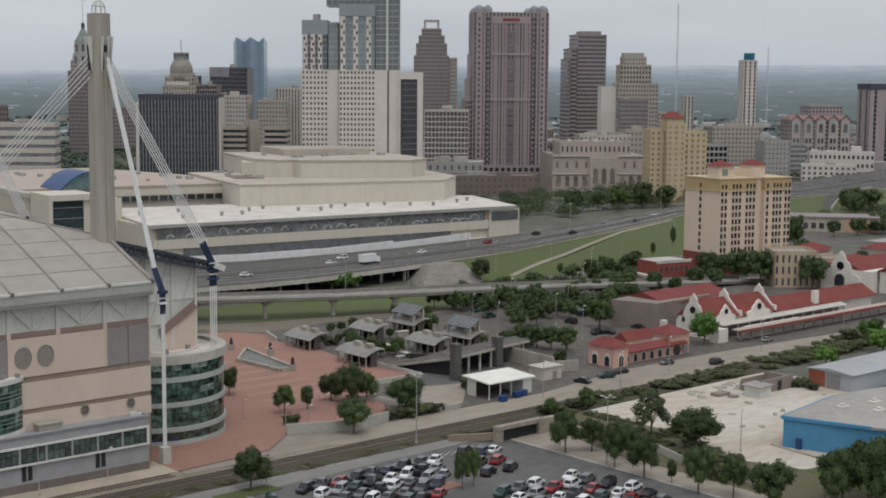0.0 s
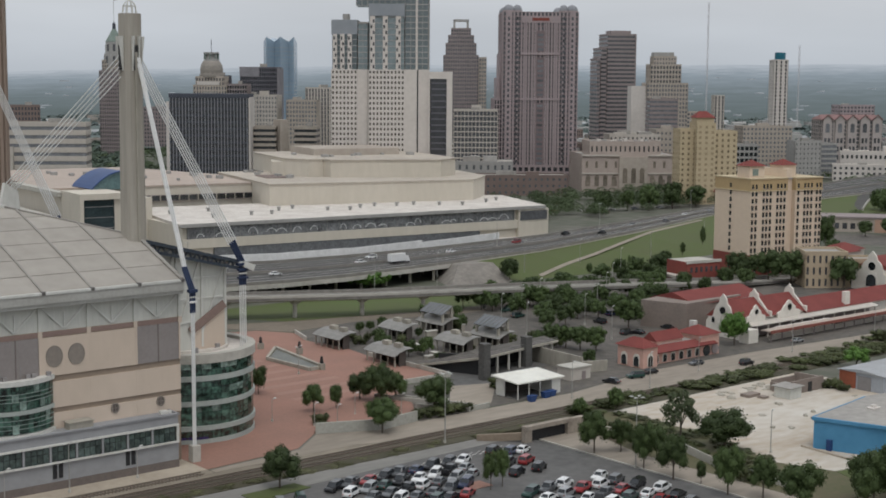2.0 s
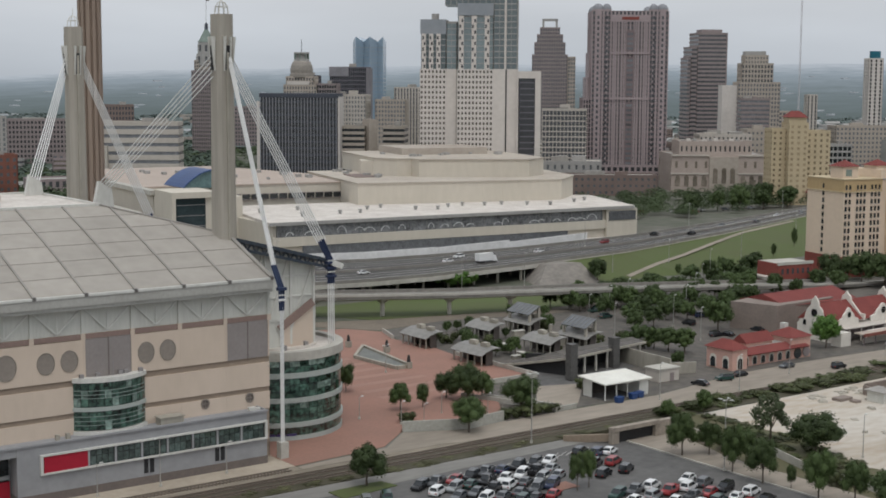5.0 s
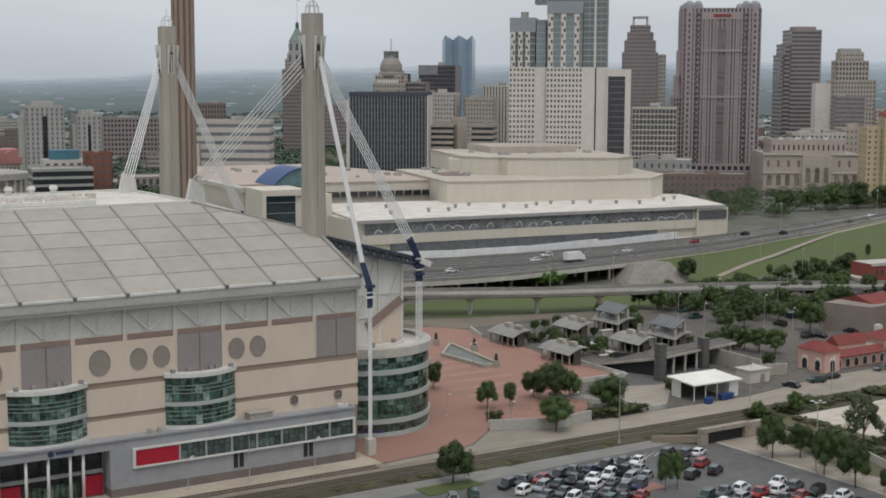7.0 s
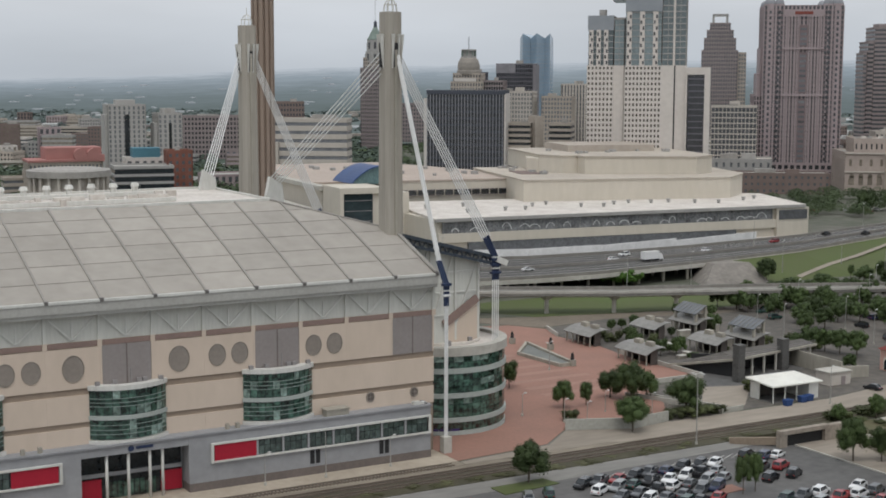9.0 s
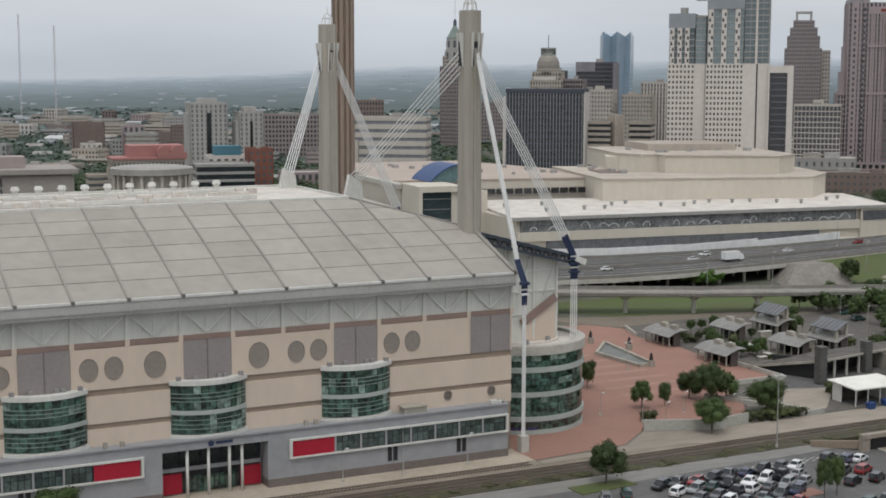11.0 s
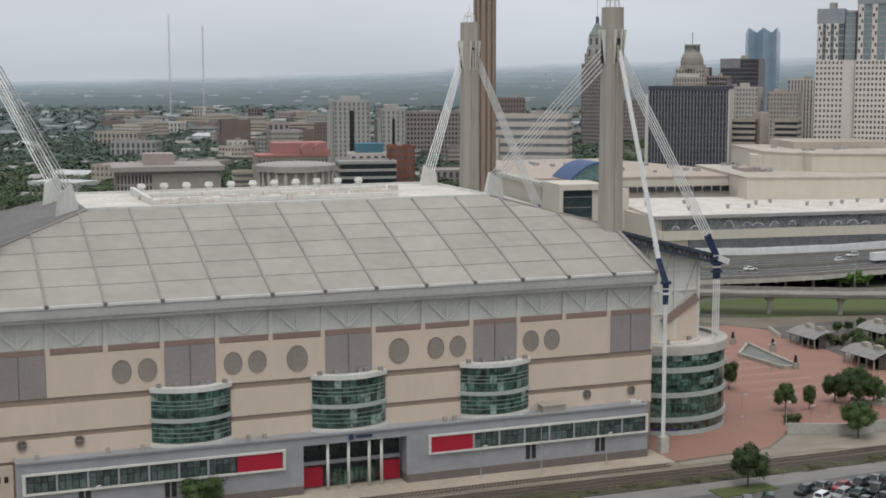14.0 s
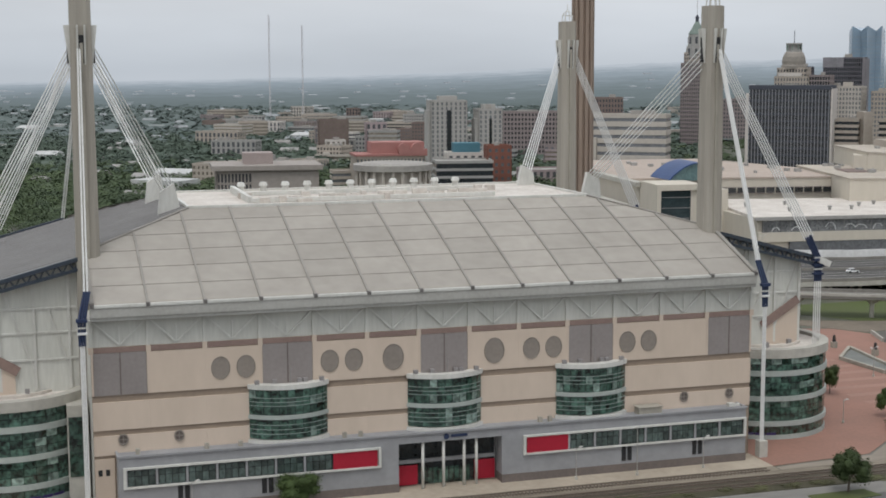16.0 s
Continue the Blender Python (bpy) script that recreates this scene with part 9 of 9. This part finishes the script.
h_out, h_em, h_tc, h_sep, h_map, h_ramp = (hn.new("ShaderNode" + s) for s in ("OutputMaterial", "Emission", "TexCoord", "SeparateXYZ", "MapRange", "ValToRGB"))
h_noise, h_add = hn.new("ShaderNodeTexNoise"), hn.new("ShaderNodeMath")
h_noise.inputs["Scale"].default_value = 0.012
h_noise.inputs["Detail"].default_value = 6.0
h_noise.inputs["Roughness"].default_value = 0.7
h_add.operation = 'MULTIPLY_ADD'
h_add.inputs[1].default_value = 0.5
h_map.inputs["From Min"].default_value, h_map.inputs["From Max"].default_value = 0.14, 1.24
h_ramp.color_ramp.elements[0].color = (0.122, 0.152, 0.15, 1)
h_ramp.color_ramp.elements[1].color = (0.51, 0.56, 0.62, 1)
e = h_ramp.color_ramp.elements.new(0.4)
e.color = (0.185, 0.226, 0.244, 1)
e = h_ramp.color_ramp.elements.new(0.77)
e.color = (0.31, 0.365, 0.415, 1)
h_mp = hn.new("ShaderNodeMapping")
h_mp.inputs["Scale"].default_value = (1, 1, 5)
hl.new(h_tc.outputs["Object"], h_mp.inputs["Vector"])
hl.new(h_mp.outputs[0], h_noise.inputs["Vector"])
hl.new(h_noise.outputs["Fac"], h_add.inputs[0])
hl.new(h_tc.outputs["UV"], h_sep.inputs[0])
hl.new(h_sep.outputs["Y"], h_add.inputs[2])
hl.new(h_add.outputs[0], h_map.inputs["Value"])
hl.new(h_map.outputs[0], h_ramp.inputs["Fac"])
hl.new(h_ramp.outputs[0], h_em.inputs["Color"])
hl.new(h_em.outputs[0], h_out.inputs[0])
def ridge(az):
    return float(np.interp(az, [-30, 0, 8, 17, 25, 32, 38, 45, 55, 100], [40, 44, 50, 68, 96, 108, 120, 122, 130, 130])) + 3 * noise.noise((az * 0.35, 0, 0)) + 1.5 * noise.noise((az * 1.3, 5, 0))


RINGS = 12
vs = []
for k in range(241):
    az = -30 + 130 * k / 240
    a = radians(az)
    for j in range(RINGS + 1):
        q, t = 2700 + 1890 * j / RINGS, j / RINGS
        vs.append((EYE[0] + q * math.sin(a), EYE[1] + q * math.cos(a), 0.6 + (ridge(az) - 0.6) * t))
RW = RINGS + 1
hills = setting("backdrop_hills", Mesh().add(vs, [(RW * k + j, RW * (k + 1) + j, RW * (k + 1) + j + 1, RW * k + j + 1) for k in range(240) for j in range(RINGS)]), hill, "wooded plain rising to low hills with painted blue haze", "hills")

# this height steers the painted haze
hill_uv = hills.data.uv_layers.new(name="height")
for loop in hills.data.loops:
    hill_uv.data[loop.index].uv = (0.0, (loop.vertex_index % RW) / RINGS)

# pale specks of far houses on the slope, haze mixed into their tint
far_ms, far_np = Mesh(), np.random.RandomState(63)
for k in range(190):
    az, u = far_np.uniform(-6, 62), far_np.uniform(0.02, 0.75) ** 1.4
    q, a = 2700 + 1890 * u, radians(az)
    x, y, z = EYE[0] + q * math.sin(a), EYE[1] + q * math.cos(a), 0.6 + (ridge(az) - 0.6) * u
    w, h = far_np.uniform(3, 11), far_np.uniform(1.5, 4)
    far_ms.box(x - w, x + w, y, y + 14, z - 3, z + h)
tagged(part("town_blocks", far_ms, mat("haze_paled_roofs", (0.46, 0.48, 0.50), (0.36, 0.38, 0.40), scale=0.01, fine=0.05, bump=0)), "tiny pale houses on the far slope", "town blocks", kind="stuff")
# raised canopy-coloured sheets, added to hide the dark gaps between the crowns
for name, a0, a1, r0, r1, z, ground_mat, label in (("ground_wood_far", -8, 64, 1500, 2750, 4.5, HAZY_LEAF, "raised sheet between crowns, tinted with painted haze"), ("ground_wood_mid", -8, 27, 1080, 1500, 3.5, MID_LEAF, "raised sheet between crowns, greyed by painted haze"), ("ground_wood", -8, 24, 760, 1080, 2.5, FAR_LEAF, "raised green sheet between crowns")):
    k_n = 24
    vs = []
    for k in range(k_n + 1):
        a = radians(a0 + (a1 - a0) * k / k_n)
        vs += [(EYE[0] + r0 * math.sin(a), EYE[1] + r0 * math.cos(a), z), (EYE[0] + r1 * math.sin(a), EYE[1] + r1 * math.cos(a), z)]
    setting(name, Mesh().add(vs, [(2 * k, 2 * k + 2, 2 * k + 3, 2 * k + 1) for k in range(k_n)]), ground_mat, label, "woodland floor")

# ---- vehicles ----
TYRE = mat("tyre_rubber", (0.02, 0.02, 0.02), bump=0)
CAR_GLASS = mat("car_glass", (0.02, 0.024, 0.028), rough=0.08, spec=0.6, bump=0)
PAINT = {
    "white": mat("white_car_paint", (0.70, 0.70, 0.69), rough=0.3, bump=0, coat=0.5, mixing=0.1),
    "silver": mat("silver_car_paint", (0.33, 0.34, 0.34), rough=0.3, metal=0.4, bump=0, coat=0.5, mixing=0.1),
    "grey": mat("grey_car_paint", (0.11, 0.115, 0.12), rough=0.3, metal=0.3, bump=0, coat=0.5, mixing=0.1),
    "black": mat("black_car_paint", (0.018, 0.018, 0.02), rough=0.25, bump=0, coat=0.5, mixing=0.1),
    "red": mat("red_car_paint", (0.26, 0.02, 0.022), rough=0.3, bump=0, coat=0.5, mixing=0.1),
    "green": mat("dark_green_car_paint", (0.02, 0.055, 0.045), rough=0.3, bump=0, coat=0.5, mixing=0.1),
    "blue": mat("navy_car_paint", (0.02, 0.03, 0.07), rough=0.3, bump=0, coat=0.5, mixing=0.1),
}
LAMP_RED = mat("tail_lamp_red", (0.30, 0.02, 0.02), rough=0.3, bump=0)
# side outlines: body, then glasshouse (bottom front, bottom back, top back, top front, height)
SHAPES = {
    "sedan": ([(-2.3, 0.28), (2.3, 0.28), (2.36, 0.55), (2.2, 0.74), (1.15, 0.90), (-1.75, 0.94), (-2.28, 0.84), (-2.36, 0.55)], (1.15, -1.75, -1.1, 0.35, 0.92, 1.42), 0.88),
    "suv": ([(-2.3, 0.34), (2.3, 0.34), (2.36, 0.66), (2.2, 0.95), (1.15, 1.06), (-2.2, 1.10), (-2.34, 0.7)], (1.2, -2.2, -1.95, 0.5, 1.06, 1.74), 0.93),
    "pickup": ([(-2.7, 0.42), (2.6, 0.42), (2.66, 0.75), (2.5, 1.0), (1.4, 1.1), (-2.7, 1.12)], (1.4, -0.7, -0.55, 0.8, 1.1, 1.82), 0.95),
}


def loft(outline, hw, inset):
    n = len(outline)
    lo = [(x, -hw * (0.94 if z > 0.8 else 1.0), z) for x, z in outline]
    return Mesh().add(lo + [(x, -y, z) for x, y, z in lo], [tuple(range(n)), tuple(range(n, 2 * n))[::-1]] + [(i, i + n, (i + 1) % n + n, (i + 1) % n) for i in range(n)])


CAR_MESH = {}
wheel_me = Mesh().tube((0, -0.12, 0), (0, 0.12, 0), 0.34, n=12).mesh("wheel", TYRE)
for shape, (outline, cab, hw) in SHAPES.items():
    xf, xb, tb, tf, z0, z1 = cab
    a, c = hw * 0.92, hw * 0.74
    gl = Mesh().add([(xb, -a, z0), (xf, -a, z0), (xf, a, z0), (xb, a, z0), (tb, -c, z1), (tf, -c, z1), (tf, c, z1), (tb, c, z1)], [(0, 1, 5, 4), (1, 2, 6, 5), (2, 3, 7, 6), (3, 0, 4, 7), (4, 5, 6, 7), (3, 2, 1, 0)]).mesh("glasshouse", CAR_GLASS)
    lamp = Mesh().box(-2.40, -2.30, -hw * 0.9, -hw * 0.55, 0.66, 0.82).box(-2.40, -2.30, hw * 0.55, hw * 0.9, 0.66, 0.82).mesh("tail_lamp", LAMP_RED)
    for colour, paint in PAINT.items():
        body = loft(outline, hw, 0)
        if shape == "pickup":
            body.box(-2.62, -0.75, -hw * 0.94, -hw * 0.8, 1.1, 1.3).box(-2.62, -0.75, hw * 0.8, hw * 0.94, 1.1, 1.3).box(-2.7, -2.58, -hw * 0.94, hw * 0.94, 1.1, 1.3)
        roof = Mesh().box(tb - 0.05, tf + 0.08, -c - 0.03, c + 0.03, z1 - 0.03, z1 + 0.05).beam((tf, -c, z1), (xf, -a, z0), 0.09).beam((tf, c, z1), (xf, a, z0), 0.09).beam((tb, -c, z1), (xb, -a, z0), 0.16).beam((tb, c, z1), (xb, a, z0), 0.16)
        CAR_MESH[shape, colour] = (body.mesh("body", paint), roof.mesh("roof", paint), gl, lamp)
car_rng = random.Random(4)
CAR_LABEL = {"sedan": "%s saloon car parked on asphalt", "suv": "%s estate car parked on asphalt", "pickup": "%s pickup truck parked on asphalt"}


def car(x, y, z, yaw, group, shape=None, colour=None, place="asphalt"):
    shape = shape or car_rng.choice(["sedan", "sedan", "suv", "suv", "pickup"])
    colour = colour or car_rng.choice(["white"] * 6 + ["silver"] * 4 + ["grey"] * 7 + ["black"] * 7 + ["red"] * 3 + ["green"] * 2 + ["blue"] * 2)
    c = thing("car", (CAR_LABEL[shape] % colour).replace("asphalt", place), "car", pose(x, y, z, 0, 0, yaw), group)
    body, roof, gl, lamp = CAR_MESH[shape, colour]
    o = part("body", body, None, c)
    part("roof", roof, None, c)
    part("glasshouse", gl, None, c)
    part("tail_lamp", lamp, None, c)
    hw = SHAPES[shape][2]
    for wx in (-1.4, 1.42):
        for wy in (-hw + 0.05, hw - 0.05):
            w = part("wheel", wheel_me, None, c)
            w.location = (wx, wy, 0.34)
    return c


for row, (y, x0, x1, tilt) in enumerate(((-36.8, 75, 110, 29), (-41.3, 76, 106, 29), (-46.0, 77, 102, 29), (-50.6, 80, 98, 29), (-55.2, 84, 95, 29), (-62.0, 102, 121, 20), (-66.6, 102, 124, 20), (-71.2, 103, 124, 20), (-75.8, 104, 125, 20), (-80.4, 104, 125, 20), (-85, 106, 125, 20))):
    x = x0 + car_rng.uniform(0, 1.5)
    while x < x1:
        if car_rng.random() > 0.08:
            car(x, y + car_rng.uniform(-0.4, 0.4), 0.06, tilt + car_rng.uniform(-4, 4) + (180 if car_rng.random() < 0.4 else 0), "cars in the car park")
        x += 4.0 if tilt > 25 else 4.6
for x, y, co in ((116.7, -35.6, "black"), (119.4, -38.2, "blue"), (122.2, -38.6, "white"), (117, -45.2, "red"), (113.4, -43.8, "grey"), (109.6, -50.4, "black"), (115.4, -50.6, "black")):
    car(x, y, 0.06, 24 + car_rng.uniform(-5, 5), "cars in the car park", None, co)
for x in (62, 66.5, 50):
    car(x, -38.6, 0.06, 62, "cars in the car park")
for x, y, a, sh, co in ((196, -2.5, 160, "suv", "green"), (203, -1.2, 175, "sedan", "black"), (222, -1.0, 178, "sedan", "grey"), (233, -9.4, 2, "suv", "black"), (186.5, -3, 100, "sedan", "black"), (272, 2.5, 4, "sedan", "silver")):
    car(x, y, 0.06, a, "cars on the street", sh, co, "the street")
road_rng = random.Random(8)
for k, (x, y, a) in enumerate(((205, 181, -4), (250, 190, 3), (262, 199, 185), (300, 195, 10), (345, 204, 192), (385, 214, 15), (402, 207, 15), (440, 223, 196), (470, 228, 18), (505, 245, 197), (530, 250, 18), (560, 258, 18), (610, 285, 195), (680, 300, 14))):
    car(x, y, 6.02, a, "cars on the motorway", None, None, "the motorway")
b = thing("box_truck", "white box truck on the motorway", "truck", pose(262, 181, 6.02, 0, 0, 4))
part("box", Mesh().box(-5, 2.2, -1.25, 1.25, 1.0, 3.9), PAINT["white"], b)
part("cab", Mesh().add([(2.4, -1.15, 0.6), (4.6, -1.15, 0.6), (4.6, 1.15, 0.6), (2.4, 1.15, 0.6), (2.4, -1.1, 2.8), (3.8, -1.1, 2.8), (3.8, 1.1, 2.8), (2.4, 1.1, 2.8)], [(0, 3, 2, 1), (4, 5, 6, 7), (0, 1, 5, 4), (1, 2, 6, 5), (2, 3, 7, 6), (3, 0, 4, 7)]), PAINT["white"], b)
part("chassis", Mesh().box(-5, 4.4, -1.0, 1.0, 0.5, 1.0), BLACK, b)
for wx in (-3.8, -2.8, 3.6):
    for wy in (-1.05, 1.05):
        w = part("wheel", wheel_me, None, b)
        w.location = (wx, wy, 0.45)
# cars in the yards among the trees
for k in range(20):
    car(225 + 85 * road_rng.random(), 40 + 60 * road_rng.random(), 0.05, road_rng.choice([0, 90, 180]), "cars in the terminal yards", None, None, "grey paving")
for k in range(22):
    car(470 + 210 * road_rng.random(), 322 + 60 * road_rng.random(), 0.05, road_rng.choice([-30, 60]), "cars before the shopping hall", None, None, "open ground")

# ---- lamps, poles and masts ----
POLE = mat("grey_galvanised_steel", (0.40, 0.39, 0.36), (0.32, 0.31, 0.29), rough=0.5, metal=0.4, bump=0)
LAMP_HEAD = mat("pale_lamp_head", (0.60, 0.60, 0.57), rough=0.5, bump=0)


def street_lamp(x, y, h, arms=2, group="street lamps", z=0.0):
    b = thing("street_lamp", "tall grey steel lamp with %s" % ("a cluster of pale heads" if arms > 2 else "two pale heads" if arms == 2 else "one pale head"), "street lamp", pose(x, y, z), group)
    part("pole", Mesh().tube((0, 0, 0), (0, 0, h), 0.08 + 0.005 * h, 0.06, n=8), POLE, b)
    part("base", Mesh().tube((0, 0, 0), (0, 0, 0.6), 0.28, n=10), PALE_CONCRETE, b)
    for k in range(arms):
        a = 2 * math.pi * k / arms + 0.4
        arm = part("arm", Mesh().tube((0, 0, h - 0.2), (1.0 * math.cos(a), 1.0 * math.sin(a), h), 0.06, n=6), POLE, b)
        part("head", Mesh().box(-0.36, 0.36, -0.2, 0.2, -0.07, 0.09).turned(Matrix.Translation((1.2 * math.cos(a), 1.2 * math.sin(a), h)) @ Matrix.Rotation(a, 4, 'Z')), LAMP_HEAD, arm)


street_lamp(114.3, -22.8, 15.2, 4, "car park lamps")
street_lamp(131.6, -61.5, 14.5, 4, "car park lamps")
street_lamp(162.3, -71.2, 9, 1, "car park lamps")
street_lamp(36.2, -7.2, 9.5, 2, "lamps along the stadium")
street_lamp(50.6, -6.4, 6.2, 1, "lamps along the stadium")
street_lamp(-48, -6.6, 6.2, 1, "lamps along the stadium")
street_lamp(24, -6.4, 6.2, 1, "lamps along the stadium")
street_lamp(129.7, 55.1, 7.5, 2, "plaza lamps")
for x, y in ((101, 6.5), (104, 2), (114, 9), (96, 16), (122, 2)):
    street_lamp(x, y, 5.2, 1, "plaza lamps")
for x, y, h in ((232, 40, 10), (243, 62, 10), (262, 75, 10), (280, 88, 11), (240, 88, 10), (222, 78, 10), (300, 104, 11), (256, 96, 10), (216, 60, 10), (330, 128, 12), (372, 150, 14), (228, 152, 14), (252, 146, 14), (305, 156, 14), (452, 188, 14), (340, 160, 12)):
    street_lamp(x, y, h, 1, "yard lamps")
for x, y in ((166, -9.2), (216, -6.8), (258, -6), (190, -12.9), (300, -5.4)):
    street_lamp(x, y, 9, 1, "street poles")
for x, y in ((180, 200), (330, 200), (420, 226), (520, 254), (640, 292)):
    street_lamp(x, y, 12, 2, "motorway lamps", 6.0)

for x, y, h in ((309.8, 1916.4, 161), (358.8, 1907, 145), (1616.8, 1155.4, 194), (1699.4, 1049.4, 131)):
    b = thing("radio_mast", "slender red and white lattice radio mast", "radio mast", pose(x, y, 0), "radio masts")
    # mast colour is paled to paint in the haze before it
    RM = mat("haze_paled_mast_paint", (0.56, 0.55, 0.56), (0.50, 0.47, 0.48), scale=0.02, bump=0)
    lat = Mesh()
    for k in range(3):
        a = 2 * math.pi * k / 3
        lat.beam((1.4 * math.cos(a), 1.4 * math.sin(a), 0), (1.2 * math.cos(a), 1.2 * math.sin(a), h), 0.3)
    part("leg", lat, RM, b)
    br = Mesh()
    for j in range(int(h / 8)):
        for k in range(3):
            a, c = 2 * math.pi * k / 3, 2 * math.pi * (k + 1) / 3
            br.beam((1.35 * math.cos(a), 1.35 * math.sin(a), j * 8), (1.35 * math.cos(c), 1.35 * math.sin(c), j * 8 + 8), 0.25)
    part("bracing", br, RM, b)
